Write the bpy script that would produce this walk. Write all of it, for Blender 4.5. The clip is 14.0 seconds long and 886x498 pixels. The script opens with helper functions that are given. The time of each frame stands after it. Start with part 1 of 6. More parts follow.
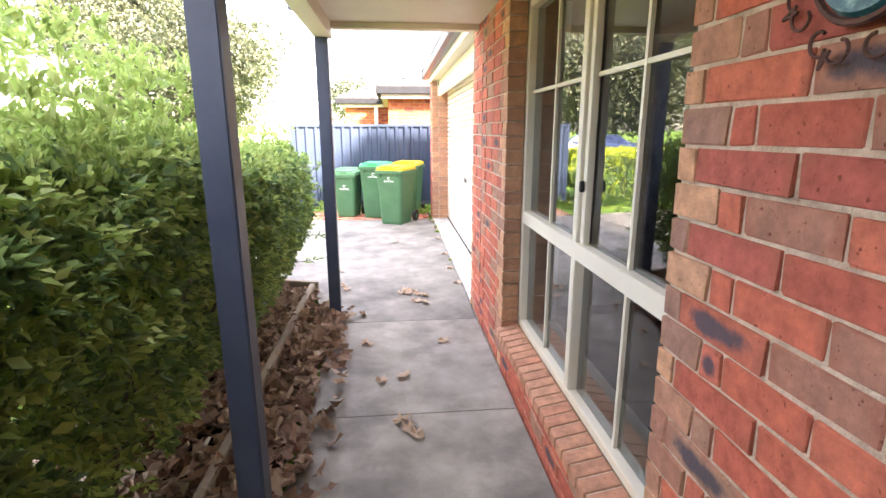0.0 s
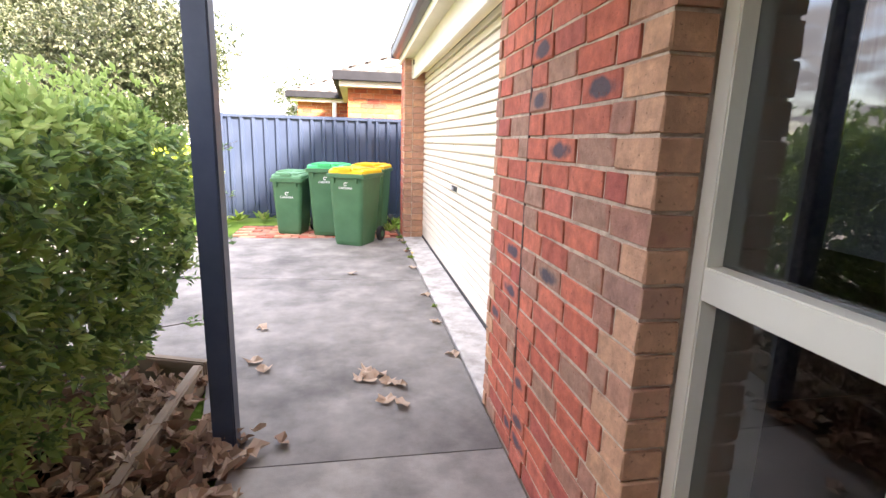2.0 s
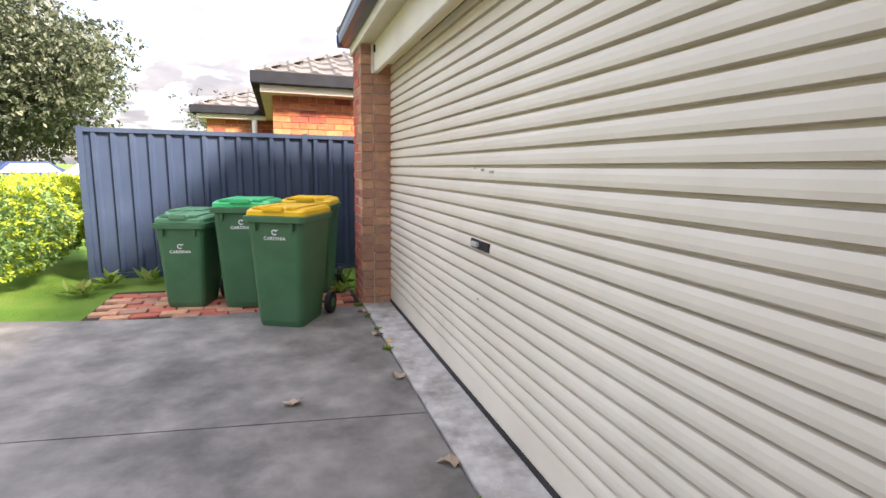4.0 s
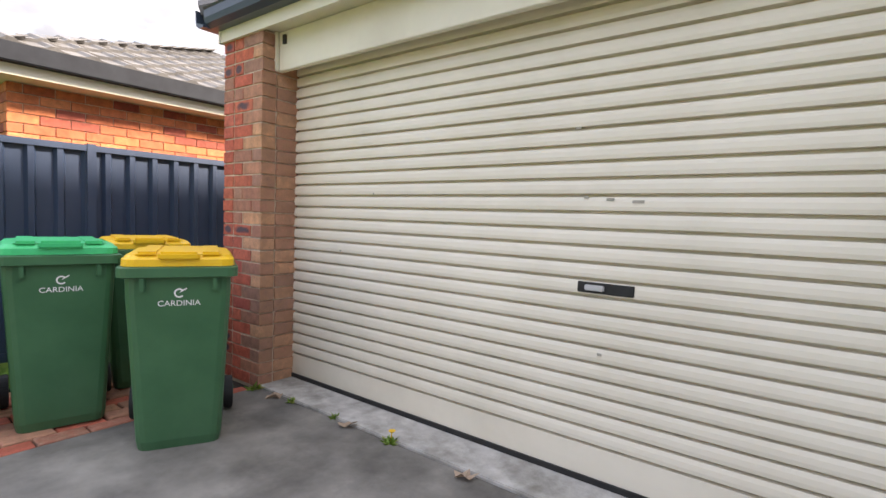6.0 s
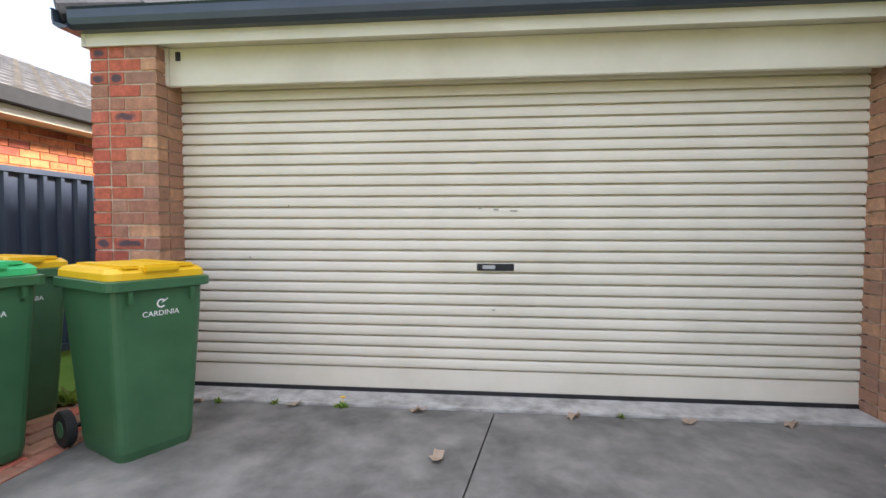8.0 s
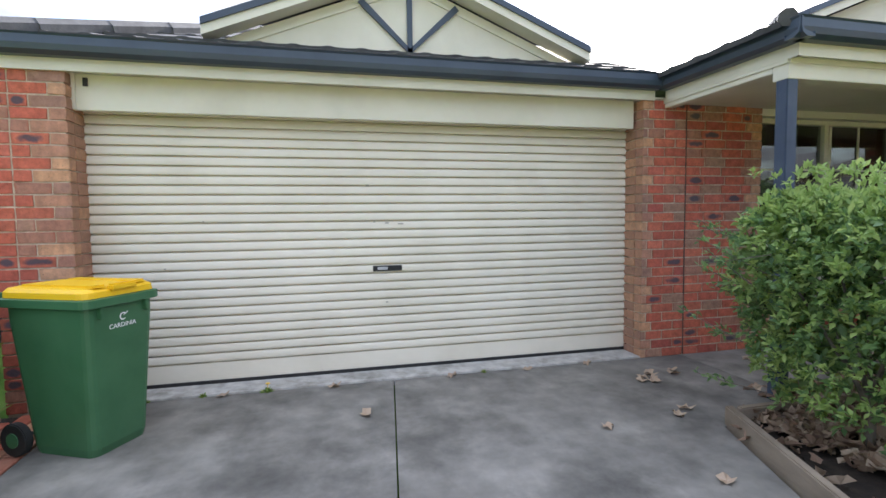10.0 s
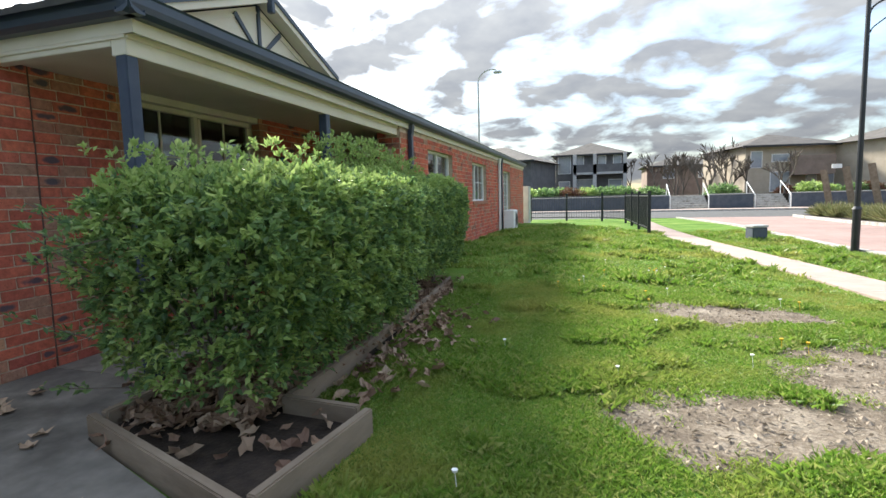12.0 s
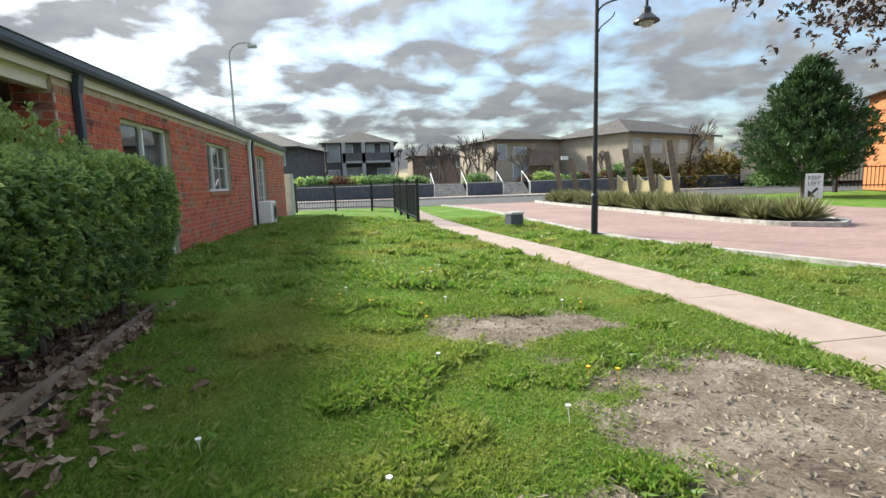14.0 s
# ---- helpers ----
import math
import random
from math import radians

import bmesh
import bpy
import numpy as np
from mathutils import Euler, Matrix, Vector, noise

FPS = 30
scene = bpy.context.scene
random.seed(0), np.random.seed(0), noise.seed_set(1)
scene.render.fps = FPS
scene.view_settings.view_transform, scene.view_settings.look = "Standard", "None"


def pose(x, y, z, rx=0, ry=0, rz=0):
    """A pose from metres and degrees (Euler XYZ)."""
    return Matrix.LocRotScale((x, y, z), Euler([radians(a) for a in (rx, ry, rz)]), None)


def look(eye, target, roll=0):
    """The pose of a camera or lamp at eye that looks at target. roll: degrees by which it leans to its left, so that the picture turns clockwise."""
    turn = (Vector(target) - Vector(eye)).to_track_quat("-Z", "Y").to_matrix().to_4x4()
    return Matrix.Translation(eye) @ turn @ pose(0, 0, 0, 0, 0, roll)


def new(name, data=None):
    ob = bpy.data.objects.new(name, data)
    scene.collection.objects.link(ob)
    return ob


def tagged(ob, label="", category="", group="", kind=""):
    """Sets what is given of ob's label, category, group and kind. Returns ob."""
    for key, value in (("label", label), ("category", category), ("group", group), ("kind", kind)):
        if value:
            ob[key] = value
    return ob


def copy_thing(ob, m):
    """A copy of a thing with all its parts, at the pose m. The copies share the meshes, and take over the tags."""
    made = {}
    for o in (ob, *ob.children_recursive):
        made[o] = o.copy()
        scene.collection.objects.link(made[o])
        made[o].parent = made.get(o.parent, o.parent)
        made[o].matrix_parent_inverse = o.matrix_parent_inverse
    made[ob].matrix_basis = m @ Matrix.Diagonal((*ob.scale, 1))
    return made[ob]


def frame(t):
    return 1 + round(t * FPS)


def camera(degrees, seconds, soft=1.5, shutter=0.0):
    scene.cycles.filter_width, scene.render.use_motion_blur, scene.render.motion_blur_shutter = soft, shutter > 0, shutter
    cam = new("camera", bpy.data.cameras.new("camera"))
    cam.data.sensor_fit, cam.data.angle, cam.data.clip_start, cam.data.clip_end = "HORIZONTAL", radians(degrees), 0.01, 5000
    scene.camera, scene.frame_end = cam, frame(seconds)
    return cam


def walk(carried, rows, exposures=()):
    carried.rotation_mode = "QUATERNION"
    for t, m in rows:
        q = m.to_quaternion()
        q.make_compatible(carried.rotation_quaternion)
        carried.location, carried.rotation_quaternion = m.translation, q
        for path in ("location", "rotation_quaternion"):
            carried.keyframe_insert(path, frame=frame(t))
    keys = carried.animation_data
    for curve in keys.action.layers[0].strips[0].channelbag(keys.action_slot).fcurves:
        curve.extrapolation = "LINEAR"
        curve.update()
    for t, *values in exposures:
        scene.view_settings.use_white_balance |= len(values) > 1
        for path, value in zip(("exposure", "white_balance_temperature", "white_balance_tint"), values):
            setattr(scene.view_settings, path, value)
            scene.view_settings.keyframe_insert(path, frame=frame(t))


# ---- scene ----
cam = camera(83.1, 14.0)

PATH = [
    (0, (-0.707, -4.53, 1.612), (-0.519, -2.593, 1.15), -0.1),
    (0.5, (-0.756, -4.1, 1.484), (-0.579, -2.146, 1.095), -0.4),
    (1, (-0.63, -3.546, 1.449), (-0.389, -1.601, 1.049), 1.4),
    (1.5, (-0.596, -3.012, 1.412), (-0.223, -1.098, 0.968), 2.0),
    (2, (-0.671, -2.41, 1.371), (-0.329, -0.484, 0.953), 1.6),
    (2.5, (-0.705, -1.79, 1.355), (-0.29, 0.128, 0.968), 0.6),
    (3, (-0.709, -1.217, 1.359), (-0.205, 0.686, 1.008), 0.1),
    (3.2, (-0.689, -0.987, 1.367), (-0.164, 0.913, 1.032), 0.0),
    (5.3, (-1.432, 1.179, 1.242), (-0.303, 2.816, 1.029), 3.0),
    (5.5, (-1.622, 1.341, 1.235), (-0.349, 2.873, 1.054), 2.7),
    (6, (-1.961, 1.61, 1.22), (-0.38, 2.829, 1.102), 2.0),
    (6.5, (-2.352, 1.871, 1.217), (-0.547, 2.728, 1.13), 1.7),
    (7, (-2.687, 2.056, 1.175), (-0.77, 2.623, 1.108), 1.1),
    (7.2, (-2.772, 2.119, 1.171), (-0.832, 2.601, 1.109), 0.9),
    (9.3, (-4.034, 2.822, 1.346), (-2.047, 2.64, 1.206), -0.5),
    (9.5, (-4.086, 2.861, 1.365), (-2.107, 2.612, 1.229), -0.5),
    (10, (-4.174, 2.979, 1.382), (-2.235, 2.503, 1.254), -0.7),
    (10.5, (-4.212, 3.023, 1.413), (-2.398, 2.192, 1.279), -0.9),
    (11, (-4.227, 2.922, 1.365), (-2.673, 1.67, 1.226), -1.4),
    (11.5, (-4.24, 2.737, 1.34), (-3.131, 1.081, 1.172), -1.5),
    (12, (-4.293, 2.467, 1.309), (-3.71, 0.564, 1.108), -1.5),
    (12.5, (-4.334, 2.168, 1.292), (-4.197, 0.187, 1.049), -1.4),
    (13, (-4.349, 1.724, 1.308), (-4.494, -0.253, 1.043), -1.4),
    (13.5, (-4.377, 1.179, 1.291), (-4.641, -0.784, 1.014), -1.7),
    (14, (-4.419, 0.712, 1.291), (-4.707, -1.249, 1.022), -1.7),
]
EXPOSURE = [(0.0, 4.75, 7500, 24), (1.5, 4.2, 7500, 25), (2.0, 4.12, 7400, 25), (2.5, 3.75, 7300, 24), (3.0, 3.35, 7100, 23), (5.3, 2.58, 7100, 18), (7.0, 2.72, 7000, 17), (9.3, 2.68, 6600, 14),
            (11.0, 2.5, 6400, 11), (12.5, 1.72, 6500, 7), (14.0, 1.55, 6500, 6)]
walk(cam, [(t, look(eye, aim, roll)) for t, eye, aim, roll in PATH], EXPOSURE)

# ---- sky and sun ----
SUN_TO = Vector((0.92, -1.0, 0.9)).normalized()
world = bpy.data.worlds.new("sky")
scene.world = world
world.use_nodes = True
wn, wl = world.node_tree.nodes, world.node_tree.links
wn.clear()
w_out = wn.new("ShaderNodeOutputWorld")
w_bg = wn.new("ShaderNodeBackground")
w_sky = wn.new("ShaderNodeTexSky")
w_sky.sky_type = "NISHITA"
w_sky.sun_disc = False
w_sky.sun_elevation = math.asin(SUN_TO.z)
w_sky.sun_rotation = math.atan2(SUN_TO.x, SUN_TO.y)
w_co = wn.new("ShaderNodeTexCoord")
w_sep = wn.new("ShaderNodeSeparateXYZ")
w_up = wn.new("ShaderNodeMath")
w_up.operation = "MAXIMUM"
w_up.inputs[1].default_value = 0.0
w_add = wn.new("ShaderNodeMath")
w_add.operation = "ADD"
w_add.inputs[1].default_value = 0.28
w_div = wn.new("ShaderNodeVectorMath")
w_div.operation = "DIVIDE"
w_cmb = wn.new("ShaderNodeCombineXYZ")
w_n1 = wn.new("ShaderNodeTexNoise")
w_n1.inputs["Scale"].default_value = 4.6
w_n1.inputs["Detail"].default_value = 10.0
w_n1.inputs["Roughness"].default_value = 0.5
w_n1.inputs["Distortion"].default_value = 0.3
w_n2 = wn.new("ShaderNodeTexNoise")
w_n2.inputs["Scale"].default_value = 7.5
w_n2.inputs["Detail"].default_value = 8.0
w_cover = wn.new("ShaderNodeValToRGB")
w_cover.color_ramp.elements[0].position, w_cover.color_ramp.elements[1].position = 0.36, 0.56
w_tone = wn.new("ShaderNodeValToRGB")
w_tone.color_ramp.elements[0].position, w_tone.color_ramp.elements[1].position = 0.34, 0.68
w_tone.color_ramp.elements[0].color = (1.45, 1.54, 1.72, 1)
w_tone.color_ramp.elements[1].color = (1.95, 2.02, 2.12, 1)
w_mix = wn.new("ShaderNodeMix")
w_mix.data_type = "RGBA"
wl.new(w_co.outputs["Generated"], w_sep.inputs[0])
wl.new(w_sep.outputs["Z"], w_up.inputs[0])
wl.new(w_up.outputs[0], w_add.inputs[0])
for k in range(3):
    wl.new(w_add.outputs[0], w_cmb.inputs[k])
wl.new(w_co.outputs["Generated"], w_div.inputs[0])
wl.new(w_cmb.outputs[0], w_div.inputs[1])
wl.new(w_div.outputs[0], w_n1.inputs["Vector"])
wl.new(w_div.outputs[0], w_n2.inputs["Vector"])
wl.new(w_n1.outputs["Fac"], w_cover.inputs["Fac"])
wl.new(w_n2.outputs["Fac"], w_tone.inputs["Fac"])
wl.new(w_cover.outputs["Color"], w_mix.inputs["Factor"])
wl.new(w_sky.outputs["Color"], w_mix.inputs["A"])
wl.new(w_tone.outputs["Color"], w_mix.inputs["B"])
# overcast skies are brighter overhead than at the horizon
w_grad = wn.new("ShaderNodeMapRange")
w_grad.inputs["From Min"].default_value, w_grad.inputs["From Max"].default_value = 0.0, 1.0
w_grad.inputs["To Min"].default_value, w_grad.inputs["To Max"].default_value = 0.36, 1.95
w_scale = wn.new("ShaderNodeVectorMath")
w_scale.operation = "SCALE"
wl.new(w_up.outputs[0], w_grad.inputs["Value"])
wl.new(w_mix.outputs["Result"], w_scale.inputs[0])
wl.new(w_grad.outputs[0], w_scale.inputs["Scale"])
wl.new(w_scale.outputs[0], w_bg.inputs["Color"])
w_bg.inputs["Strength"].default_value = 0.12
wl.new(w_bg.outputs[0], w_out.inputs["Surface"])

sun = new("sun", bpy.data.lights.new("sun", "SUN"))
sun.data.energy, sun.data.angle, sun.data.color = 3.0, radians(9), (1.0, 0.95, 0.86)
sun.matrix_world = look(SUN_TO * 50, (0, 0, 0))

# ---- materials ----
def ramp_of(nodes, stops, interp="LINEAR"):
    r = nodes.new("ShaderNodeValToRGB")
    cr = r.color_ramp
    cr.interpolation = interp
    while len(cr.elements) > 1:
        cr.elements.remove(cr.elements[-1])
    cr.elements[0].position, cr.elements[0].color = stops[0][0], (*stops[0][1], 1)
    for p, c in stops[1:]:
        cr.elements.new(p).color = (*c, 1)
    return r


def surface(name, stops, scale=6.0, rough=0.8, metal=0.0, bump=0.2, fine=60.0, stain=0.0, stain_scale=0.7, stain_col=(0.1, 0.09, 0.08),
            by_piece=0.0, spec=0.4, stretch=(1, 1, 1), coat=0.0):
    """A material with a mottled colour ramp, broad stains, a per-piece tint and fine relief."""
    m = bpy.data.materials.new(name)
    m.use_nodes = True
    n, l = m.node_tree.nodes, m.node_tree.links
    b = n["Principled BSDF"]
    co = n.new("ShaderNodeTexCoord")
    mp = n.new("ShaderNodeMapping")
    mp.inputs["Scale"].default_value = stretch
    l.new(co.outputs["Object"], mp.inputs["Vector"])
    t = n.new("ShaderNodeTexNoise")
    t.inputs["Scale"].default_value, t.inputs["Detail"].default_value, t.inputs["Roughness"].default_value = scale, 6.0, 0.6
    l.new(mp.outputs[0], t.inputs["Vector"])
    r = ramp_of(n, stops)
    l.new(t.outputs["Fac"], r.inputs["Fac"])
    col = r.outputs["Color"]
    if stain:
        s = n.new("ShaderNodeTexNoise")
        s.inputs["Scale"].default_value, s.inputs["Detail"].default_value, s.inputs["Roughness"].default_value = stain_scale, 8.0, 0.65
        l.new(mp.outputs[0], s.inputs["Vector"])
        sr = ramp_of(n, [(0.48, (0, 0, 0)), (0.68, (stain, stain, stain))])
        l.new(s.outputs["Fac"], sr.inputs["Fac"])
        x = n.new("ShaderNodeMix")
        x.data_type = "RGBA"
        l.new(sr.outputs["Color"], x.inputs["Factor"])
        l.new(col, x.inputs["A"])
        x.inputs["B"].default_value = (*stain_col, 1)
        col = x.outputs["Result"]
    if by_piece:
        o = n.new("ShaderNodeObjectInfo")
        v = n.new("ShaderNodeMapRange")
        v.inputs["To Min"].default_value, v.inputs["To Max"].default_value = 1 - by_piece, 1 + by_piece
        l.new(o.outputs["Random"], v.inputs["Value"])
        h = n.new("ShaderNodeHueSaturation")
        l.new(v.outputs[0], h.inputs["Value"])
        l.new(col, h.inputs["Color"])
        col = h.outputs["Color"]
    l.new(col, b.inputs["Base Color"])
    b.inputs["Roughness"].default_value, b.inputs["Metallic"].default_value = rough, metal
    b.inputs["Specular IOR Level"].default_value = spec
    b.inputs["Coat Weight"].default_value = coat
    if bump:
        f = n.new("ShaderNodeTexNoise")
        f.inputs["Scale"].default_value, f.inputs["Detail"].default_value = fine, 5.0
        l.new(mp.outputs[0], f.inputs["Vector"])
        bp = n.new("ShaderNodeBump")
        bp.inputs["Strength"].default_value, bp.inputs["Distance"].default_value = bump, 0.01
        l.new(f.outputs["Fac"], bp.inputs["Height"])
        l.new(bp.outputs[0], b.inputs["Normal"])
    return m


def brick_mat(name, tones, blotch, random_of="Object Info", burnt=0.0):
    """Fired brick: a tone for each piece, browned arrises, burnt blue-black hearts on some, pits and a rough face."""
    m = bpy.data.materials.new(name)
    m.use_nodes = True
    n, l = m.node_tree.nodes, m.node_tree.links
    b = n["Principled BSDF"]
    single = random_of == "Object Info"
    rnd = n.new("ShaderNodeObjectInfo").outputs["Random"] if single else n.new("ShaderNodeNewGeometry").outputs["Random Per Island"]
    tone = ramp_of(n, [(i / len(tones), c) for i, c in enumerate(tones)], "CONSTANT")
    l.new(rnd, tone.inputs["Fac"])
    geo = n.new("ShaderNodeNewGeometry")

    def noise_of(scale, detail, rough=0.6):
        t = n.new("ShaderNodeTexNoise")
        t.inputs["Scale"].default_value, t.inputs["Detail"].default_value, t.inputs["Roughness"].default_value = scale, detail, rough
        l.new(geo.outputs["Position"], t.inputs["Vector"])
        return t.outputs["Fac"]

    def math_of(op, x, y, z=None):
        t = n.new("ShaderNodeMath")
        t.operation = op
        for k, v in enumerate((x, y, z)):
            if v is None:
                continue
            if isinstance(v, (int, float)):
                t.inputs[k].default_value = v
            else:
                l.new(v, t.inputs[k])
        return t.outputs[0]

    def blend(fac, a, col):
        x = n.new("ShaderNodeMix")
        x.data_type = "RGBA"
        l.new(fac, x.inputs["Factor"])
        l.new(a, x.inputs["A"])
        x.inputs["B"].default_value = (*col, 1)
        return x.outputs["Result"]

    ar = ramp_of(n, [(0.28, (0.62, 0.62, 0.62)), (0.72, (1.34, 1.34, 1.34))])
    l.new(noise_of(16.0, 8.0, 0.68), ar.inputs["Fac"])
    mul = n.new("ShaderNodeMix")
    mul.data_type, mul.blend_type = "RGBA", "MULTIPLY"
    mul.inputs["Factor"].default_value = 1.0
    l.new(tone.outputs["Color"], mul.inputs["A"])
    l.new(ar.outputs["Color"], mul.inputs["B"])
    col = mul.outputs["Result"]
    if single:
        gen = n.new("ShaderNodeTexCoord")
        sep = n.new("ShaderNodeSeparateXYZ")
        l.new(gen.outputs["Generated"], sep.inputs[0])
        dy = math_of("ABSOLUTE", math_of("SUBTRACT", sep.outputs["Y"], 0.5), 0.0)
        dz = math_of("ABSOLUTE", math_of("SUBTRACT", sep.outputs["Z"], 0.5), 0.0)
        wob = math_of("MULTIPLY_ADD", noise_of(22.0, 4.0), 0.5, -0.25)
        # browned ends and edges
        edge = math_of("MAXIMUM", math_of("MULTIPLY_ADD", dz, 0.9, 0.0), dy)
        er = ramp_of(n, [(0.38, (0, 0, 0)), (0.54, (0.75, 0.75, 0.75))])
        l.new(math_of("ADD", edge, wob), er.inputs["Fac"])
        col = blend(er.outputs["Color"], col, tuple(0.55 * c + 0.45 * d for c, d in zip(tones[0], (0.16, 0.10, 0.065))))
        if burnt:
            # long burnt hearts
            far = math_of("ADD", math_of("MULTIPLY", math_of("MULTIPLY", dz, dz), 3.4), math_of("MULTIPLY", math_of("MULTIPLY", dy, dy), 3.0))
            heart = math_of("ADD", far, math_of("MULTIPLY_ADD", noise_of(11.0, 5.0), 1.3, -0.65))
            hr = ramp_of(n, [(0.16, (0.92, 0.92, 0.92)), (0.5, (0, 0, 0))])
            l.new(heart, hr.inputs["Fac"])
            w2 = math_of("FRACT", math_of("MULTIPLY", rnd, 37.7), 0.0)
            pick = math_of("LESS_THAN", w2, burnt)
            col = blend(math_of("MULTIPLY", hr.outputs["Color"], pick), col, blotch)
    else:
        cr = ramp_of(n, [(0.57, (0, 0, 0)), (0.66, (0.9, 0.9, 0.9))])
        l.new(noise_of(4.5, 4.0), cr.inputs["Fac"])
        col = blend(cr.outputs["Color"], col, blotch)
    # dark pits
    pit = ramp_of(n, [(0.30, (0.8, 0.8, 0.8)), (0.36, (0, 0, 0))])
    l.new(noise_of(75.0, 3.0), pit.inputs["Fac"])
    col = blend(pit.outputs["Color"], col, tuple(c * 0.35 for c in tones[0]))
    l.new(col, b.inputs["Base Color"])
    b.inputs["Roughness"].default_value, b.inputs["Specular IOR Level"].default_value = 0.85, 0.25
    hgt = math_of("ADD", noise_of(38.0, 8.0, 0.7), math_of("MULTIPLY", pit.outputs["Color"], -0.6))
    bp = n.new("ShaderNodeBump")
    bp.inputs["Strength"].default_value, bp.inputs["Distance"].default_value = 0.7, 0.008
    l.new(hgt, bp.inputs["Height"])
    l.new(bp.outputs[0], b.inputs["Normal"])
    return m


RED_TONES = [(0.524, 0.136, 0.084), (0.456, 0.119, 0.077), (0.570, 0.163, 0.098), (0.388, 0.185, 0.127), (0.502, 0.127, 0.081), (0.376, 0.207, 0.142), (0.536, 0.143, 0.087), (0.422, 0.109, 0.081), (0.479, 0.139, 0.087), (0.547, 0.155, 0.103)]
TAN_TONES = [(0.58, 0.31, 0.18), (0.46, 0.23, 0.15), (0.55, 0.30, 0.18), (0.38, 0.18, 0.125), (0.34, 0.185, 0.135)]
M_RED = brick_mat("red_brick", RED_TONES, (0.075, 0.07, 0.085), burnt=0.16)
M_TAN = brick_mat("tan_brick", TAN_TONES, (0.24, 0.12, 0.07))
M_SILL = brick_mat("sill_brick", [(0.50, 0.255, 0.165), (0.46, 0.23, 0.15), (0.53, 0.28, 0.185), (0.48, 0.22, 0.14)], (0.24, 0.12, 0.07))
M_RED_FAR = brick_mat("red_brick_far", RED_TONES, (0.09, 0.055, 0.05), "island")
M_ORANGE = brick_mat("orange_brick", [(0.46, 0.15, 0.06), (0.5, 0.19, 0.08), (0.38, 0.11, 0.05), (0.48, 0.16, 0.07), (0.27, 0.07, 0.045)], (0.38, 0.13, 0.06), "island")
M_MORTAR = surface("mortar", [(0.3, (0.44, 0.335, 0.24)), (0.7, (0.66, 0.53, 0.40))], 30, 0.95, bump=0.6, fine=150, stain=0.6, stain_scale=7.0, stain_col=(0.26, 0.18, 0.13))
M_CONC = surface("concrete", [(0.28, (0.15, 0.138, 0.12)), (0.5, (0.245, 0.228, 0.20)), (0.72, (0.35, 0.325, 0.285))], 3.4, 0.72, bump=0.22, fine=190, stain=0.85, stain_scale=1.25, stain_col=(0.085, 0.078, 0.067))
M_DRIVE = surface("drive_concrete", [(0.28, (0.105, 0.098, 0.086)), (0.5, (0.185, 0.173, 0.153)), (0.72, (0.27, 0.253, 0.224))], 3.1, 0.74, bump=0.25, fine=190, stain=0.9, stain_scale=1.1, stain_col=(0.06, 0.056, 0.049))
M_KERB = surface("pale_concrete", [(0.3, (0.34, 0.32, 0.29)), (0.7, (0.55, 0.53, 0.49))], 9, 0.85, bump=0.5, fine=40, stain=0.8, stain_scale=3.0, stain_col=(0.16, 0.15, 0.12))
M_PATH = surface("footpath_concrete", [(0.3, (0.33, 0.25, 0.21)), (0.7, (0.43, 0.335, 0.285))], 3.0, 0.85, bump=0.15, fine=90)
M_CREAM = surface("cream_paint", [(0.3, (0.66, 0.62, 0.50)), (0.7, (0.74, 0.70, 0.58))], 2.0, 0.5, bump=0.04, stain=0.25, stain_scale=1.2, stain_col=(0.5, 0.46, 0.36))
M_DOOR = surface("cream_roller_steel", [(0.3, (0.70, 0.64, 0.52)), (0.7, (0.78, 0.72, 0.60))], 1.2, 0.38, bump=0.03, stain=0.3, stain_scale=1.6, stain_col=(0.55, 0.50, 0.39), spec=0.5)
M_ALU = surface("cream_aluminium", [(0.3, (0.66, 0.62, 0.50)), (0.7, (0.72, 0.69, 0.57))], 3.0, 0.4, bump=0.02, spec=0.5)
M_BLUE = surface("slate_blue_paint", [(0.3, (0.035, 0.05, 0.085)), (0.7, (0.06, 0.08, 0.12))], 5.0, 0.45, bump=0.08, fine=30)
M_GUTTER = surface("blue_steel_gutter", [(0.3, (0.035, 0.05, 0.075)), (0.7, (0.05, 0.07, 0.1))], 3.0, 0.35, bump=0.02, spec=0.5)
M_FENCE = surface("blue_steel_fence", [(0.3, (0.022, 0.036, 0.066)), (0.7, (0.033, 0.05, 0.086))], 1.5, 0.4, bump=0.03, spec=0.5, stain=0.3, stain_col=(0.07, 0.09, 0.13))
M_TILE = surface("grey_roof_tile", [(0.3, (0.05, 0.05, 0.055)), (0.7, (0.11, 0.11, 0.115))], 5.0, 0.6, bump=0.3, fine=60)
M_TILE_BROWN = surface("brown_roof_tile", [(0.3, (0.085, 0.08, 0.075)), (0.7, (0.17, 0.16, 0.148))], 4.0, 0.7, bump=0.3, fine=60)
M_BIN = surface("green_bin_plastic", [(0.3, (0.035, 0.115, 0.05)), (0.7, (0.05, 0.145, 0.065))], 4.0, 0.42, bump=0.05, fine=200, stain=0.2, stain_col=(0.08, 0.13, 0.08))
M_NEIGHBOUR_GUTTER = surface("black_gutter", [(0.3, (0.012, 0.013, 0.016)), (0.7, (0.02, 0.022, 0.026))], 6, 0.65, bump=0.03, spec=0.15)
M_LID_Y = surface("yellow_plastic", [(0.3, (0.72, 0.42, 0.01)), (0.7, (0.82, 0.50, 0.015))], 4.0, 0.4, bump=0.04, fine=200)
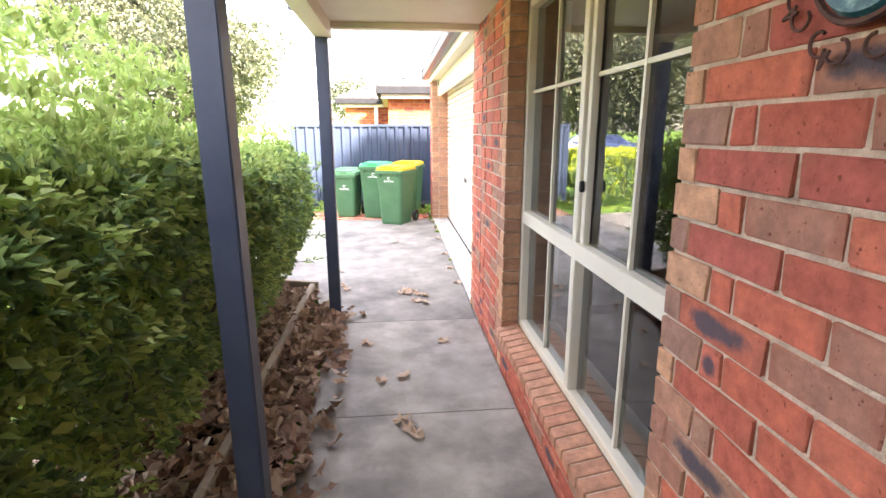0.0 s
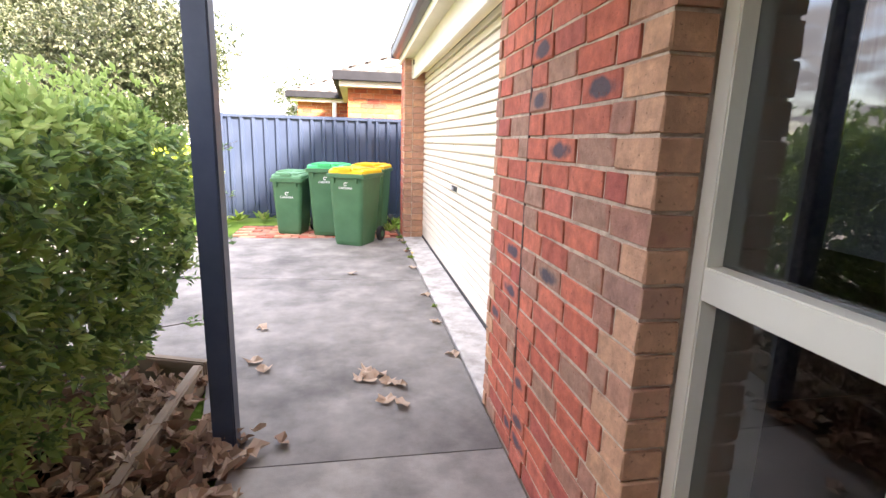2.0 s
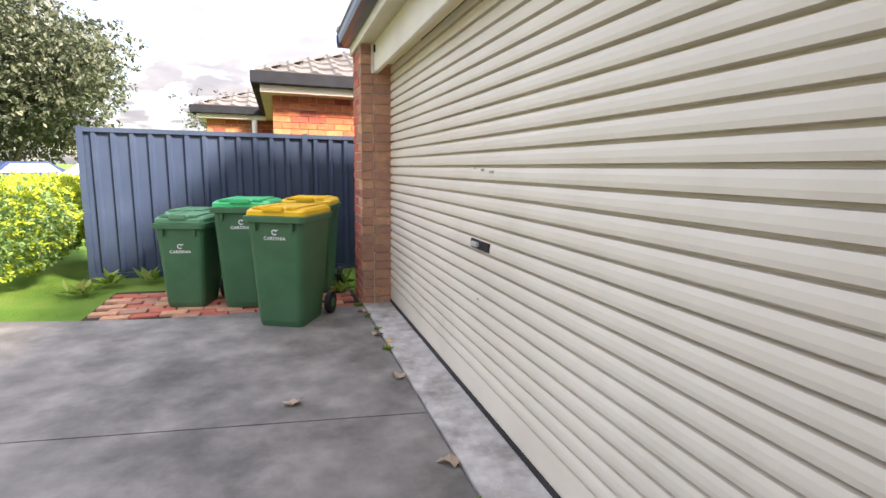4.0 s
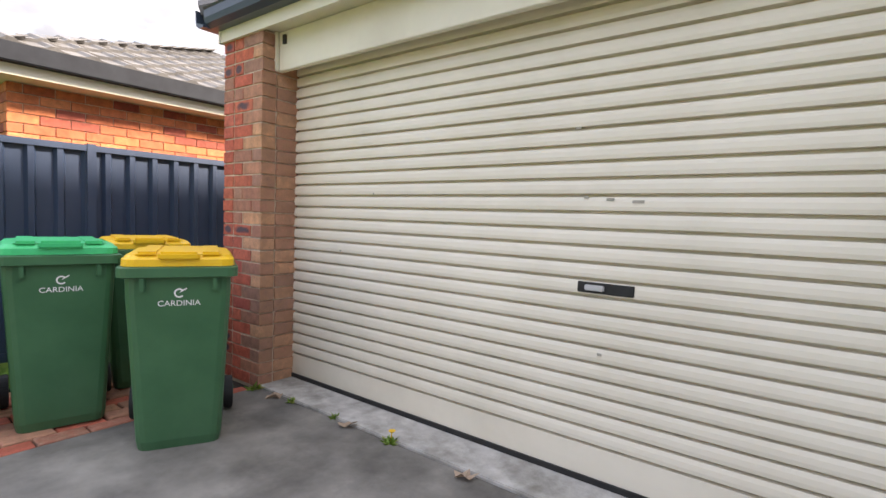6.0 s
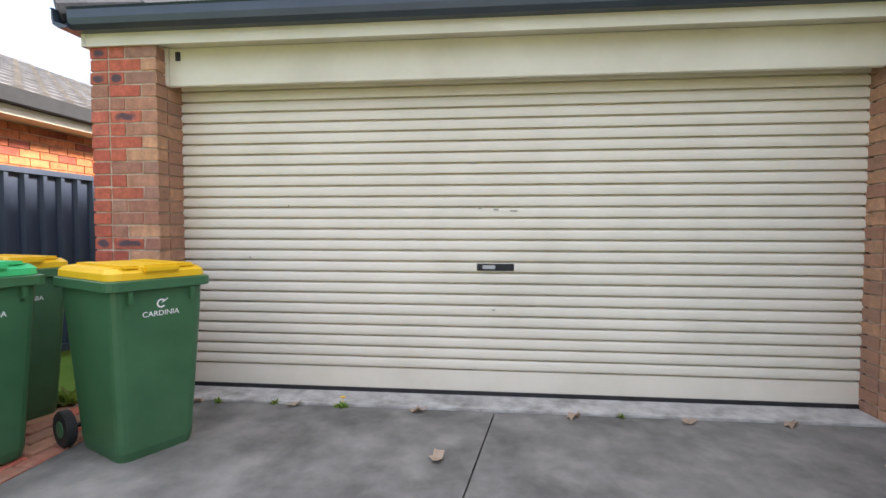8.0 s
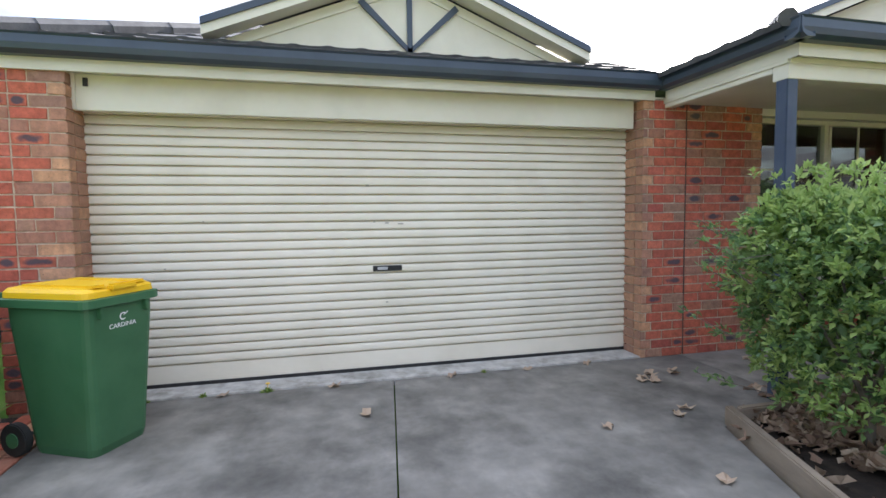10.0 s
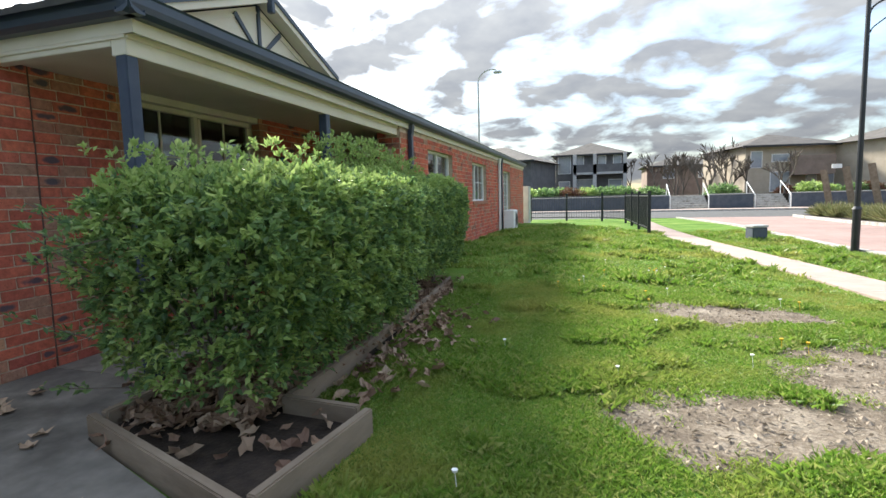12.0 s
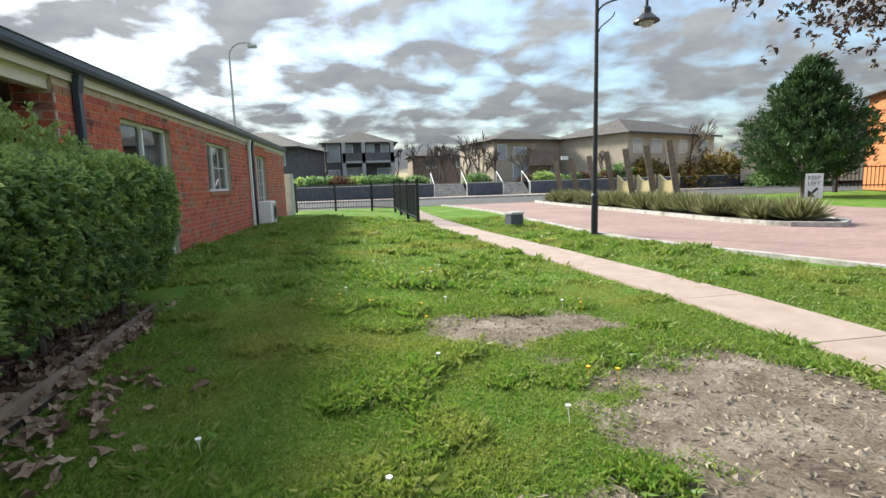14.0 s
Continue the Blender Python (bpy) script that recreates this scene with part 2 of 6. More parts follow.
M_LID_G = surface("bright_green_plastic", [(0.3, (0.02, 0.42, 0.14)), (0.7, (0.03, 0.5, 0.18))], 4.0, 0.4, bump=0.04, fine=200)
M_LID_D = surface("dull_green_plastic", [(0.3, (0.07, 0.2, 0.1)), (0.7, (0.1, 0.26, 0.13))], 4.0, 0.45, bump=0.04, fine=200)
M_BLACK = surface("black_rubber", [(0.3, (0.012, 0.012, 0.012)), (0.7, (0.025, 0.025, 0.025))], 10, 0.6, bump=0.05)
M_WHITE = surface("white_print", [(0.3, (0.78, 0.78, 0.76)), (0.7, (0.85, 0.85, 0.83))], 10, 0.6, bump=0)
M_TIMBER = surface("weathered_timber", [(0.3, (0.16, 0.12, 0.085)), (0.7, (0.3, 0.24, 0.18))], 7.0, 0.9, bump=0.5, fine=25, stretch=(1, 0.25, 1), by_piece=0.12)
M_SOIL = surface("dark_mulch", [(0.3, (0.018, 0.013, 0.01)), (0.7, (0.05, 0.036, 0.026))], 14, 0.95, bump=1.0, fine=40)
M_BLACKSTEEL = surface("black_steel", [(0.3, (0.012, 0.014, 0.018)), (0.7, (0.025, 0.028, 0.034))], 6, 0.4, bump=0.03, spec=0.5)
M_SEAL = surface("brown_sealant", [(0.3, (0.06, 0.035, 0.03)), (0.7, (0.11, 0.065, 0.05))], 20, 0.8, bump=0.2)
M_FARROOF = surface("far_roof_tile", [(0.3, (0.07, 0.062, 0.055)), (0.7, (0.13, 0.118, 0.105))], 1.5, 0.8, bump=0.3, fine=12)
# near-black: carries the shade of unlit rooms as colour; the front door leaf shares it
M_DARK = surface("unlit_room_and_door", [(0.3, (0.03, 0.03, 0.03)), (0.7, (0.05, 0.05, 0.05))], 3, 0.9, bump=0)
M_ROAD = surface("grey_asphalt", [(0.3, (0.06, 0.06, 0.06)), (0.7, (0.11, 0.11, 0.105))], 2.0, 0.9, bump=0.3)
M_SLATE = surface("slate_blue_render", [(0.3, (0.06, 0.075, 0.1)), (0.7, (0.1, 0.115, 0.14))], 3.0, 0.8, bump=0.1)
M_GREY = surface("light_grey_paint", [(0.3, (0.4, 0.4, 0.4)), (0.7, (0.52, 0.52, 0.51))], 4.0, 0.5, bump=0.03)
M_RENDER = surface("beige_render", [(0.3, (0.4, 0.34, 0.26)), (0.7, (0.5, 0.43, 0.34))], 1.5, 0.9, bump=0.1)
M_BARK = surface("grey_bark", [(0.3, (0.09, 0.075, 0.06)), (0.7, (0.2, 0.17, 0.14))], 12, 0.95, bump=0.8, fine=20)


def leaf_mat(name, tones, rough=0.5, trans=0.25):
    m = bpy.data.materials.new(name)
    m.use_nodes = True
    n, l = m.node_tree.nodes, m.node_tree.links
    b = n["Principled BSDF"]
    g = n.new("ShaderNodeNewGeometry")
    r = ramp_of(n, [(i / max(1, len(tones) - 1), c) for i, c in enumerate(tones)])
    l.new(g.outputs["Random Per Island"], r.inputs["Fac"])
    l.new(r.outputs["Color"], b.inputs["Base Color"])
    b.inputs["Roughness"].default_value, b.inputs["Specular IOR Level"].default_value = rough, 0.5
    tr = n.new("ShaderNodeBsdfTranslucent")
    l.new(r.outputs["Color"], tr.inputs["Color"])
    mx = n.new("ShaderNodeMixShader")
    mx.inputs[0].default_value = trans
    l.new(b.outputs[0], mx.inputs[1])
    l.new(tr.outputs[0], mx.inputs[2])
    l.new(mx.outputs[0], n["Material Output"].inputs["Surface"])
    return m


M_LEAF = leaf_mat("hedge_leaf", [(0.10, 0.19, 0.08), (0.155, 0.26, 0.10), (0.21, 0.33, 0.115), (0.27, 0.40, 0.14)], 0.32, 0.55)
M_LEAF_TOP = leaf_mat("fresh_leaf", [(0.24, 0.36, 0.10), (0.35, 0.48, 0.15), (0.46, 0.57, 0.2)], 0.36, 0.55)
M_LEAF_LIME = leaf_mat("lime_leaf", [(0.25, 0.36, 0.03), (0.4, 0.48, 0.04), (0.52, 0.55, 0.05)], 0.5, 0.4)
M_LEAF_GUM = leaf_mat("gum_leaf", [(0.05, 0.07, 0.04), (0.085, 0.10, 0.058), (0.13, 0.14, 0.08)])
M_LEAF_CON = leaf_mat("conifer_leaf", [(0.035, 0.075, 0.03), (0.06, 0.12, 0.045), (0.1, 0.16, 0.06)])
M_LEAF_DRY = leaf_mat("dry_leaf", [(0.17, 0.10, 0.068), (0.28, 0.18, 0.12), (0.36, 0.25, 0.17), (0.45, 0.34, 0.245)], 0.7, 0.15)
M_LEAF_PURPLE = leaf_mat("plum_leaf", [(0.05, 0.03, 0.03), (0.09, 0.05, 0.045), (0.06, 0.06, 0.035)])
M_GRASS = leaf_mat("grass_blade", [(0.11, 0.215, 0.028), (0.165, 0.29, 0.038), (0.23, 0.345, 0.055), (0.37, 0.38, 0.13)], 0.5, 0.45)
# drier, yellower drifts through the grass
_n, _l = M_GRASS.node_tree.nodes, M_GRASS.node_tree.links
_g, _t, _x = _n.new("ShaderNodeNewGeometry"), _n.new("ShaderNodeTexNoise"), _n.new("ShaderNodeMix")
_t.inputs["Scale"].default_value, _t.inputs["Detail"].default_value = 0.75, 5.0
_x.data_type = "RGBA"
_r = ramp_of(_n, [(0.50, (0, 0, 0)), (0.68, (0.8, 0.8, 0.8))])
_x.inputs["B"].default_value = (0.36, 0.36, 0.09, 1)
_l.new(_g.outputs["Position"], _t.inputs["Vector"])
_l.new(_t.outputs["Fac"], _r.inputs["Fac"])
_l.new(_r.outputs["Color"], _x.inputs["Factor"])
_src = _n["Principled BSDF"].inputs["Base Color"].links[0].from_socket
_l.new(_src, _x.inputs["A"])
_l.new(_x.outputs["Result"], _n["Principled BSDF"].inputs["Base Color"])
for _q in _n:
    if _q.bl_idname == "ShaderNodeBsdfTranslucent":
        _l.new(_x.outputs["Result"], _q.inputs["Color"])

M_GLASS = bpy.data.materials.new("window_glass")
M_GLASS.use_nodes = True
gb = M_GLASS.node_tree.nodes["Principled BSDF"]
gb.inputs["Base Color"].default_value = (0.55, 0.6, 0.62, 1)
gb.inputs["Roughness"].default_value, gb.inputs["Transmission Weight"].default_value, gb.inputs["IOR"].default_value = 0.01, 1.0, 1.7

# ---- building helpers ----
def box(bm, x0, x1, y0, y1, z0, z1):
    vs = [bm.verts.new((x, y, z)) for z in (z0, z1) for x, y in ((x0, y0), (x1, y0), (x1, y1), (x0, y1))]
    for f in ((0, 3, 2, 1), (4, 5, 6, 7), (0, 1, 5, 4), (1, 2, 6, 5), (2, 3, 7, 6), (3, 0, 4, 7)):
        bm.faces.new([vs[i] for i in f])
    return vs


def prism(bm, pts, axis, a, b):
    """Closed outline pts (in the two other axes, in order) drawn out along axis from a to b."""
    def at(p, v):
        q = list(p)
        q.insert("xyz".index(axis), v)
        return q
    lo, hi = [bm.verts.new(at(p, a)) for p in pts], [bm.verts.new(at(p, b)) for p in pts]
    n = len(pts)
    bm.faces.new(lo[::-1])
    bm.faces.new(hi)
    for i in range(n):
        bm.faces.new((lo[i], lo[(i + 1) % n], hi[(i + 1) % n], hi[i]))


def tube(bm, p, q, r0, r1=None, n=8):
    """A round bar from p to q."""
    p, q = Vector(p), Vector(q)
    r1 = r0 if r1 is None else r1
    d = (q - p).normalized()
    u = d.orthogonal().normalized()
    v = d.cross(u)
    rings = [[bm.verts.new(c + (u * math.cos(t) + v * math.sin(t)) * r) for t in (2 * math.pi * i / n for i in range(n))] for c, r in ((p, r0), (q, r1))]
    for i in range(n):
        bm.faces.new((rings[0][i], rings[0][(i + 1) % n], rings[1][(i + 1) % n], rings[1][i]))
    bm.faces.new(rings[0][::-1])
    bm.faces.new(rings[1])


def to_mesh(name, bm, mat, bevel=0.0, smooth=False):
    if bevel:
        bmesh.ops.bevel(bm, geom=bm.edges[:], offset=bevel, segments=2, affect="EDGES", clamp_overlap=True)
    bmesh.ops.recalc_face_normals(bm, faces=bm.faces[:])
    me = bpy.data.meshes.new(name)
    bm.to_mesh(me)
    bm.free()
    if smooth:
        me.polygons.foreach_set("use_smooth", [True] * len(me.polygons))
    me.materials.append(mat)
    return me


def part(name, bm, mat, parent=None, label="", bevel=0.0, smooth=False):
    ob = new(name, to_mesh(name, bm, mat, bevel, smooth))
    ob.parent = parent
    return tagged(ob, label)


def thing(name, label, category, at=(0, 0, 0), rz=0.0, group="", kind=""):
    e = new(name)
    e.matrix_basis = pose(*at, 0, 0, rz)
    return tagged(e, label, category, group, kind)


def boxed(name, mat, parent, x0, x1, y0, y1, z0, z1, label="", bevel=0.0):
    bm = bmesh.new()
    box(bm, x0, x1, y0, y1, z0, z1)
    return part(name, bm, mat, parent, label, bevel)


def solid(name, mat, label, category, *dims, bevel=0.0, kind="", group=""):
    """A box-shaped top-level thing of its own."""
    ob = boxed(name, mat, None, *dims, bevel=bevel)
    return tagged(ob, label, category, group, kind)


def raw_mesh(name, verts, faces, mat, smooth=False):
    me = bpy.data.meshes.new(name)
    me.from_pydata(verts, [], faces)
    if smooth:
        me.polygons.foreach_set("use_smooth", [True] * len(me.polygons))
    me.materials.append(mat)
    return me


rng = np.random.default_rng(7)

# ---- ground ----
def smooth01(v):
    v = min(1.0, max(0.0, v))
    return v * v * (3 - 2 * v)


def lawn_height(x, y):
    """The lawn lies level with the drive and rises gently towards the side wing of the house."""
    h = 0.27 * smooth01((-1.5 - y) / 6.0) * smooth01((x + 7.0) / 4.5)
    h *= 1 - smooth01((-16.0 - y) / 8.0) * 0.8
    return h - 0.035 + 0.012 * noise.noise((x * 0.9, y * 0.9, 0.3)) * smooth01((-1.3 - x) / 0.5)


def worn(x, y):
    """How bare the lawn is worn, 0 to 1: along the footpath, a patch further on and a thin one near the drive."""
    d = min(math.hypot((x + 6.75) / 1.15, (y + 1.35) / 1.55), math.hypot((x + 5.85) / 0.85, (y + 3.45) / 0.5), math.hypot((x + 5.1) / 1.1, (y + 0.7) / 0.6) + 0.28)
    d += 0.42 * noise.noise((x * 1.5, y * 1.5, 3.3)) + 0.3 * noise.noise((x * 4.3, y * 4.3, 7.7))
    d += 2.0 * smooth01((0.72 - abs(x + 8.05)) / 0.3)
    return smooth01((1.25 - d) / 0.5)


gx = [-900, -300, -120, -70, -50, -40, -32, -26, -22] + [-20 + 0.4 * i for i in range(30)] + [-8.0 + 0.1 * i for i in range(44)] + [-3.6 + 0.4 * i for i in range(10)] + [1, 3, 8, 20, 60, 150, 400, 900]
gy = [-900, -300, -140, -90, -65, -50, -42, -36, -31, -27] + [-24 + 0.4 * i for i in range(49)] + [-4.4 + 0.1 * i for i in range(56)] + [1.2 + 0.4 * i for i in range(18)] + [9, 11, 14, 20, 40, 100, 300, 900]
gv = []
for yy in gy:
    for xx in gx:
        z = lawn_height(xx, yy) if -20 < xx < 2 and -26 < yy < 9 else -0.045
        if xx > -1.7 and yy > -4.6:
            z = -0.05
        if xx < -8.6 or yy > 1.2:
            z = -0.05
        gv.append((xx, yy, z))
gf = [(j * len(gx) + i, j * len(gx) + i + 1, (j + 1) * len(gx) + i + 1, (j + 1) * len(gx) + i) for j in range(len(gy) - 1) for i in range(len(gx) - 1)]

M_LAWN = bpy.data.materials.new("lawn_soil")
M_LAWN.use_nodes = True
ln, ll = M_LAWN.node_tree.nodes, M_LAWN.node_tree.links
l_geo = ln.new("ShaderNodeNewGeometry")
l_a = ln.new("ShaderNodeTexNoise")
l_a.inputs["Scale"].default_value, l_a.inputs["Detail"].default_value = 1.1, 8.0
l_b = ln.new("ShaderNodeTexNoise")
l_b.inputs["Scale"].default_value, l_b.inputs["Detail"].default_value, l_b.inputs["Roughness"].default_value = 34.0, 10.0, 0.72
l_grass = ramp_of(ln, [(0.3, (0.07, 0.15, 0.02)), (0.5, (0.11, 0.21, 0.03)), (0.72, (0.2, 0.27, 0.06))])
l_dirt = ramp_of(ln, [(0.36, (0.105, 0.082, 0.062)), (0.5, (0.215, 0.175, 0.132)), (0.63, (0.39, 0.335, 0.265))])
l_att = ln.new("ShaderNodeAttribute")
l_att.attribute_name = "worn"
l_add = ln.new("ShaderNodeMath")
l_add.operation = "MULTIPLY_ADD"
l_add.inputs[1].default_value = 0.5
l_c = ln.new("ShaderNodeTexNoise")
l_c.inputs["Scale"].default_value, l_c.inputs["Detail"].default_value = 3.2, 9.0
l_avg = ln.new("ShaderNodeMath")
l_avg.operation = "ADD"
l_fin = ln.new("ShaderNodeMath")
l_fin.operation = "MULTIPLY"
l_fin.inputs[1].default_value = 0.5
l_mask = ramp_of(ln, [(0.52, (0, 0, 0)), (0.78, (1, 1, 1))])
l_mix = ln.new("ShaderNodeMix")
l_mix.data_type = "RGBA"
l_bump = ln.new("ShaderNodeBump")
l_bump.inputs["Strength"].default_value, l_bump.inputs["Distance"].default_value = 0.9, 0.03
for a, b in ((l_geo.outputs["Position"], l_a.inputs["Vector"]), (l_geo.outputs["Position"], l_b.inputs["Vector"]),
             (l_a.outputs["Fac"], l_grass.inputs["Fac"]), (l_b.outputs["Fac"], l_avg.inputs[0]), (l_geo.outputs["Position"], l_c.inputs["Vector"]), (l_c.outputs["Fac"], l_avg.inputs[1]), (l_avg.outputs[0], l_fin.inputs[0]), (l_fin.outputs[0], l_dirt.inputs["Fac"]),
             (l_b.outputs["Fac"], l_add.inputs[0]), (l_att.outputs["Fac"], l_add.inputs[2]), (l_add.outputs[0], l_mask.inputs["Fac"]), (l_mask.outputs["Color"], l_mix.inputs["Factor"]),
             (l_grass.outputs["Color"], l_mix.inputs["A"]), (l_dirt.outputs["Color"], l_mix.inputs["B"]),
             (l_mix.outputs["Result"], ln["Principled BSDF"].inputs["Base Color"]), (l_b.outputs["Fac"], l_bump.inputs["Height"]),
             (l_bump.outputs[0], ln["Principled BSDF"].inputs["Normal"])):
    ll.new(a, b)
ln["Principled BSDF"].inputs["Roughness"].default_value = 0.95
ln["Principled BSDF"].inputs["Specular IOR Level"].default_value = 0.15
ground_mesh = raw_mesh("ground", gv, gf, M_LAWN, True)
ground_mesh.attributes.new("worn", "FLOAT", "POINT").data.foreach_set("value", [worn(p[0], p[1]) if -8.5 < p[0] < -3 and -5 < p[1] < 1.3 else 0.0 for p in gv])
tagged(new("ground", ground_mesh), "green lawn with worn bare earth patches", "ground", kind="structure")

# ---- concrete drive and porch path ----
J = 2.40                      # saw joint in the drive
slab = thing("driveway", "grey stained concrete drive and porch path slabs", "driveway", kind="structure")
for nm, x0, x1, y0, y1 in (("slab", -1.42, -0.012, -0.426, 0.006), ("slab", -1.24, -0.012, -1.9, -0.434), ("slab", -1.24, -0.012, -3.7, -1.908), ("slab", -1.24, -0.012, -6.5, -3.708)):
    boxed(nm, M_DRIVE if y1 > 0 else M_CONC, slab, x0, x1, y0, y1, -0.14, 0.0)
for a in (0, 1):
    bm = bmesh.new()
    if a == 0:
        prism(bm, [(-0.012, 0.006), (-0.012, J - 0.005), (-2.0, J + 0.26), (-9.3, J + 1.16), (-9.3, 1.6), (-2.95, 0.985), (-1.53, 0.46), (-1.43, 0.006)], "z", -0.14, 0.0)
    else:
        prism(bm, [(-0.012, J + 0.005), (-0.012, 4.72), (-1.8, 4.70), (-2.4, 4.80), (-3.7, 5.08), (-9.3, 6.3), (-9.3, J + 1.17), (-2.0, J + 0.27)], "z", -0.14, 0.0)
    part("slab", bm, M_DRIVE, slab)
boxed("threshold", M_KERB, slab, 0.0, 0.5, 0.0, 4.72, -0.14, 0.012, label="pale rough concrete garage threshold", bevel=0.005)

# ---- brickwork ----
def brick_mesh(name, l, h, d, seed, mat):
    """One slightly worn brick with chamfered, uneven edges; l along y, d into the wall."""
    r = random.Random(seed)
    bm = bmesh.new()
    box(bm, 0, d, 0, l, 0, h)
    bmesh.ops.bevel(bm, geom=bm.edges[:], offset=0.003, segments=1, affect="EDGES")
    for v in bm.verts:
        v.co += Vector((r.uniform(-0.003, 0.0025), r.uniform(-0.003, 0.003), r.uniform(-0.0028, 0.0028)))
    return to_mesh(name, bm, mat)


COURSE, JOINT, BL, BH, BD = 0.0882, 0.010, 0.230, 0.0782, 0.11
BRICK = {}


def brick_of(length, mat, k):
    key = (round(length, 3), mat.name, k)
    if key not in BRICK:
        BRICK[key] = brick_mesh("brick", length, BH, BD, k + int(length * 1000), mat)
    return BRICK[key]


def lay(wall, y0, y1, z0, z1, quoin0=None, quoin1=None, x=0.0, seed=1):
    """Stretcher-bonded bricks on the plane x; quoin0 and quoin1: the lengths of the tan end bricks, course about. Pieces are children of the wall."""
    r = random.Random(seed)
    rows = int((z1 - z0) / COURSE)
    for c in range(rows):
        z = z0 + c * COURSE
        y, end = y0, y1
        todo = []
        if quoin0:
            todo.append((y, quoin0[c % 2], M_TAN))
            y += quoin0[c % 2] + JOINT
        if quoin1:
            end = y1 - quoin1[c % 2] - JOINT
            todo.append((end + JOINT, quoin1[c % 2], M_TAN))
        first = BL if (c + seed) % 2 == 0 else BD
        n = 0
        while y < end - 0.02:
            want = min(first if n == 0 else BL, end - y)
            if 0 < end - y - want - JOINT < 0.05:
                want = end - y
            todo.append((y, want, M_RED))
            y += want + JOINT
            n += 1
        for yy, ln, mat in todo:
            ob = new("brick", brick_of(ln, mat, r.randrange(3)))
            ob.location = (x + r.uniform(-0.0025, 0.0025), yy, z)
            ob.parent = wall


def reveal(wall, y, z0, z1, x0, x1, seed):
    """Tan bricks on the return of an opening, behind the corner bricks."""
    r = random.Random(seed)
    for c in range(int((z1 - z0) / COURSE)):
        ob = new("brick", brick_of(0.11, M_TAN, r.randrange(3)))
        ob.matrix_basis = Matrix.Translation((x0 + r.uniform(0, 0.003), y + r.uniform(-0.002, 0.002), z0 + c * COURSE)) @ Matrix.Diagonal(((x1 - x0) / BD, 1, 1, 1))
        ob.parent = wall


WALL_H = 2.47
WIN0, WIN1 = -3.33, -1.365


def core(name, label, *dims):
    w = solid(name, M_MORTAR, label, "wall", *dims, kind="structure")
    return w


wall_a = core("wall_garage_side", "red brick wall with tan quoins and a control joint", 0.006, 0.24, WIN1 + 0.012, -0.012, -0.1, WALL_H)
boxed("control_joint", M_SEAL, wall_a, 0.001, 0.02, -0.483, -0.471, 0.0, WALL_H, "dark sealant joint")
wall_b = core("wall_porch", "red brick porch wall with tan quoins", 0.006, 0.24, -6.4, WIN0 - 0.012, -0.1, WALL_H)
pier = core("pier", "red and tan brick garage pier", 0.006, 0.30, 4.732, 5.20, -0.1, WALL_H)
under = core("wall_under_window", "low red brick wall under the window", 0.006, 0.2, WIN0 - 0.01, WIN1 + 0.01, -0.1, 0.234)
solid("wall_over_window", M_CREAM, "cream painted panel over the window", "wall", 0.02, 0.2, WIN0, WIN1, 2.36, WALL_H, kind="structure")
core("wall_garage_left", "plain brick side wall of the garage", 0.30, 6.0, 5.05, 5.19, -0.1, WALL_H)
core("wall_garage_right", "plain inner garage wall", 0.24, 6.0, -0.2, -0.05, -0.1, WALL_H)
solid("wall_back", M_DARK, "plain inner wall at the back of the house", "wall", 6.0, 6.15, -24, 5.2, -0.1, 2.5, kind="structure")

# wing of the house with the bedroom windows
WX, WY0, WY1, WZ = -1.35, -19.0, -5.0, 2.45
GAPS = [(-8.0, -6.35, 0.0, 2.22), (-11.5, -9.8, 1.22, 2.2), (-15.6, -14.2, 0.55, 2.18)]
wing = thing("wall_wing", "long red brick side wing with windows", "wall", kind="structure")
bm = bmesh.new()
edge = WY1
for y0, y1, z0, z1 in sorted(GAPS, reverse=True):
    box(bm, WX + 0.006, WX + 0.24, y1, edge, -0.1, WZ)
    box(bm, WX + 0.006, WX + 0.24, y0, y1, z1, WZ)
    if z0 > 0:
        box(bm, WX + 0.006, WX + 0.24, y0, y1, -0.1, z0)
    edge = y0
box(bm, WX + 0.006, WX + 0.24, WY0, edge, -0.1, WZ)
box(bm, WX + 0.24, -0.95, WY1 - 0.24, WY1 - 0.006, -0.1, WZ)
box(bm, -1.11, -0.95, -6.4, WY1 - 0.24, -0.1, WZ)
box(bm, -1.11, 0.2, -6.6, -6.4, -0.1, WZ)
box(bm, WX + 0.24, 6.0, WY0, WY0 + 0.2, -0.1, WZ)
part("core", bm, M_MORTAR, wing)


def joined_bricks(name, parent, spans, mat, to_world):
    """Far brickwork: every brick real, joined into one mesh; spans of (u0, u1, z0, z1)."""
    vs, fs = [], []
    r = random.Random(5)
    for u0, u1, z0, z1 in spans:
        for c in range(int((z1 - z0) / COURSE)):
            z = z0 + c * COURSE
            u = u0 - (0.12 if c % 2 else 0.0)
            while u < u1 - 0.02:
                a, b = max(u, u0), min(u + BL, u1)
                if b - a > 0.03:
                    d = r.uniform(-0.002, 0.002)
                    k = len(vs)
                    for w, uu, zz in ((d, a, z), (d, b, z), (d, b, z + BH), (d, a, z + BH), (0.012, a, z), (0.012, b, z), (0.012, b, z + BH), (0.012, a, z + BH)):
                        vs.append(to_world(w, uu, zz))
                    fs += [(k, k + 1, k + 2, k + 3), (k, k + 4, k + 5, k + 1), (k + 3, k + 2, k + 6, k + 7), (k, k + 3, k + 7, k + 4), (k + 1, k + 5, k + 6, k + 2)]
                u += BL + JOINT
    ob = new(name, raw_mesh(name, vs, fs, mat))
    ob.parent = parent
    return tagged(ob, kind="stuff")


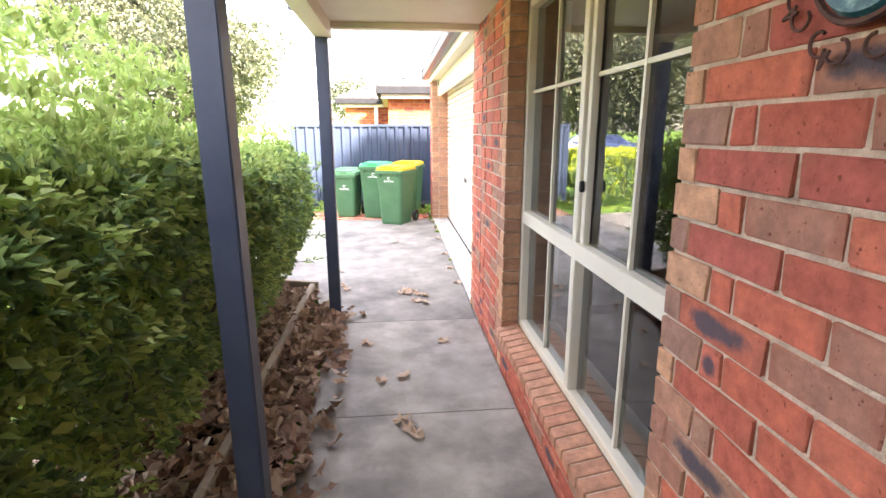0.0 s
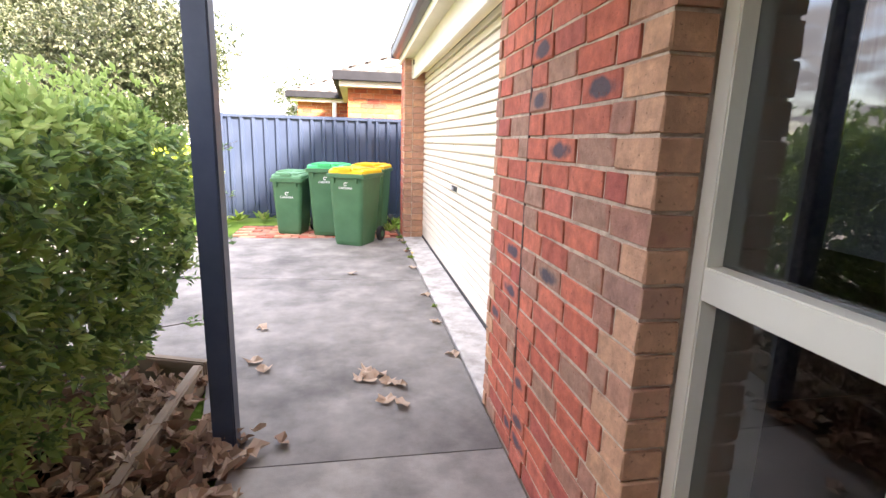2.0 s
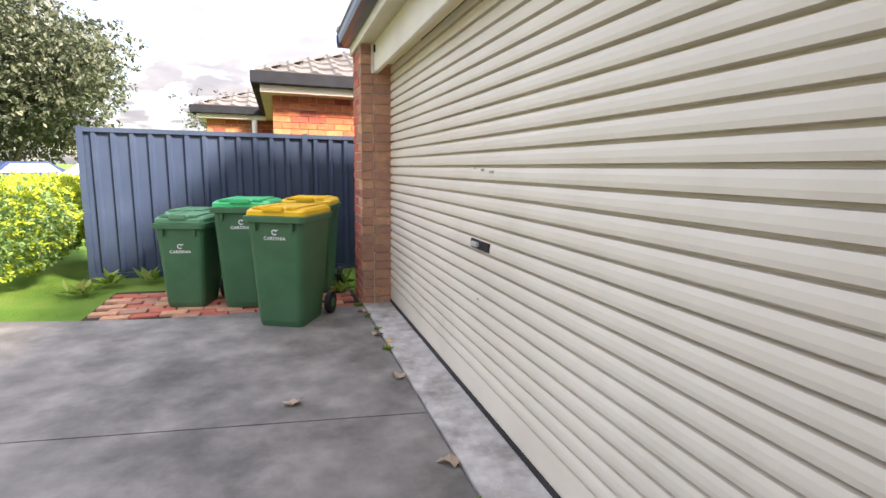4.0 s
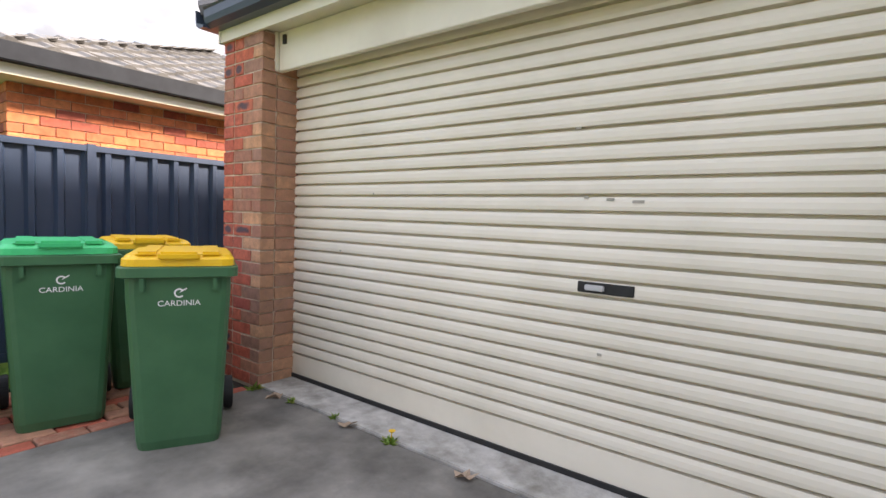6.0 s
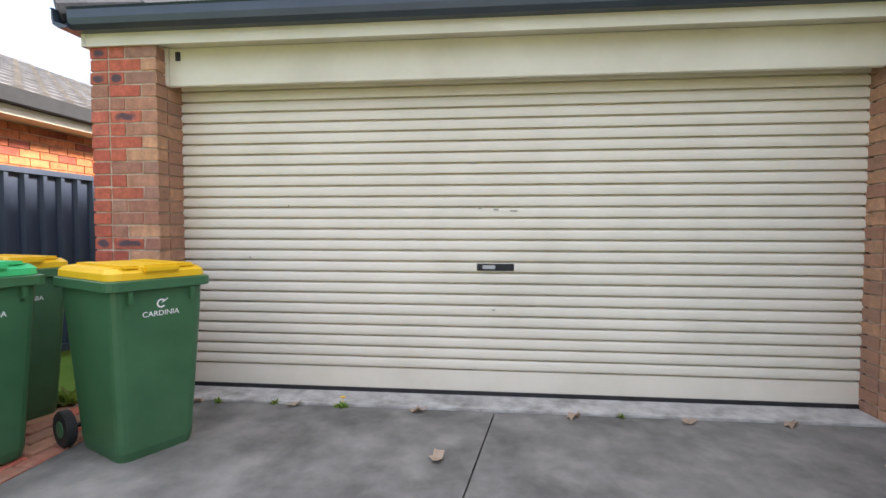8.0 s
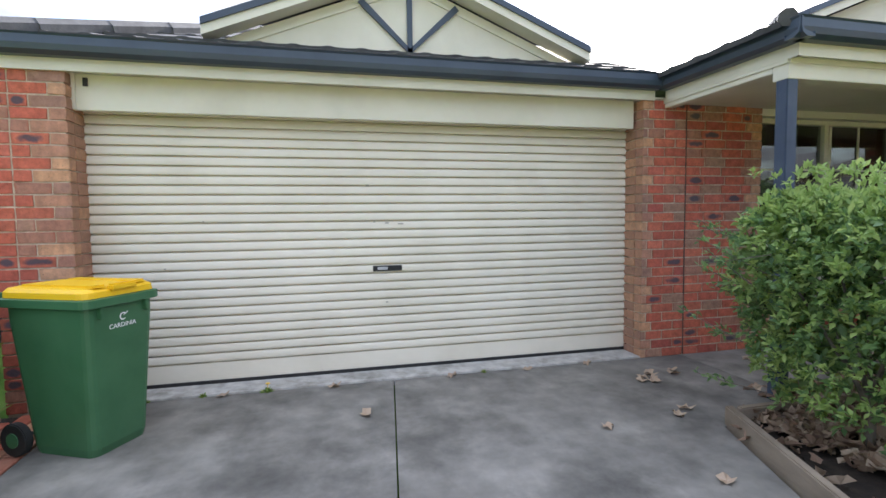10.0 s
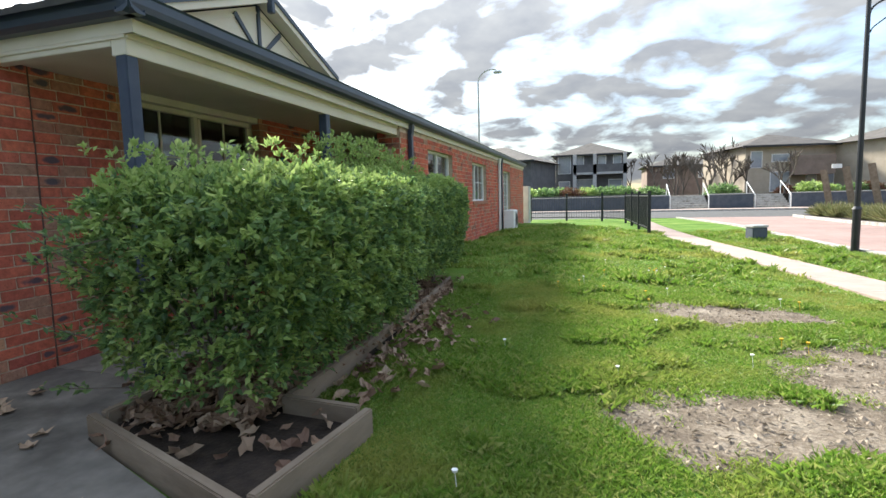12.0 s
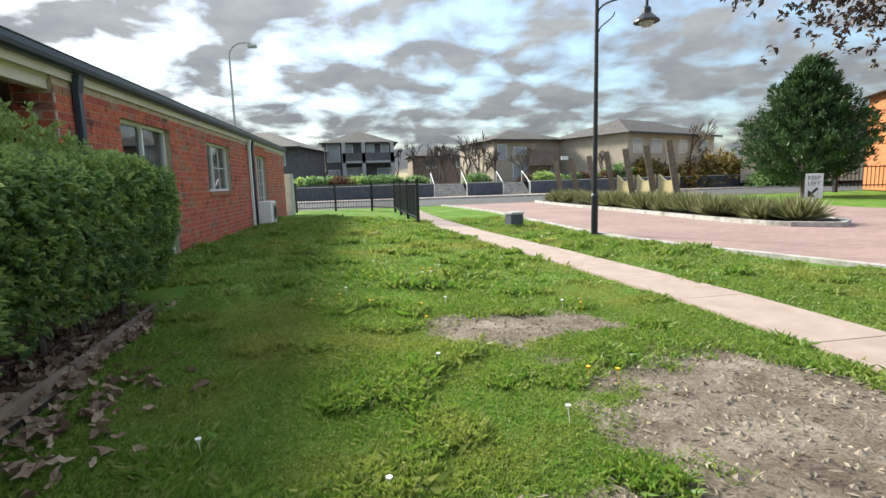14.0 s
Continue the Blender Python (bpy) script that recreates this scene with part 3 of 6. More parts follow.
spans, edge = [], WY1
for y0, y1, z0, z1 in sorted(GAPS, reverse=True):
    spans += [(y1, edge, 0.0, WZ), (y0, y1, z1, WZ)]
    if z0 > 0:
        spans.append((y0, y1, 0.0, z0))
    edge = y0
spans.append((WY0, edge, 0.0, WZ))
joined_bricks("brickwork", wing, spans, M_RED_FAR, lambda w, u, z: (WX + w, u, z))
joined_bricks("brickwork", wing, [(WX + 0.02, -0.95, 0.0, WZ)], M_RED_FAR, lambda w, u, z: (u, WY1 - w, z))

# ---- garage roller door ----
M_DENT_SCUFF = surface("dent_shade_and_scuff", [(0.3, (0.3, 0.28, 0.23)), (0.7, (0.42, 0.39, 0.32))], 40, 0.6, bump=0)
rd = thing("garage_door", "closed cream corrugated steel roller garage door", "garage door", (0.285, 0, 0), kind="structure")
DW0, DW1, DZ0, DZ1 = 0.0, 4.72, 0.02, 2.32
prof = [(0.0, DZ0), (-0.002, DZ0 + 0.08), (0.0, DZ0 + 0.165)]
z = DZ0 + 0.165
RIB = 0.0774
while z < DZ1 - 0.06:
    prof += [(0.027, z + 0.003), (0.031, z + 0.015), (-0.005, z + 0.017), (-0.007, z + 0.035), (-0.005, z + 0.058), (0.0, z + RIB)]
    z += RIB
vs = [(p[0], y, p[1]) for p in prof for y in (DW0 - 0.05, DW1 + 0.05)]
fs = [(2 * i, 2 * i + 1, 2 * i + 3, 2 * i + 2) for i in range(len(prof) - 1)]
curtain = new("curtain", raw_mesh("curtain", vs, fs, M_DOOR))
curtain.parent = rd
boxed("bottom_rail", M_BLACK, rd, -0.012, 0.03, DW0, DW1, 0.012, 0.04, "dark rubber weather seal")
# flat darker slips for scuffs and dents; the dents' shade is only colour
for k, (yy, zz, ww) in enumerate(((2.25, 1.32, 0.05), (2.38, 1.33, 0.035), (2.5, 1.34, 0.02), (3.9, 1.36, 0.012), (2.55, 1.66, 0.03), (2.4, 0.62, 0.02), (4.2, 0.98, 0.015))):
    boxed("scuff", M_DENT_SCUFF, rd, -0.0092, -0.0068, yy, yy + ww, zz, zz + 0.012)
lock = boxed("lock_plate", M_BLACK, rd, -0.012, 0.0, 2.27, 2.53, 0.905, 0.955, "black lock plate", 0.003)
boxed("handle", M_GREY, lock, -0.03, -0.012, 2.40, 2.49, 0.918, 0.944, "chrome lift handle", 0.004)

lintel = thing("lintel", "cream painted timber lintel over the garage door", "lintel", kind="structure")
boxed("board", M_CREAM, lintel, 0.12, 0.16, 0.02, 4.78, 2.205, WALL_H, bevel=0.004)
boxed("end_strip", M_CREAM, lintel, 0.095, 0.12, 4.70, 4.78, 2.205, WALL_H, bevel=0.004)
boxed("soffit_strip", M_CREAM, lintel, 0.16, 0.30, 0.0, 4.74, 2.30, 2.33)
boxed("bracket", M_BLACK, lintel, 0.105, 0.12, 4.62, 4.65, 2.38, 2.44, "small rusty bracket")

# ---- eaves and gutters ----
EX, PX, RY, EZ = -0.03, -1.385, -0.205, 2.47     # garage, porch and return fascia lines, soffit height
soffit = thing("ceiling_eaves", "cream eaves lining and porch ceiling", "ceiling", kind="structure")
bm = bmesh.new()
box(bm, EX + 0.035, 0.32, RY - 0.1, 5.22, EZ + 0.002, EZ + 0.014)
part("lining", bm, M_CREAM, soffit)
bm = bmesh.new()
box(bm, -1.30, 0.10, -6.4, -0.22, EZ - 0.04, EZ - 0.025)
box(bm, PX + 0.035, -1.28, WY1, RY - 0.035, EZ, EZ + 0.012)
box(bm, -1.28, EX + 0.034, -0.30, RY - 0.035, EZ, EZ + 0.012)
part("lining", bm, M_CREAM, soffit)


def gutter(parent, a, b, side, trim_a=0.0, trim_b=0.0):
    """A quad gutter with its fascia board along the eave from a to b; side: the outward way; trims shorten the board at a corner."""
    a, b, o = Vector(a), Vector(b), Vector(side)
    d = (b - a)
    outline = [(-0.004, 0.035), (0.06, 0.035), (0.098, 0.06), (0.108, 0.10), (0.108, 0.155), (0.12, 0.168), (0.1, 0.17), (0.09, 0.08), (0.0, 0.05), (-0.004, 0.07)]
    for nm, mat, pts in (("gutter", M_GUTTER, outline), ("fascia", M_CREAM, [(-0.03, -0.05), (-0.005, -0.05), (-0.005, 0.17), (-0.03, 0.17)])):
        bm = bmesh.new()
        ends = []
        way = d.normalized()
        ta, tb = (trim_a, trim_b) if nm == "fascia" else (0.0, 0.0)
        for base in (a + way * ta, b - way * tb):
            ends.append([bm.verts.new(base + o * p[0] + Vector((0, 0, p[1] + 0.03))) for p in pts])
        n = len(pts)
        for i in range(n):
            bm.faces.new((ends[0][i], ends[0][(i + 1) % n], ends[1][(i + 1) % n], ends[1][i]))
        bm.faces.new(ends[0])
        bm.faces.new(ends[1][::-1])
        part(nm, bm, mat, parent)


guttering = thing("gutters", "slate blue steel gutters on cream fascia boards", "gutter", kind="structure")
gutter(guttering, (EX, RY + 0.1, EZ), (EX, 5.25, EZ), (-1, 0, 0))
gutter(guttering, (PX - 0.115, RY, EZ), (EX - 0.004, RY, EZ), (0, 1, 0), 0.115)
gutter(guttering, (PX, WY0, EZ), (PX, RY + 0.115, EZ), (-1, 0, 0), 0.0, 0.122)
gutter(guttering, (EX - 0.115, 5.25, EZ), (6.0, 5.25, EZ), (0, 1, 0), 0.115)

# ---- porch beam and posts ----
beam = thing("porch_beam", "cream boarded porch beam", "beam", kind="structure")
boxed("beam_front", M_CREAM, beam, -1.30, -1.17, WY1, -0.225, 2.32, EZ - 0.002, bevel=0.004)
boxed("beam_return", M_CREAM, beam, -1.168, -0.004, -0.318, -0.225, 2.385, EZ - 0.004, bevel=0.004)
boxed("cover_strip", M_CREAM, beam, -1.312, -1.302, WY1, -0.225, 2.425, EZ - 0.003, bevel=0.002)
boxed("cover_strip", M_CREAM, beam, -1.30, -0.004, -0.223, -0.213, 2.425, EZ - 0.005, bevel=0.002)
post0 = thing("porch_post", "square slate blue timber porch post", "post", (-1.248, -0.27, 0), group="porch posts")
boxed("shaft", M_BLUE, post0, -0.048, 0.048, -0.048, 0.048, 0.0, 2.321, bevel=0.006)
copy_thing(post0, pose(-1.255, -2.85, 0))

# ---- roof ----
SLOPE = 0.40


def tiled(name, parent, origin, along, up, rows, cols, mat, wavy=1.0, w=0.30, l=0.34, clip=None):
    """Rows of lapped, wavy roof tiles; along the eave and up the slope; each tile real, joined into one mesh."""
    o, a, u = Vector(origin), Vector(along).normalized(), Vector(up).normalized()
    nrm = a.cross(u)
    if nrm.z < 0:
        nrm = -nrm
    wave = [wavy * k for k in (0.0, 0.010, 0.034, 0.034, 0.010, 0.0)]
    us = [0.0, 0.35, 0.45, 0.62, 0.72, 1.0]
    vs, fs = [], []
    for r in range(rows):
        for c in range(cols):
            mid = o + a * (c + 0.5) * w + u * (r + 0.5) * l
            if clip and not clip(mid):
                continue
            k = len(vs)
            for (s, h) in ((0.0, 0.045), (1.08, 0.012)):
                for f, wv in zip(us, wave):
                    vs.append(o + a * (c + f) * w + u * (r + s) * l + nrm * (h + wv))
            for f in us:
                vs.append(o + a * (c + f) * w + u * r * l + nrm * 0.008)
            m = len(us)
            for i in range(m - 1):
                fs.append((k + i, k + i + 1, k + m + i + 1, k + m + i))
                fs.append((k + 2 * m + i, k + 2 * m + i + 1, k + i + 1, k + i))
    ob = new(name, raw_mesh(name, vs, fs, mat))
    ob.parent = parent
    return tagged(ob, kind="stuff")


roof = thing("roof", "dark grey tiled roof with hips", "roof", kind="structure")
bm = bmesh.new()
# plain deck under the tiles: garage slope, its hipped end and the porch slope
RX, RZ = 4.2, EZ + 0.10 + SLOPE * 4.5
ZE = EZ + 0.175
v = [bm.verts.new(p) for p in ((EX, RY + 0.1, ZE), (EX, 5.29, ZE), (2.2, 2.76, ZE + SLOPE * 2.5), (3.7, -3.8, ZE + SLOPE * 4.0),
                               (PX, RY + 0.1, ZE), (2.28, -3.8, ZE + SLOPE * 4.0), (PX, WY0, ZE), (2.28, WY0 + 4.0, ZE + SLOPE * 4.0),
                               (7.0, 5.29, ZE), (7.0, 2.76, ZE + SLOPE * 2.5), (9.0, WY0, ZE), (2.2, 1.0, ZE + SLOPE * 2.5), (9.0, 2.76, ZE))]
for f in ((0, 1, 2, 11), (0, 11, 3), (4, 0, 3, 5), (6, 4, 5, 7), (1, 8, 9, 2), (7, 10, 6), (5, 3, 12, 10, 7)):
    bm.faces.new([v[i] for i in f])
part("deck", bm, M_TILE, roof)
upv = Vector((1, 0, SLOPE)).normalized()
tiled("tiles", roof, (EX - 0.05, -0.3, EZ + 0.155), (0, 1, 0), upv, 12, 19, M_TILE, 0.3, clip=lambda p: RY + 0.1 - (p.x - EX) < p.y < 5.42 - (p.x - EX))
tiled("tiles", roof, (PX - 0.05, -15.0, EZ + 0.155), (0, 1, 0), upv, 14, 51, M_TILE, 0.3, clip=lambda p: p.y < RY + 0.12 - (p.x - PX))
tiled("tiles", roof, (PX, RY + 0.15, ZE - 0.03), (1, 0, 0), (0, -1, SLOPE), 11, 19, M_TILE, 0.3, clip=lambda p: p.y < RY + 0.2 and PX + (RY + 0.1 - p.y) < p.x < EX + (RY + 0.1 - p.y))
bm = bmesh.new()
for i in range(11):
    a = Vector((PX - 0.03 + 0.36 * i, RY + 0.13 - 0.36 * i, ZE + 0.035 + SLOPE * 0.36 * i))
    b = a + Vector((0.39, -0.39, SLOPE * 0.39 + 0.02))
    tube(bm, a, b, 0.06, 0.05, 8)
part("ridge_caps", bm, M_TILE, roof)
bm = bmesh.new()
for i in range(7):
    a = Vector((EX - 0.06 + 0.36 * i, 5.36 - 0.36 * i, ZE + 0.03 + SLOPE * 0.36 * i))
    tube(bm, a, a + Vector((0.40, -0.40, SLOPE * 0.40 + 0.015)), 0.085, 0.07, 8)
part("hip_caps", bm, M_TILE, roof)


def gable(name, x, yc, zb, half, label, finial):
    """A boarded gable with dark barge boards and truss trim."""
    g = thing(name, label, "gable", kind="structure")
    h = half * SLOPE
    bm = bmesh.new()
    prism(bm, [(yc - half, zb), (yc + half, zb), (yc, zb + h)], "x", x, x + 0.05)
    part("boarding", bm, M_CREAM, g)
    for s in (-1, 1):
        for nm, mat, o0, o1, xx in (("barge_board", M_GUTTER, 0.10, 0.16, x - 0.22), ("inner_board", M_CREAM, 0.02, 0.10, x - 0.20), ("moulding", M_ALU, -0.10, -0.07, x - 0.015)):
            bm = bmesh.new()
            prism(bm, [(yc, zb + h + o0), (yc, zb + h + o1), (yc + s * (half + 0.02), zb - 0.02 * SLOPE + o1), (yc + s * (half + 0.02), zb - 0.02 * SLOPE + o0)], "x", xx, x)
            part(nm, bm, mat, g)
        bm = bmesh.new()
        prism(bm, [(yc, zb + 0.02), (yc, zb + 0.07), (yc + s * 0.45, zb + h - 0.45 * SLOPE - 0.03), (yc + s * 0.49, zb + h - 0.49 * SLOPE - 0.06)], "x", x - 0.03, x - 0.002)
        part("truss_brace", bm, M_GUTTER, g)
    boxed("king_post", M_GUTTER, g, x - 0.03, x - 0.002, yc - 0.025, yc + 0.025, zb, zb + h)
    if finial:
        boxed("finial", M_GUTTER, g, x - 0.26, x - 0.18, yc - 0.04, yc + 0.04, zb + h - 0.12, zb + h + 0.28, bevel=0.01)
    bm = bmesh.new()
    z0 = zb - 0.02
    pts = [bm.verts.new(p) for p in ((x - 0.22, yc - half - 0.02, z0 + 0.16), (x - 0.22, yc, zb + h + 0.16), (x - 0.22, yc + half + 0.02, z0 + 0.16), (x + half * 1.2, yc, zb + h + 0.16))]
    bm.faces.new((pts[0], pts[1], pts[3]))
    bm.faces.new((pts[2], pts[3], pts[1]))
    part("roof_deck", bm, M_TILE, g)
    return g


gable("gable", 0.70, 2.09, 2.93, 1.80, "cream boarded gable with dark truss trim over the garage", False)
gable("gable", 0.0, -3.43, 3.20, 1.75, "cream boarded porch gable with a dark finial", True)

# ---- windows ----
def pane(parent, *dims):
    bm = bmesh.new()
    box(bm, *dims)
    ob = part("pane", bm, M_GLASS, parent)
    ob.visible_shadow = False
    return ob


def porch_window():
    """The wide cream aluminium window beside the porch path."""
    w = thing("window_1", "wide cream aluminium window with glazing bars and dark glass", "window", kind="structure")
    fr = new("window_frame")
    fr.parent = w
    y0, y1, z0, z1, x = WIN0, WIN1, 0.318, 2.36, 0.118
    F, RAIL, MID = 0.05, 1.068, -2.335
    boxed("sill_rail", M_ALU, fr, x, x + 0.09, y0, y1, z0, z0 + 0.045, bevel=0.004)
    boxed("head_rail", M_ALU, fr, x, x + 0.09, y0, y1, z1 - 0.05, z1, bevel=0.004)
    boxed("jamb", M_ALU, fr, x, x + 0.09, y0, y0 + F, z0, z1, bevel=0.004)
    boxed("jamb", M_ALU, fr, x, x + 0.09, y1 - F, y1, z0, z1, bevel=0.004)
    boxed("transom", M_ALU, fr, x - 0.004, x + 0.08, y0 + F, y1 - F, RAIL - 0.04, RAIL + 0.04, bevel=0.004)
    boxed("mullion", M_ALU, fr, x - 0.002, x + 0.082, MID - 0.028, MID + 0.028, z0 + 0.045, RAIL - 0.04, bevel=0.004)
    boxed("mullion", M_ALU, fr, x - 0.002, x + 0.082, MID - 0.028, MID + 0.028, RAIL + 0.04, z1 - 0.05, bevel=0.004)
    for ya, yb in ((y0 + F, MID - 0.028), (MID + 0.028, y1 - F)):
        c = (ya + yb) / 2
        for za, zb in ((z0 + 0.045, RAIL - 0.04), (RAIL + 0.04, z1 - 0.05)):
            pane(w, x + 0.045, x + 0.05, ya, yb, za, zb)
            boxed("glazing_bar", M_ALU, w, x + 0.028, x + 0.044, c - 0.009, c + 0.009, za, zb)
            if zb > 1.5:
                boxed("glazing_bar", M_ALU, w, x + 0.03, x + 0.042, ya, yb, za + 0.72, za + 0.738)
    # opening sash in the far upper light, with its dark latch
    for d in ((MID - 0.085, MID - 0.045, RAIL + 0.045, z1 - 0.06), (y0 + F + 0.004, y0 + F + 0.04, RAIL + 0.045, z1 - 0.06)):
        boxed("sash_stile", M_ALU, fr, x + 0.008, x + 0.04, *d, bevel=0.003)
    boxed("latch", M_BLACK, fr, x - 0.012, x + 0.007, MID - 0.072, MID - 0.046, 1.345, 1.395, "dark plastic latch", 0.004)
    # room behind: pale reveal, dark blind and floor
    boxed("inner_sill", M_CREAM, w, x + 0.09, x + 0.26, y0, y1, z0 - 0.02, z0 + 0.02)
    boxed("inner_reveal", M_CREAM, w, x + 0.09, x + 0.26, y1 - 0.02, y1, z0 + 0.02, z1)
    return w


porch_window()
# floor, ceiling and walls coloured near-black, so the room's shade is painted in
room = thing("room", "room shell behind the porch window, coloured near-black as unlit", "room", kind="structure")
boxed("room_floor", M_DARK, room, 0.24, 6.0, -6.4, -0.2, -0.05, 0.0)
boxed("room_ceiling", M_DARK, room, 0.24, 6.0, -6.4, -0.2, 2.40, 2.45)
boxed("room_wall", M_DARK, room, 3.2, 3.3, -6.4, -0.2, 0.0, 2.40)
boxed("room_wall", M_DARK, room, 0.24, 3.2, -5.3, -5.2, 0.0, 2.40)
boxed("curtain", surface("grey_blind", [(0.3, (0.10, 0.10, 0.10)), (0.7, (0.15, 0.15, 0.15))], 20, 0.9, bump=0.1, stretch=(1, 8, 0.2)), room, 0.42, 0.44, -2.3, -1.42, 1.15, 2.36, label="grey vertical blind")

# sloping brick-on-edge sill, one piece for each brick
sill = thing("window_sill", "sloping tan brick-on-edge window sill", "sill", kind="structure")
bm = bmesh.new()
prism(bm, [(-0.03, 0.235), (0.12, 0.24), (0.12, 0.318), (-0.028, 0.288)], "y", 0.0, 0.0765)
bmesh.ops.bevel(bm, geom=bm.edges[:], offset=0.004, segments=1, affect="EDGES")
sill_brick = to_mesh("brick", bm, M_SILL)
yy = WIN0 + 0.005
while yy < WIN1 - 0.05:
    ob = new("brick", sill_brick)
    ob.parent = sill
    ob.location = (0, yy, 0)
    yy += 0.0865
bm = bmesh.new()
prism(bm, [(-0.02, 0.237), (0.118, 0.237), (0.118, 0.310), (-0.02, 0.283)], "y", WIN0, WIN1)
part("mortar_bed", bm, M_MORTAR, sill)


def wing_window(name, y0, y1, z0, z1, label, bars):
    w = thing(name, label, "window", kind="structure")
    x = WX + 0.09
    fr = new("window_frame")
    fr.parent = w
    F = 0.045
    for d in ((y0, y1, z0, z0 + F), (y0, y1, z1 - F, z1), (y0, y0 + F, z0 + F, z1 - F), (y1 - F, y1, z0 + F, z1 - F)):
        boxed("frame_bar", M_WHITE, fr, x, x + 0.07, *d)
    c = y0 + (y1 - y0) * (0.5 if not bars else 0.62)
    boxed("mullion", M_WHITE, fr, x, x + 0.06, c - 0.025, c + 0.025, z0 + F, z1 - F)
    pane(w, x + 0.04, x + 0.045, y0 + F, c - 0.025, z0 + F, z1 - F)
    pane(w, x + 0.04, x + 0.045, c + 0.025, y1 - F, z0 + F, z1 - F)
    if bars:
        for k in range(1, bars):
            zz = z0 + (z1 - z0) * k / bars
            boxed("glazing_bar", M_WHITE, w, x + 0.025, x + 0.04, y0 + F, c - 0.025, zz - 0.008, zz + 0.008)
        boxed("glazing_bar", M_WHITE, w, x + 0.025, x + 0.04, (y0 + c) / 2 - 0.008, (y0 + c) / 2 + 0.008, z0 + F, z1 - F)
    boxed("curtain", M_GREY, w, x + 0.12, x + 0.14, y0, y0 + (y1 - y0) * 0.35, z0, z1, "pale net curtain")
    return w


wing_window("window_2", *GAPS[0], "tall white aluminium sliding window", 0)
wing_window("window_3", *GAPS[1], "white aluminium window with glazing bars", 2)
wing_window("window_4", *GAPS[2], "tall white aluminium window with glazing bars", 4)
solid("wing_sill", M_TAN, "tan brick window sill on the wing", "sill", WX - 0.03, WX + 0.09, -11.5, -9.8, 1.14, 1.22, kind="structure")
# one added dark sheet imitates the shade inside the wing's rooms
solid("wing_room", M_DARK, "near-black backing sheet standing in for the unlit wing rooms", "room", 1.0, 1.1, WY0, WY1, 0, 2.4, kind="structure")

# front door and security screen under the porch
sd = thing("door_1", "dark front door with a diamond lattice security screen", "door", kind="structure")
boxed("door_leaf", M_DARK, sd, -0.93, -0.02, -6.39, -6.35, 0.0, 2.08)
for d in ((-0.95, -0.88, 0.0, 2.12), (-0.06, 0.0, 0.0, 2.12), (-0.88, -0.06, 2.04, 2.12), (-0.88, -0.06, 0.0, 0.08)):
    boxed("screen_frame", M_BLACKSTEEL, sd, d[0], d[1], -6.33, -6.30, d[2], d[3])
bm = bmesh.new()
for k in range(-20, 12):
    for sgn in (1, -1):
        x0, z0 = -0.88 + k * 0.11, 0.08
        a, b = (x0, z0), (x0 + 1.96 * 0.55, 2.04)
        t0 = max(0.0, (-0.88 - a[0]) / (b[0] - a[0]))
        t1 = min(1.0, (-0.06 - a[0]) / (b[0] - a[0]))
        if t1 - t0 > 0.02:
            p = [(a[0] + (b[0] - a[0]) * t, a[1] + (b[1] - a[1]) * t) for t in (t0, t1)]
            if sgn < 0:
                p = [(-0.94 - q[0], q[1]) for q in p]
            tube(bm, (p[0][0], -6.315, p[0][1]), (p[1][0], -6.315, p[1][1]), 0.006, n=4)
part("lattice", bm, M_BLACKSTEEL, sd, "black diamond lattice")
# downpipes
def downpipe(y, mat, label, x=WX):
    d = thing("downpipe", label, "downpipe", kind="structure")
    boxed("pipe", mat, d, x - 0.075, x - 0.01, y - 0.05, y + 0.05, 0.0, 2.36, bevel=0.012)
    bm = bmesh.new()
    prism(bm, [(x - 0.075, 2.34), (x - 0.01, 2.34), (PX + 0.0, 2.52), (PX - 0.07, 2.52)], "y", y - 0.05, y + 0.05)
    part("offset", bm, mat, d)


downpipe(-5.35, M_GUTTER, "slate blue steel downpipe")
downpipe(-13.3, M_WHITE, "white steel downpipe")
downpipe(-13.65, M_GUTTER, "slate blue steel downpipe")

# ---- wheelie bins ----
def loft(bm, rings):
    """Join rings of equal point counts; close both ends."""
    vv = [[bm.verts.new(p) for p in r] for r in rings]
    n = len(vv[0])
    for a, b in zip(vv, vv[1:]):
        for i in range(n):
            bm.faces.new((a[i], a[(i + 1) % n], b[(i + 1) % n], b[i]))
    bm.faces.new(vv[0][::-1])
    bm.faces.new(vv[-1])


def rounded(w0, w1, d0, d1, r, z, k=3):
    pts = []
    for cx, cy, a0 in ((w1 - r, d1 - r, 0), (w0 + r, d1 - r, 90), (w0 + r, d0 + r, 180), (w1 - r, d0 + r, 270)):
        for i in range(k + 1):
            a = radians(a0 + 90 * i / k)
            pts.append((cx + r * math.cos(a), cy + r * math.sin(a), z))
    return pts


def text_mesh(body, size, mat, name, depth=0.001):
    cu = bpy.data.curves.new(name, "FONT")
    cu.body, cu.size, cu.extrude, cu.align_x = body, size, depth, "CENTER"
    tmp = bpy.data.objects.new(name, cu)
    scene.collection.objects.link(tmp)
    bpy.context.view_layer.update()
    me = bpy.data.meshes.new_from_object(tmp)
    bpy.data.objects.remove(tmp)
    me.materials.clear()
    me.materials.append(mat)
    return me


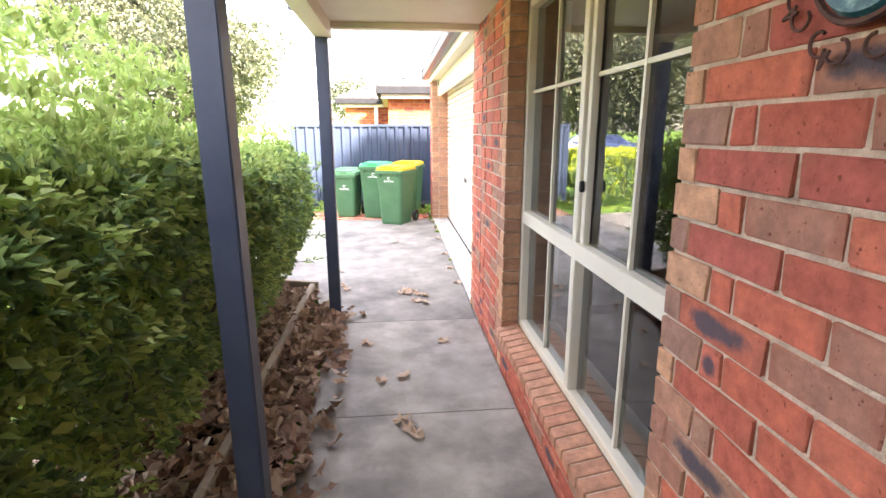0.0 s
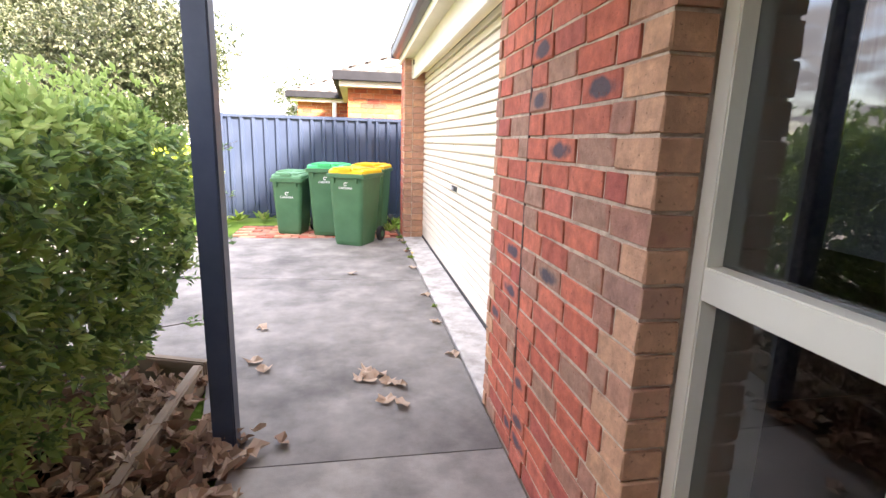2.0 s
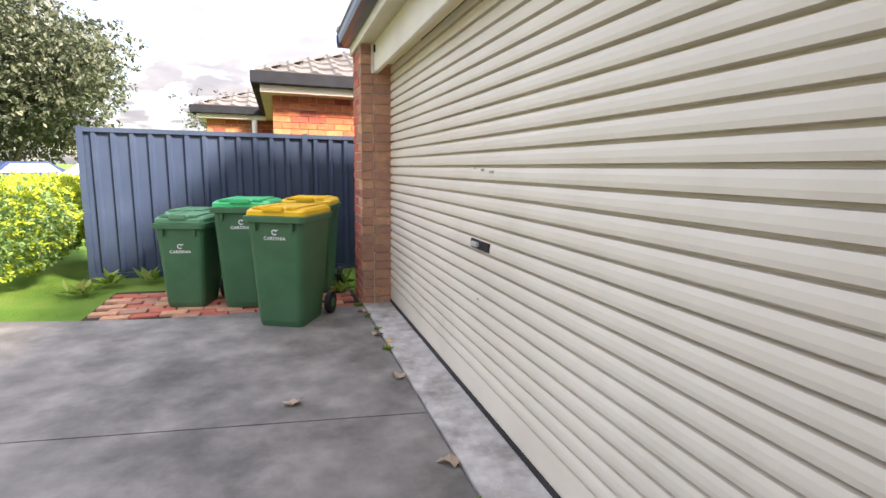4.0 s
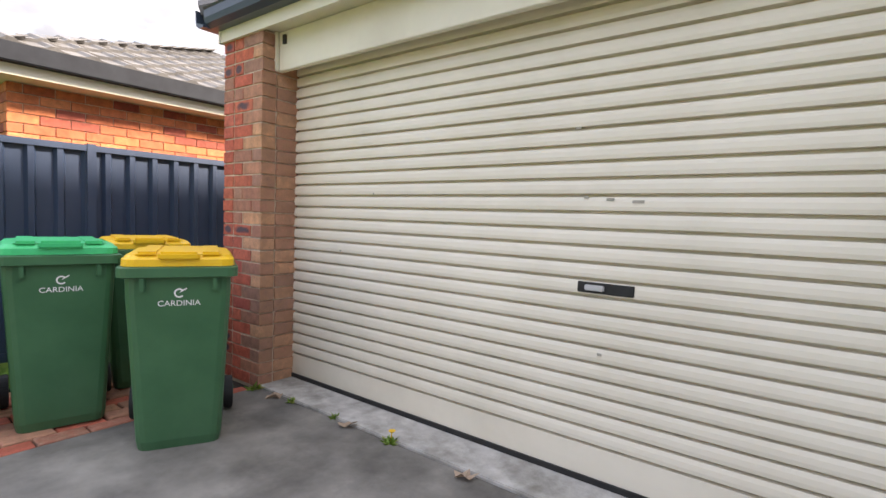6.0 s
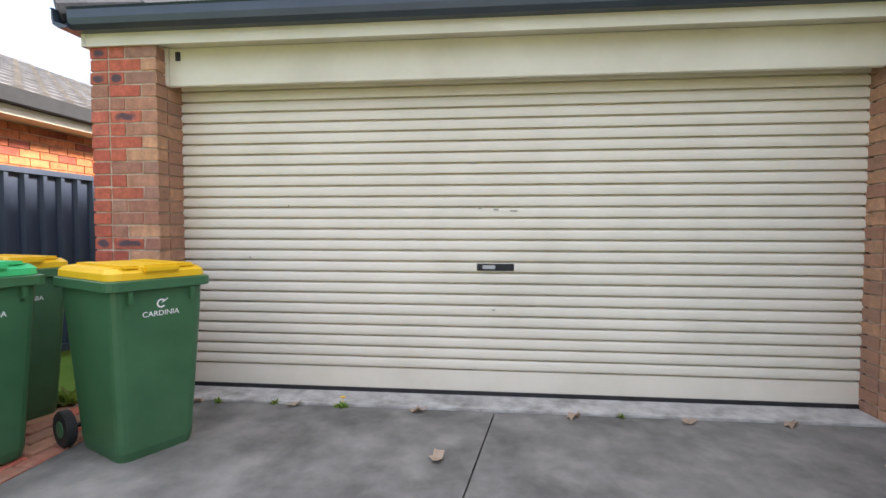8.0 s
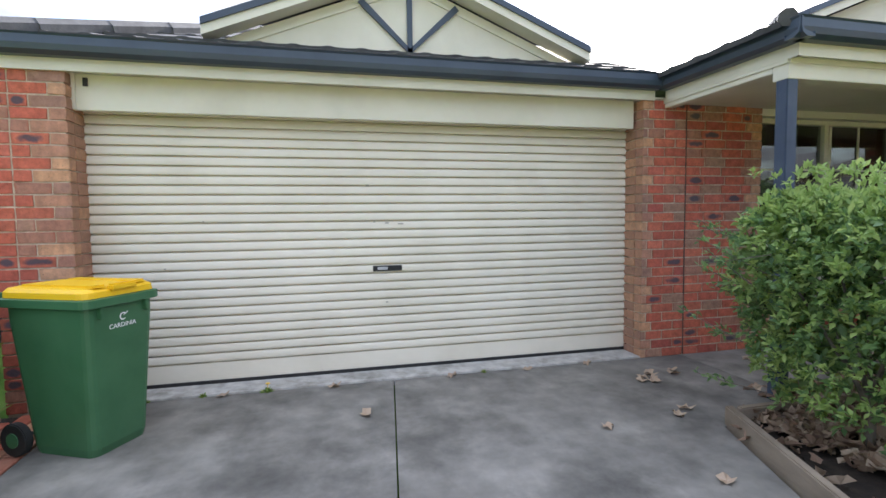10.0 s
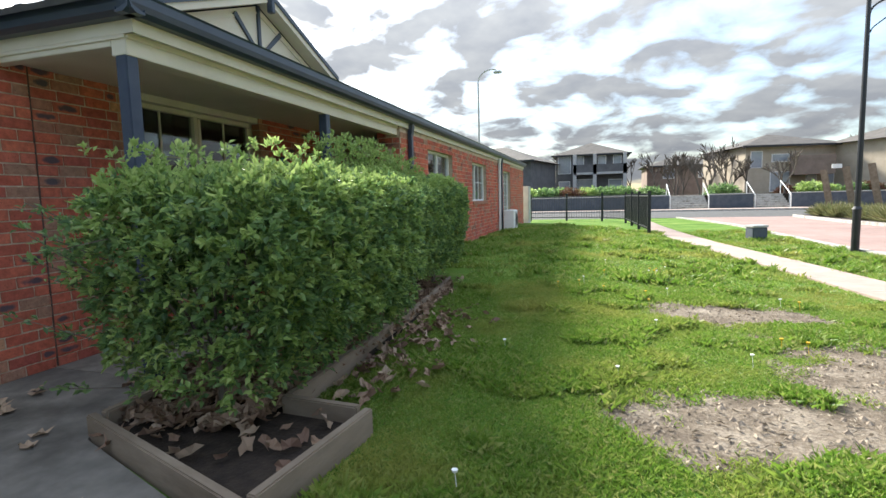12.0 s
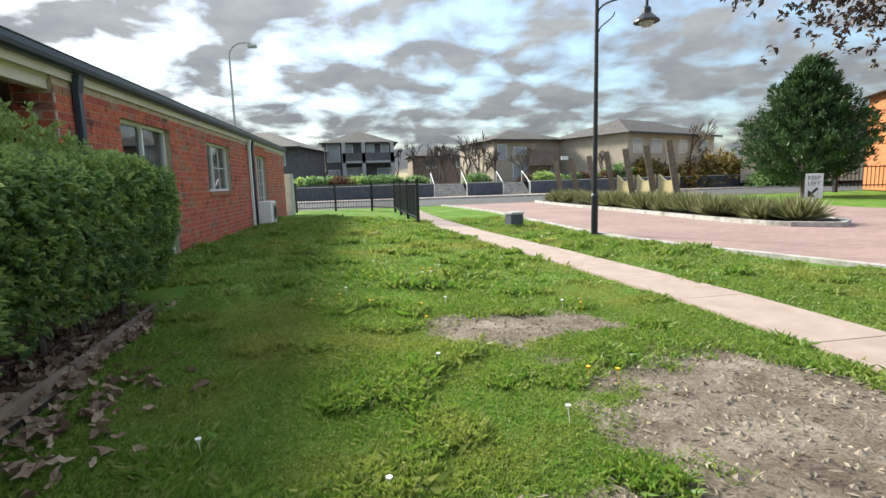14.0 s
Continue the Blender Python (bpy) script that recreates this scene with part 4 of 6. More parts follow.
def wheelie_bin(label, at, rz, lid_mat, s=1.0, hs=1.0):
    """A two-wheeled council bin; its printed front faces local -y."""
    b = thing("wheelie_bin", label, "wheelie bin", at, rz, "wheelie bins")
    w, d, h = 0.29 * s, 0.36 * s, 0.96 * hs
    bm = bmesh.new()
    loft(bm, [rounded(-w * 0.74, w * 0.74, -d * 0.80, d * 0.55, 0.05, 0.0), rounded(-w * 0.77, w * 0.77, -d * 0.84, d * 0.60, 0.05, 0.05 * hs),
              rounded(-w * 0.92, w * 0.92, -d * 0.97, d * 0.86, 0.045, h * 0.86), rounded(-w * 0.93, w * 0.93, -d * 0.98, d * 0.88, 0.045, h)])
    part("body", bm, M_BIN, b, smooth=False, bevel=0.0)
    bm = bmesh.new()
    loft(bm, [rounded(-w * 0.99, w * 0.99, -d * 1.03, d * 0.92, 0.05, h - 0.045), rounded(-w * 1.05, w * 1.05, -d * 1.08, d * 0.98, 0.05, h - 0.04),
              rounded(-w * 1.05, w * 1.05, -d * 1.08, d * 0.98, 0.05, h + 0.005), rounded(-w * 1.0, w * 1.0, -d * 1.04, d * 0.94, 0.05, h + 0.01)])
    part("rim", bm, M_BIN, b)
    for sx in (-1, 1):
        boxed("rim_rib", M_BIN, b, sx * w * 0.62 - 0.012, sx * w * 0.62 + 0.012, -d * 1.06, -d * 0.9, h - 0.11, h - 0.04, bevel=0.004)
    bm = bmesh.new()
    loft(bm, [rounded(-w * 0.99, w * 0.99, -d * 1.02, d * 0.95, 0.06, h + 0.012), rounded(-w * 0.98, w * 0.98, -d * 1.01, d * 0.95, 0.06, h + 0.045),
              rounded(-w * 0.90, w * 0.90, -d * 0.93, d * 0.92, 0.06, h + 0.066), rounded(-w * 0.5, w * 0.5, -d * 0.5, d * 0.80, 0.06, h + 0.078)])
    lid = part("lid", bm, lid_mat, b, "moulded plastic lid")
    for sx in (-0.55, 0.55):
        boxed("lid_ridge", lid_mat, lid, sx * w - 0.05, sx * w + 0.05, -d * 0.97, d * 0.7, h + 0.055, h + 0.083, bevel=0.012)
    boxed("lid_lip", lid_mat, lid, -w * 0.36, w * 0.36, -d * 1.07, -d * 0.92, h + 0.04, h + 0.085, bevel=0.012)
    bm = bmesh.new()
    tube(bm, (-w * 0.85, d * 1.08, h + 0.02), (w * 0.85, d * 1.08, h + 0.02), 0.016, n=10)
    part("handle", bm, M_BIN, b)
    for sx in (-1, 1):
        boxed("handle_bracket", M_BIN, b, sx * w * 0.8 - 0.015, sx * w * 0.8 + 0.015, d * 0.85, d * 1.1, h - 0.03, h + 0.035)
    bm = bmesh.new()
    tube(bm, (-w * 0.86, d * 0.74, 0.10), (w * 0.86, d * 0.74, 0.10), 0.012, n=8)
    part("axle", bm, M_BLACK, b)
    for sx in (-1, 1):
        bm = bmesh.new()
        x0 = sx * w * 0.86
        tube(bm, (x0, d * 0.74, 0.10), (x0 + sx * 0.05, d * 0.74, 0.10), 0.10, n=20)
        wheel = part("wheel", bm, M_BLACK, b, bevel=0.006)
        bm = bmesh.new()
        tube(bm, (x0 + sx * 0.048, d * 0.74, 0.10), (x0 + sx * 0.054, d * 0.74, 0.10), 0.045, n=14)
        part("hub", bm, M_BIN, wheel)
    # printed place name and a plain emblem on the front, leaning with the taper
    zt = h * (0.80 if s > 0.85 else 0.66)
    yf = -d * (0.84 + (0.97 - 0.84) * (zt - 0.05) / (h * 0.86 - 0.05)) - 0.002
    lean = pose(0, yf, zt, 90 + math.degrees(math.atan(d * 0.13 / (h * 0.8))), 0, 0)
    t = new("lettering", text_mesh("CARDINIA", 0.039, M_WHITE, "lettering"))
    t.parent, t.matrix_basis = b, lean @ Matrix.Diagonal((1.05, 1, 1, 1))
    bm = bmesh.new()
    for i in range(14):
        a0, a1 = radians(40 + 280 * i / 14), radians(40 + 280 * (i + 1) / 14)
        ps = [bm.verts.new((r * math.cos(a), r * math.sin(a) + 0.064, 0.001)) for r, a in ((0.016, a0), (0.024, a0), (0.024, a1), (0.016, a1))]
        bm.faces.new(ps)
    bm.faces.new([bm.verts.new(p) for p in ((0.0, 0.064, 0.001), (0.034, 0.084, 0.001), (0.034, 0.091, 0.001), (0.01, 0.078, 0.001))])
    e = part("emblem", bm, M_WHITE, b)
    e.matrix_basis = lean
    return b


wheelie_bin("green wheelie bin with a yellow lid on the drive", (-0.66, 4.43, 0), -27, M_LID_Y, 0.89, 0.97)
wheelie_bin("green wheelie bin with a bright green lid", (-1.03, 5.17, 0.0), -12, M_LID_G, 0.92, 0.99)
wheelie_bin("green wheelie bin with a yellow lid beside the fence", (-0.42, 5.55, 0.0), -15, M_LID_Y, 0.92, 0.98)
wheelie_bin("small green wheelie bin with a dull green lid", (-1.58, 5.28, 0.0), -14, M_LID_D, 0.79, 0.83)
wheelie_bin("small green wheelie bin standing behind another", (-1.62, 5.90, 0.0), -14, M_LID_D, 0.79, 0.83)

# ---- steel fence ----
fence = thing("steel_fence", "dark blue ribbed steel panel fence", "fence", (0, 6.62, 0), kind="structure")
FX0, FX1, FZ = -2.85, 6.0, 1.74


def fence_panel(x0, x1):
    prof, x = [], x0
    while x < x1:
        prof += [(x, 0.0), (x + 0.055, 0.0), (x + 0.075, -0.035), (x + 0.115, -0.035), (x + 0.135, 0.0)]
        x += 0.19
    prof = [(min(p[0], x1), p[1]) for p in prof] + [(x1, 0.0)]
    vs = [(p[0], p[1], z) for p in prof for z in (0.03, FZ - 0.03)]
    fs = [(2 * i, 2 * i + 2, 2 * i + 3, 2 * i + 1) for i in range(len(prof) - 1)]
    ob = new("panel", raw_mesh("panel", vs, fs, M_FENCE))
    ob.parent = fence


xs = [FX0, -0.42, 2.0, 4.4, 6.0]
for a, b in zip(xs, xs[1:]):
    fence_panel(a + 0.03, b - 0.03)
    boxed("top_rail", M_FENCE, fence, a, b - 0.004, -0.045, 0.012, FZ - 0.05, FZ)
    boxed("bottom_rail", M_FENCE, fence, a, b - 0.004, -0.045, 0.012, 0.0, 0.07)
for a in xs:
    boxed("fence_post", M_FENCE, fence, a - 0.032, a + 0.032, -0.05, 0.02, 0.0, FZ + 0.01)

# ---- neighbour's house ----
nb = thing("neighbour_house", "orange brick neighbouring house with a tiled hip roof", "house", (0, 0, 0))
NX, NY = -0.80, 7.42
for x0, x1, y0, y1, zt in ((NX, 9.0, NY, 18.0, 2.34), (-2.15, 2.0, NY + 4.25, 20.0, 2.34)):
    bm = bmesh.new()
    box(bm, x0 + 0.012, x1, y0 + 0.012, y1, -0.05, zt)
    part("wall", bm, M_MORTAR, nb)
joined_bricks("brickwork", nb, [(NX, 9.0, 0.9, 2.34)], M_ORANGE, lambda w, u, z: (u, NY + w, z))
joined_bricks("brickwork", nb, [(NY, NY + 5.0, 0.9, 2.34)], M_ORANGE, lambda w, u, z: (NX + w, u, z))
joined_bricks("brickwork", nb, [(-2.15, NX, 0.9, 2.34)], M_ORANGE, lambda w, u, z: (u, NY + 4.25 + w, z))
for (x0, y0, x1, z, nm) in ((NX - 0.2, NY - 0.34, 9.0, 2.34, "a"), (-2.36, NY + 4.0, 2.0, 2.34, "b")):
    boxed("eaves_board", M_CREAM, nb, x0 + 0.05, x1, y0 + 0.05, 18.0, z - 0.03, z + 0.085)
    boxed("gutter", M_NEIGHBOUR_GUTTER, nb, x0 - 0.06, x1, y0 - 0.06, y0 + 0.05, z + 0.06, z + 0.22, bevel=0.01)
    boxed("gutter", M_NEIGHBOUR_GUTTER, nb, x0 - 0.06, x0 + 0.05, y0 + 0.06, 18.0, z + 0.06, z + 0.22, bevel=0.01)
    s = 0.42
    H = z + 0.19
    tiled("tiles", nb, (x0, y0, H), (1, 0, 0), (0, 1, s), 12, 34, M_TILE_BROWN, clip=lambda p, x0=x0, y0=y0: p.x - x0 > p.y - y0 - 0.1)
    tiled("tiles", nb, (x0, y0 + 10, H), (0, -1, 0), (1, 0, s), 12, 34, M_TILE_BROWN, clip=lambda p, x0=x0, y0=y0: p.y - y0 > p.x - x0 - 0.1)
    bm = bmesh.new()
    v = [bm.verts.new(p) for p in ((x0, y0, H), (9.5, y0, H), (9.5, y0 + 4.2, H + 4.2 * s), (x0 + 4.2, y0 + 4.2, H + 4.2 * s), (x0 + 4.2, y0 + 12, H + 4.2 * s), (x0, y0 + 12, H))]
    bm.faces.new((v[0], v[1], v[2], v[3]))
    bm.faces.new((v[0], v[3], v[4], v[5]))
    part("roof_deck", bm, M_TILE_BROWN, nb)
bm = bmesh.new()
tube(bm, (-1.2, NY + 4.12, 0.5), (-1.2, NY + 4.12, 2.33), 0.06, n=12)
part("downpipe", bm, M_WHITE, nb)

# ---- garden bed ----
def sleeper(p, q, label="weathered grey timber sleeper edging a garden bed", h=0.125, w=0.055, z0=-0.05):
    p, q = Vector((*p, 0)), Vector((*q, 0))
    L = (q - p).length
    ob = boxed("garden_sleeper", M_TIMBER, None, -w / 2, w / 2, 0, L, z0, h, bevel=0.008)
    ob.matrix_basis = Matrix.Translation(p) @ Matrix.Rotation(math.atan2(-(q - p).x, (q - p).y), 4, "Z")
    return tagged(ob, label, "garden edging", "garden bed edging")


BED = [(-1.545, 0.38), (-2.92, 0.90), (-3.05, -0.05)]
sleeper((-1.56, -5.2), (-1.545, 0.36))
sleeper((-1.50, 0.40), BED[1])
sleeper((-2.95, 0.86), BED[2])
sleeper((-2.98, -0.06), (-2.45, -0.10))
sleeper((-2.47, -0.13), (-2.36, -2.9))
sleeper((-2.36, -2.92), (-2.1, -5.6))
bm = bmesh.new()
prism(bm, [(-1.58, 0.34), (-2.90, 0.85), (-3.02, -0.03), (-2.49, -0.08), (-2.40, -2.9), (-2.14, -5.6), (-1.30, -5.6), (-1.30, -0.32), (-1.55, -0.3)], "z", -0.1, 0.02)
tagged(part("garden_bed", bm, M_SOIL), "dark mulch in the garden bed", "garden bed", kind="structure")

# ---- plants ----
def leaf_cloud(pos, ax, length, width, fold=0.25, tilt=None):
    """Vertices and faces of folded leaves: pos (n,3), ax (n,3) way of each leaf, length and width (n,)."""
    n = len(pos)
    ax = ax / np.linalg.norm(ax, axis=1, keepdims=True)
    ref = rng.normal(size=(n, 3)) * 0.6 + np.array([0, 0, 1.0])
    side = np.cross(ax, ref)
    side /= np.linalg.norm(side, axis=1, keepdims=True) + 1e-9
    up = np.cross(side, ax)
    L, W = length[:, None], width[:, None]
    base = pos
    mid = pos + ax * L * 0.5 + up * W * 0.1
    a = mid + side * W * 0.5 + up * W * fold
    b = mid - side * W * 0.5 + up * W * fold
    tip = pos + ax * L
    v = np.stack([base, a, tip, b], 1).reshape(-1, 3)
    k = np.arange(n)[:, None] * 4
    f = np.concatenate([k + [[0, 1, 2]], k + [[0, 2, 3]]], 0)
    return v, f


def np_mesh(name, v, f, mat):
    me = bpy.data.meshes.new(name)
    v, f = np.asarray(v, np.float32), np.asarray(f, np.int32)
    me.vertices.add(len(v))
    me.vertices.foreach_set("co", v.ravel())
    k = f.shape[1]
    me.loops.add(f.size)
    me.loops.foreach_set("vertex_index", f.ravel())
    me.polygons.add(len(f))
    me.polygons.foreach_set("loop_start", np.arange(len(f), dtype=np.int32) * k)
    me.polygons.foreach_set("loop_total", np.full(len(f), k, np.int32))
    me.update(calc_edges=True)
    me.materials.append(mat)
    return me


def foliage(name, parent, pos, out, mat, per, length, width, spread, label="", kind=""):
    """Sprigs of per leaves round each pos, fanning about its outward way."""
    n = len(pos)
    p = np.repeat(pos, per, 0) + rng.normal(size=(n * per, 3)) * length * 0.25
    a = np.repeat(out, per, 0) * 0.7 + rng.normal(size=(n * per, 3)) * spread
    s = rng.uniform(0.7, 1.25, n * per)
    v, f = leaf_cloud(p, a, length * s, width * s)
    ob = new(name, np_mesh(name, v, f, mat))
    ob.parent = parent
    return tagged(ob, label, kind=kind)


def lump(x, y, s=1.3, seed=0.0):
    return noise.noise((x * s + seed, y * s - seed, seed * 0.7))


def hedge(label, y0, y1, x0, x1, top, low, n, seed, stems, fresh_mat=None, tall=0.13):
    """A clipped, leafy hedge block with an uneven outline, fresh tips above and bare stems below."""
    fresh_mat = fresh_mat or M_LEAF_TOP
    h = thing("hedge", label, "hedge", (0, 0, 0), group="garden hedge")
    r = np.random.default_rng(seed)
    pos, out = [], []
    while len(pos) < n:
        u = r.uniform(y0, y1)
        side = r.random()
        w = x1 - x0
        if side < 0.36:
            p, o = [r.uniform(x0, x1), u, top], [0, 0, 1]
        elif side < 0.62:
            p, o = [x0, u, low + (top - low) * r.random() ** 0.8], [-1, 0, 0.15]
        elif side < 0.86:
            p, o = [x1, u, low + (top - low) * r.random() ** 0.8], [1, 0, 0.15]
        elif side < 0.94:
            p, o = [r.uniform(x0, x1), y1, low + (top - low) * r.random() ** 0.8], [0, 1, 0.15]
        else:
            p, o = [r.uniform(x0, x1), y0, low + (top - low) * r.random() ** 0.8], [0, -1, 0.15]
        # round the block's edges and let its faces swell and sink
        c = np.array([(x0 + x1) / 2, min(max(p[1], y0 + 0.7), y1 - 0.7), (top + low) * 0.5])
        d = np.array(p) - c
        e = np.array([w / 2, 0.7, (top - low) / 2])
        q = np.abs(d / e)
        k = (q ** 5).sum() ** 0.2
        sw = 1 + 0.10 * noise.noise((p[0] * 1.7, p[1] * 1.7, p[2] * 1.7 + seed)) + 0.08 * noise.noise((p[0] * 5, p[1] * 5, p[2] * 5))
        depth = 1 - 0.35 * r.random() ** 2.2
        z = c + d / k * 1.06 * sw * depth
        # the skirt draws in towards the stems
        z[0] += (c[0] - z[0]) * 0.25 * smooth01((low + 0.75 - z[2]) / 0.75)
        if z[2] < low + 0.02 or r.random() < 0.25 * max(0.0, (low + 0.35 - z[2]) / 0.35):
            continue
        pos.append(z)
        out.append(o)
    pos, out = np.array(pos), np.array(out, float)
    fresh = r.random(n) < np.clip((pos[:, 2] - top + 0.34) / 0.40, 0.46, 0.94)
    foliage("foliage", h, pos[~fresh], out[~fresh], M_LEAF, 8, 0.052, 0.026, 0.6, "dark green leaves")
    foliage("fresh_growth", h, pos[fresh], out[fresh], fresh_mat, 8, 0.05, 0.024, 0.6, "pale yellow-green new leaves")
    inner = np.stack([r.uniform(x0 + 0.2, x1 - 0.2, n // 6), r.uniform(y0 + 0.2, y1 - 0.2, n // 6), r.uniform(low + 0.15, top - 0.15, n // 6)], 1)
    foliage("inner_foliage", h, inner, r.normal(size=(n // 6, 3)), M_LEAF, 3, 0.07, 0.04, 0.8, "dark shaded inner leaves")
    for i in range(stems):
        bm = bmesh.new()
        bx, by = (x0 + x1) / 2 + r.uniform(-0.15, 0.15), y0 + 0.3 + (y1 - y0 - 0.6) * (i + 0.5) / stems
        tube(bm, (bx, by, 0.0), (bx + r.uniform(-.05, .05), by, 0.35), 0.03, 0.022, 7)
        for k in range(6):
            t = Vector((bx + r.uniform(-.45, .45), by + r.uniform(-.4, .4), r.uniform(0.7, 1.2)))
            tube(bm, (bx, by, 0.2 + 0.03 * k), t, 0.015, 0.006, 5)
        part("stem", bm, M_BARK, h, "grey woody stems")
    # loose sprigs standing above the clipped top
    m = n // (10 if tall > 0.3 else 25)
    sp = np.stack([r.uniform(x0 + (0.1 if tall < 0.3 else 0.5 * (x1 - x0)), x1 - 0.06, m), r.uniform(y0 + 0.1, y1 - 0.1, m), np.full(m, top) + tall * r.random(m) ** 1.5 + 0.02], 1)
    sp[:, 2] -= (sp[:, 2] - top) * np.clip(1 - (sp[:, 1] - y0) / 1.6, 0, 0.9)
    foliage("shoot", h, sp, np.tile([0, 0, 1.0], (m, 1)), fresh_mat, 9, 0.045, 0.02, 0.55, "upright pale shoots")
    return h


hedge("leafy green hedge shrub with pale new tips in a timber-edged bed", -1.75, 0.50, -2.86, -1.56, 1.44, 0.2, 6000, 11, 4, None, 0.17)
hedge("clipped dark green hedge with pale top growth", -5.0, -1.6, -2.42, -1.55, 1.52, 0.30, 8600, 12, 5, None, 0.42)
hedge("low lime green hedge beside the steel fence", 5.75, 8.6, -6.5, -3.0, 1.10, 0.08, 7500, 13, 4, M_LEAF_LIME, 0.06)


def tree(name, label, at, height, trunk_h, radius, leaf, n, seed, lsize=0.12, squash=0.8, limbs=9, r0=0.14, lw=0.5):
    """Tapered trunk, forking limbs and a crown of leaf clumps with gaps."""
    t = thing(name, label, "tree", at, group="trees")
    r = np.random.default_rng(seed)
    bm = bmesh.new()
    tube(bm, (0, 0, 0), (0.05, 0.03, trunk_h), r0, r0 * 0.7, 9)
    tips = []
    for i in range(limbs):
        a = 2 * math.pi * i / limbs + r.uniform(-0.3, 0.3)
        L = radius * r.uniform(0.5, 0.95)
        zt = trunk_h + (height - trunk_h) * r.uniform(0.25, 0.9)
        m = Vector((0.5 * L * math.cos(a), 0.5 * L * math.sin(a), trunk_h + (zt - trunk_h) * 0.55))
        e = Vector((L * math.cos(a), L * math.sin(a), zt))
        tube(bm, (0.05, 0.03, trunk_h * 0.9), m, r0 * 0.45, r0 * 0.3, 6)
        tube(bm, m, e, r0 * 0.3, r0 * 0.08, 5)
        tips += [e, m.lerp(e, 0.5)]
        for k in range(3):
            b = m.lerp(e, r.uniform(0.1, 0.9))
            q = b + Vector((r.uniform(-1, 1), r.uniform(-1, 1), r.uniform(-0.2, 0.8))) * radius * 0.35
            tube(bm, b, q, r0 * 0.12, r0 * 0.04, 4)
            tips.append(q)
    part("trunk", bm, M_BARK, t)
    if n:
        tips = np.array(tips)
        c = tips[r.integers(0, len(tips), n)] + r.normal(size=(n, 3)) * radius * np.array([0.2, 0.2, 0.2 * squash])
        foliage("crown", t, c, r.normal(size=(n, 3)), leaf, 5, lsize, lsize * lw, 0.8)
    return t


def bare_tree(label, at, height, seed):
    """A leafless winter tree: four orders of forking twigs in one mesh."""
    t = thing("bare_tree", label, "tree", at, group="bare trees")
    r = random.Random(seed)
    bm = bmesh.new()

    def grow(p, d, L, rad, order):
        q = p + d * L
        tube(bm, p, q, max(rad, 0.04), max(rad * 0.65, 0.03), 5 if order < 2 else 3)
        if order == 4:
            return
        for _ in range(3 if order < 3 else 4):
            e = (d + Vector((r.uniform(-1, 1), r.uniform(-1, 1), r.uniform(-0.2, 0.6))) * 0.62).normalized()
            grow(p.lerp(q, r.uniform(0.55, 1.0)), e, L * r.uniform(0.55, 0.8), rad * 0.55, order + 1)

    grow(Vector((0, 0, 0)), Vector((0, 0, 1)), height * 0.32, height * 0.016, 0)
    part("trunk", bm, M_BARK, t)
    return t


def tussock(at, s, seed):
    """A rounded clump of ornamental grass."""
    r = np.random.default_rng(seed)
    n = 420
    a, el = r.uniform(0, 2 * math.pi, n), r.uniform(0.25, 1.4, n)
    ax = np.stack([np.cos(a) * np.cos(el), np.sin(a) * np.cos(el), np.sin(el)], 1)
    p = np.stack([np.cos(a), np.sin(a), np.zeros(n)], 1) * r.uniform(0, 0.35, n)[:, None] * s
    v, f = leaf_cloud(p, ax, r.uniform(0.6, 1.0, n) * 0.85 * s, np.full(n, 0.05 * s), 0.1)
    ob = new("tussock", np_mesh("tussock", v, f, M_TUSSOCK))
    ob.location = at
    return tagged(ob, "olive green ornamental grass tussock on the traffic island", "grass tussock", "island tussocks")


M_TUSSOCK = leaf_mat("tussock_blade", [(0.1, 0.13, 0.045), (0.19, 0.2, 0.08), (0.34, 0.31, 0.16)], 0.6, 0.3)

tree("gum_tree", "tall olive-leaved gum tree behind the fence", (-12.0, 27.0, -0.05), 8.0, 1.3, 4.8, M_LEAF_GUM, 11000, 3, 0.24, limbs=16)
tree("gum_tree", "spreading olive-leaved gum tree far across the street", (-19.0, 34.0, -0.05), 11.0, 3.0, 5.0, M_LEAF_GUM, 9000, 4, 0.26, limbs=14)
tree("gum_tree", "distant low grey-green tree beyond the houses", (-3.0, 48.0, -0.05), 6.5, 1.5, 4.0, M_LEAF_GUM, 2500, 5, 0.25)
tree("plum_tree", "dark-leaved street tree on the verge", (-10.2, -2.6, -0.05), 5.4, 2.0, 2.4, M_LEAF_PURPLE, 4200, 6, 0.085, limbs=12, r0=0.09)


def conifer(at, height, radius, seed):
    t = thing("conifer", "broad dark green conifer on the far verge", "tree", at)
    r = np.random.default_rng(seed)
    bm = bmesh.new()
    tube(bm, (0, 0, 0), (0, 0, height * 0.92), 0.18, 0.03, 8)
    pos, out = [], []
    for i in range(150):
        z = 0.5 + (height - 0.6) * (i / 150) ** 0.95
        a = i * 2.4
        L = radius * (1 - ((z - 1.4) / (height - 1.2)) ** 1.15 if z > 1.4 else 0.72 + 0.2 * z) * r.uniform(0.75, 1.08)
        e = Vector((math.cos(a) * L, math.sin(a) * L, z + L * 0.38))
        tube(bm, (0, 0, z), e, 0.03, 0.008, 4)
        for k in range(42):
            s = r.uniform(0.25, 1.05)
            pos.append([e.x * s + r.normal() * 0.14, e.y * s + r.normal() * 0.14, z + (e.z - z) * s + r.normal() * 0.1])
            out.append([math.cos(a), math.sin(a), 0.9])
    part("trunk", bm, M_BARK, t)
    foliage("crown", t, np.array(pos), np.array(out), M_LEAF_CON, 5, 0.26, 0.08, 0.45)
    return t


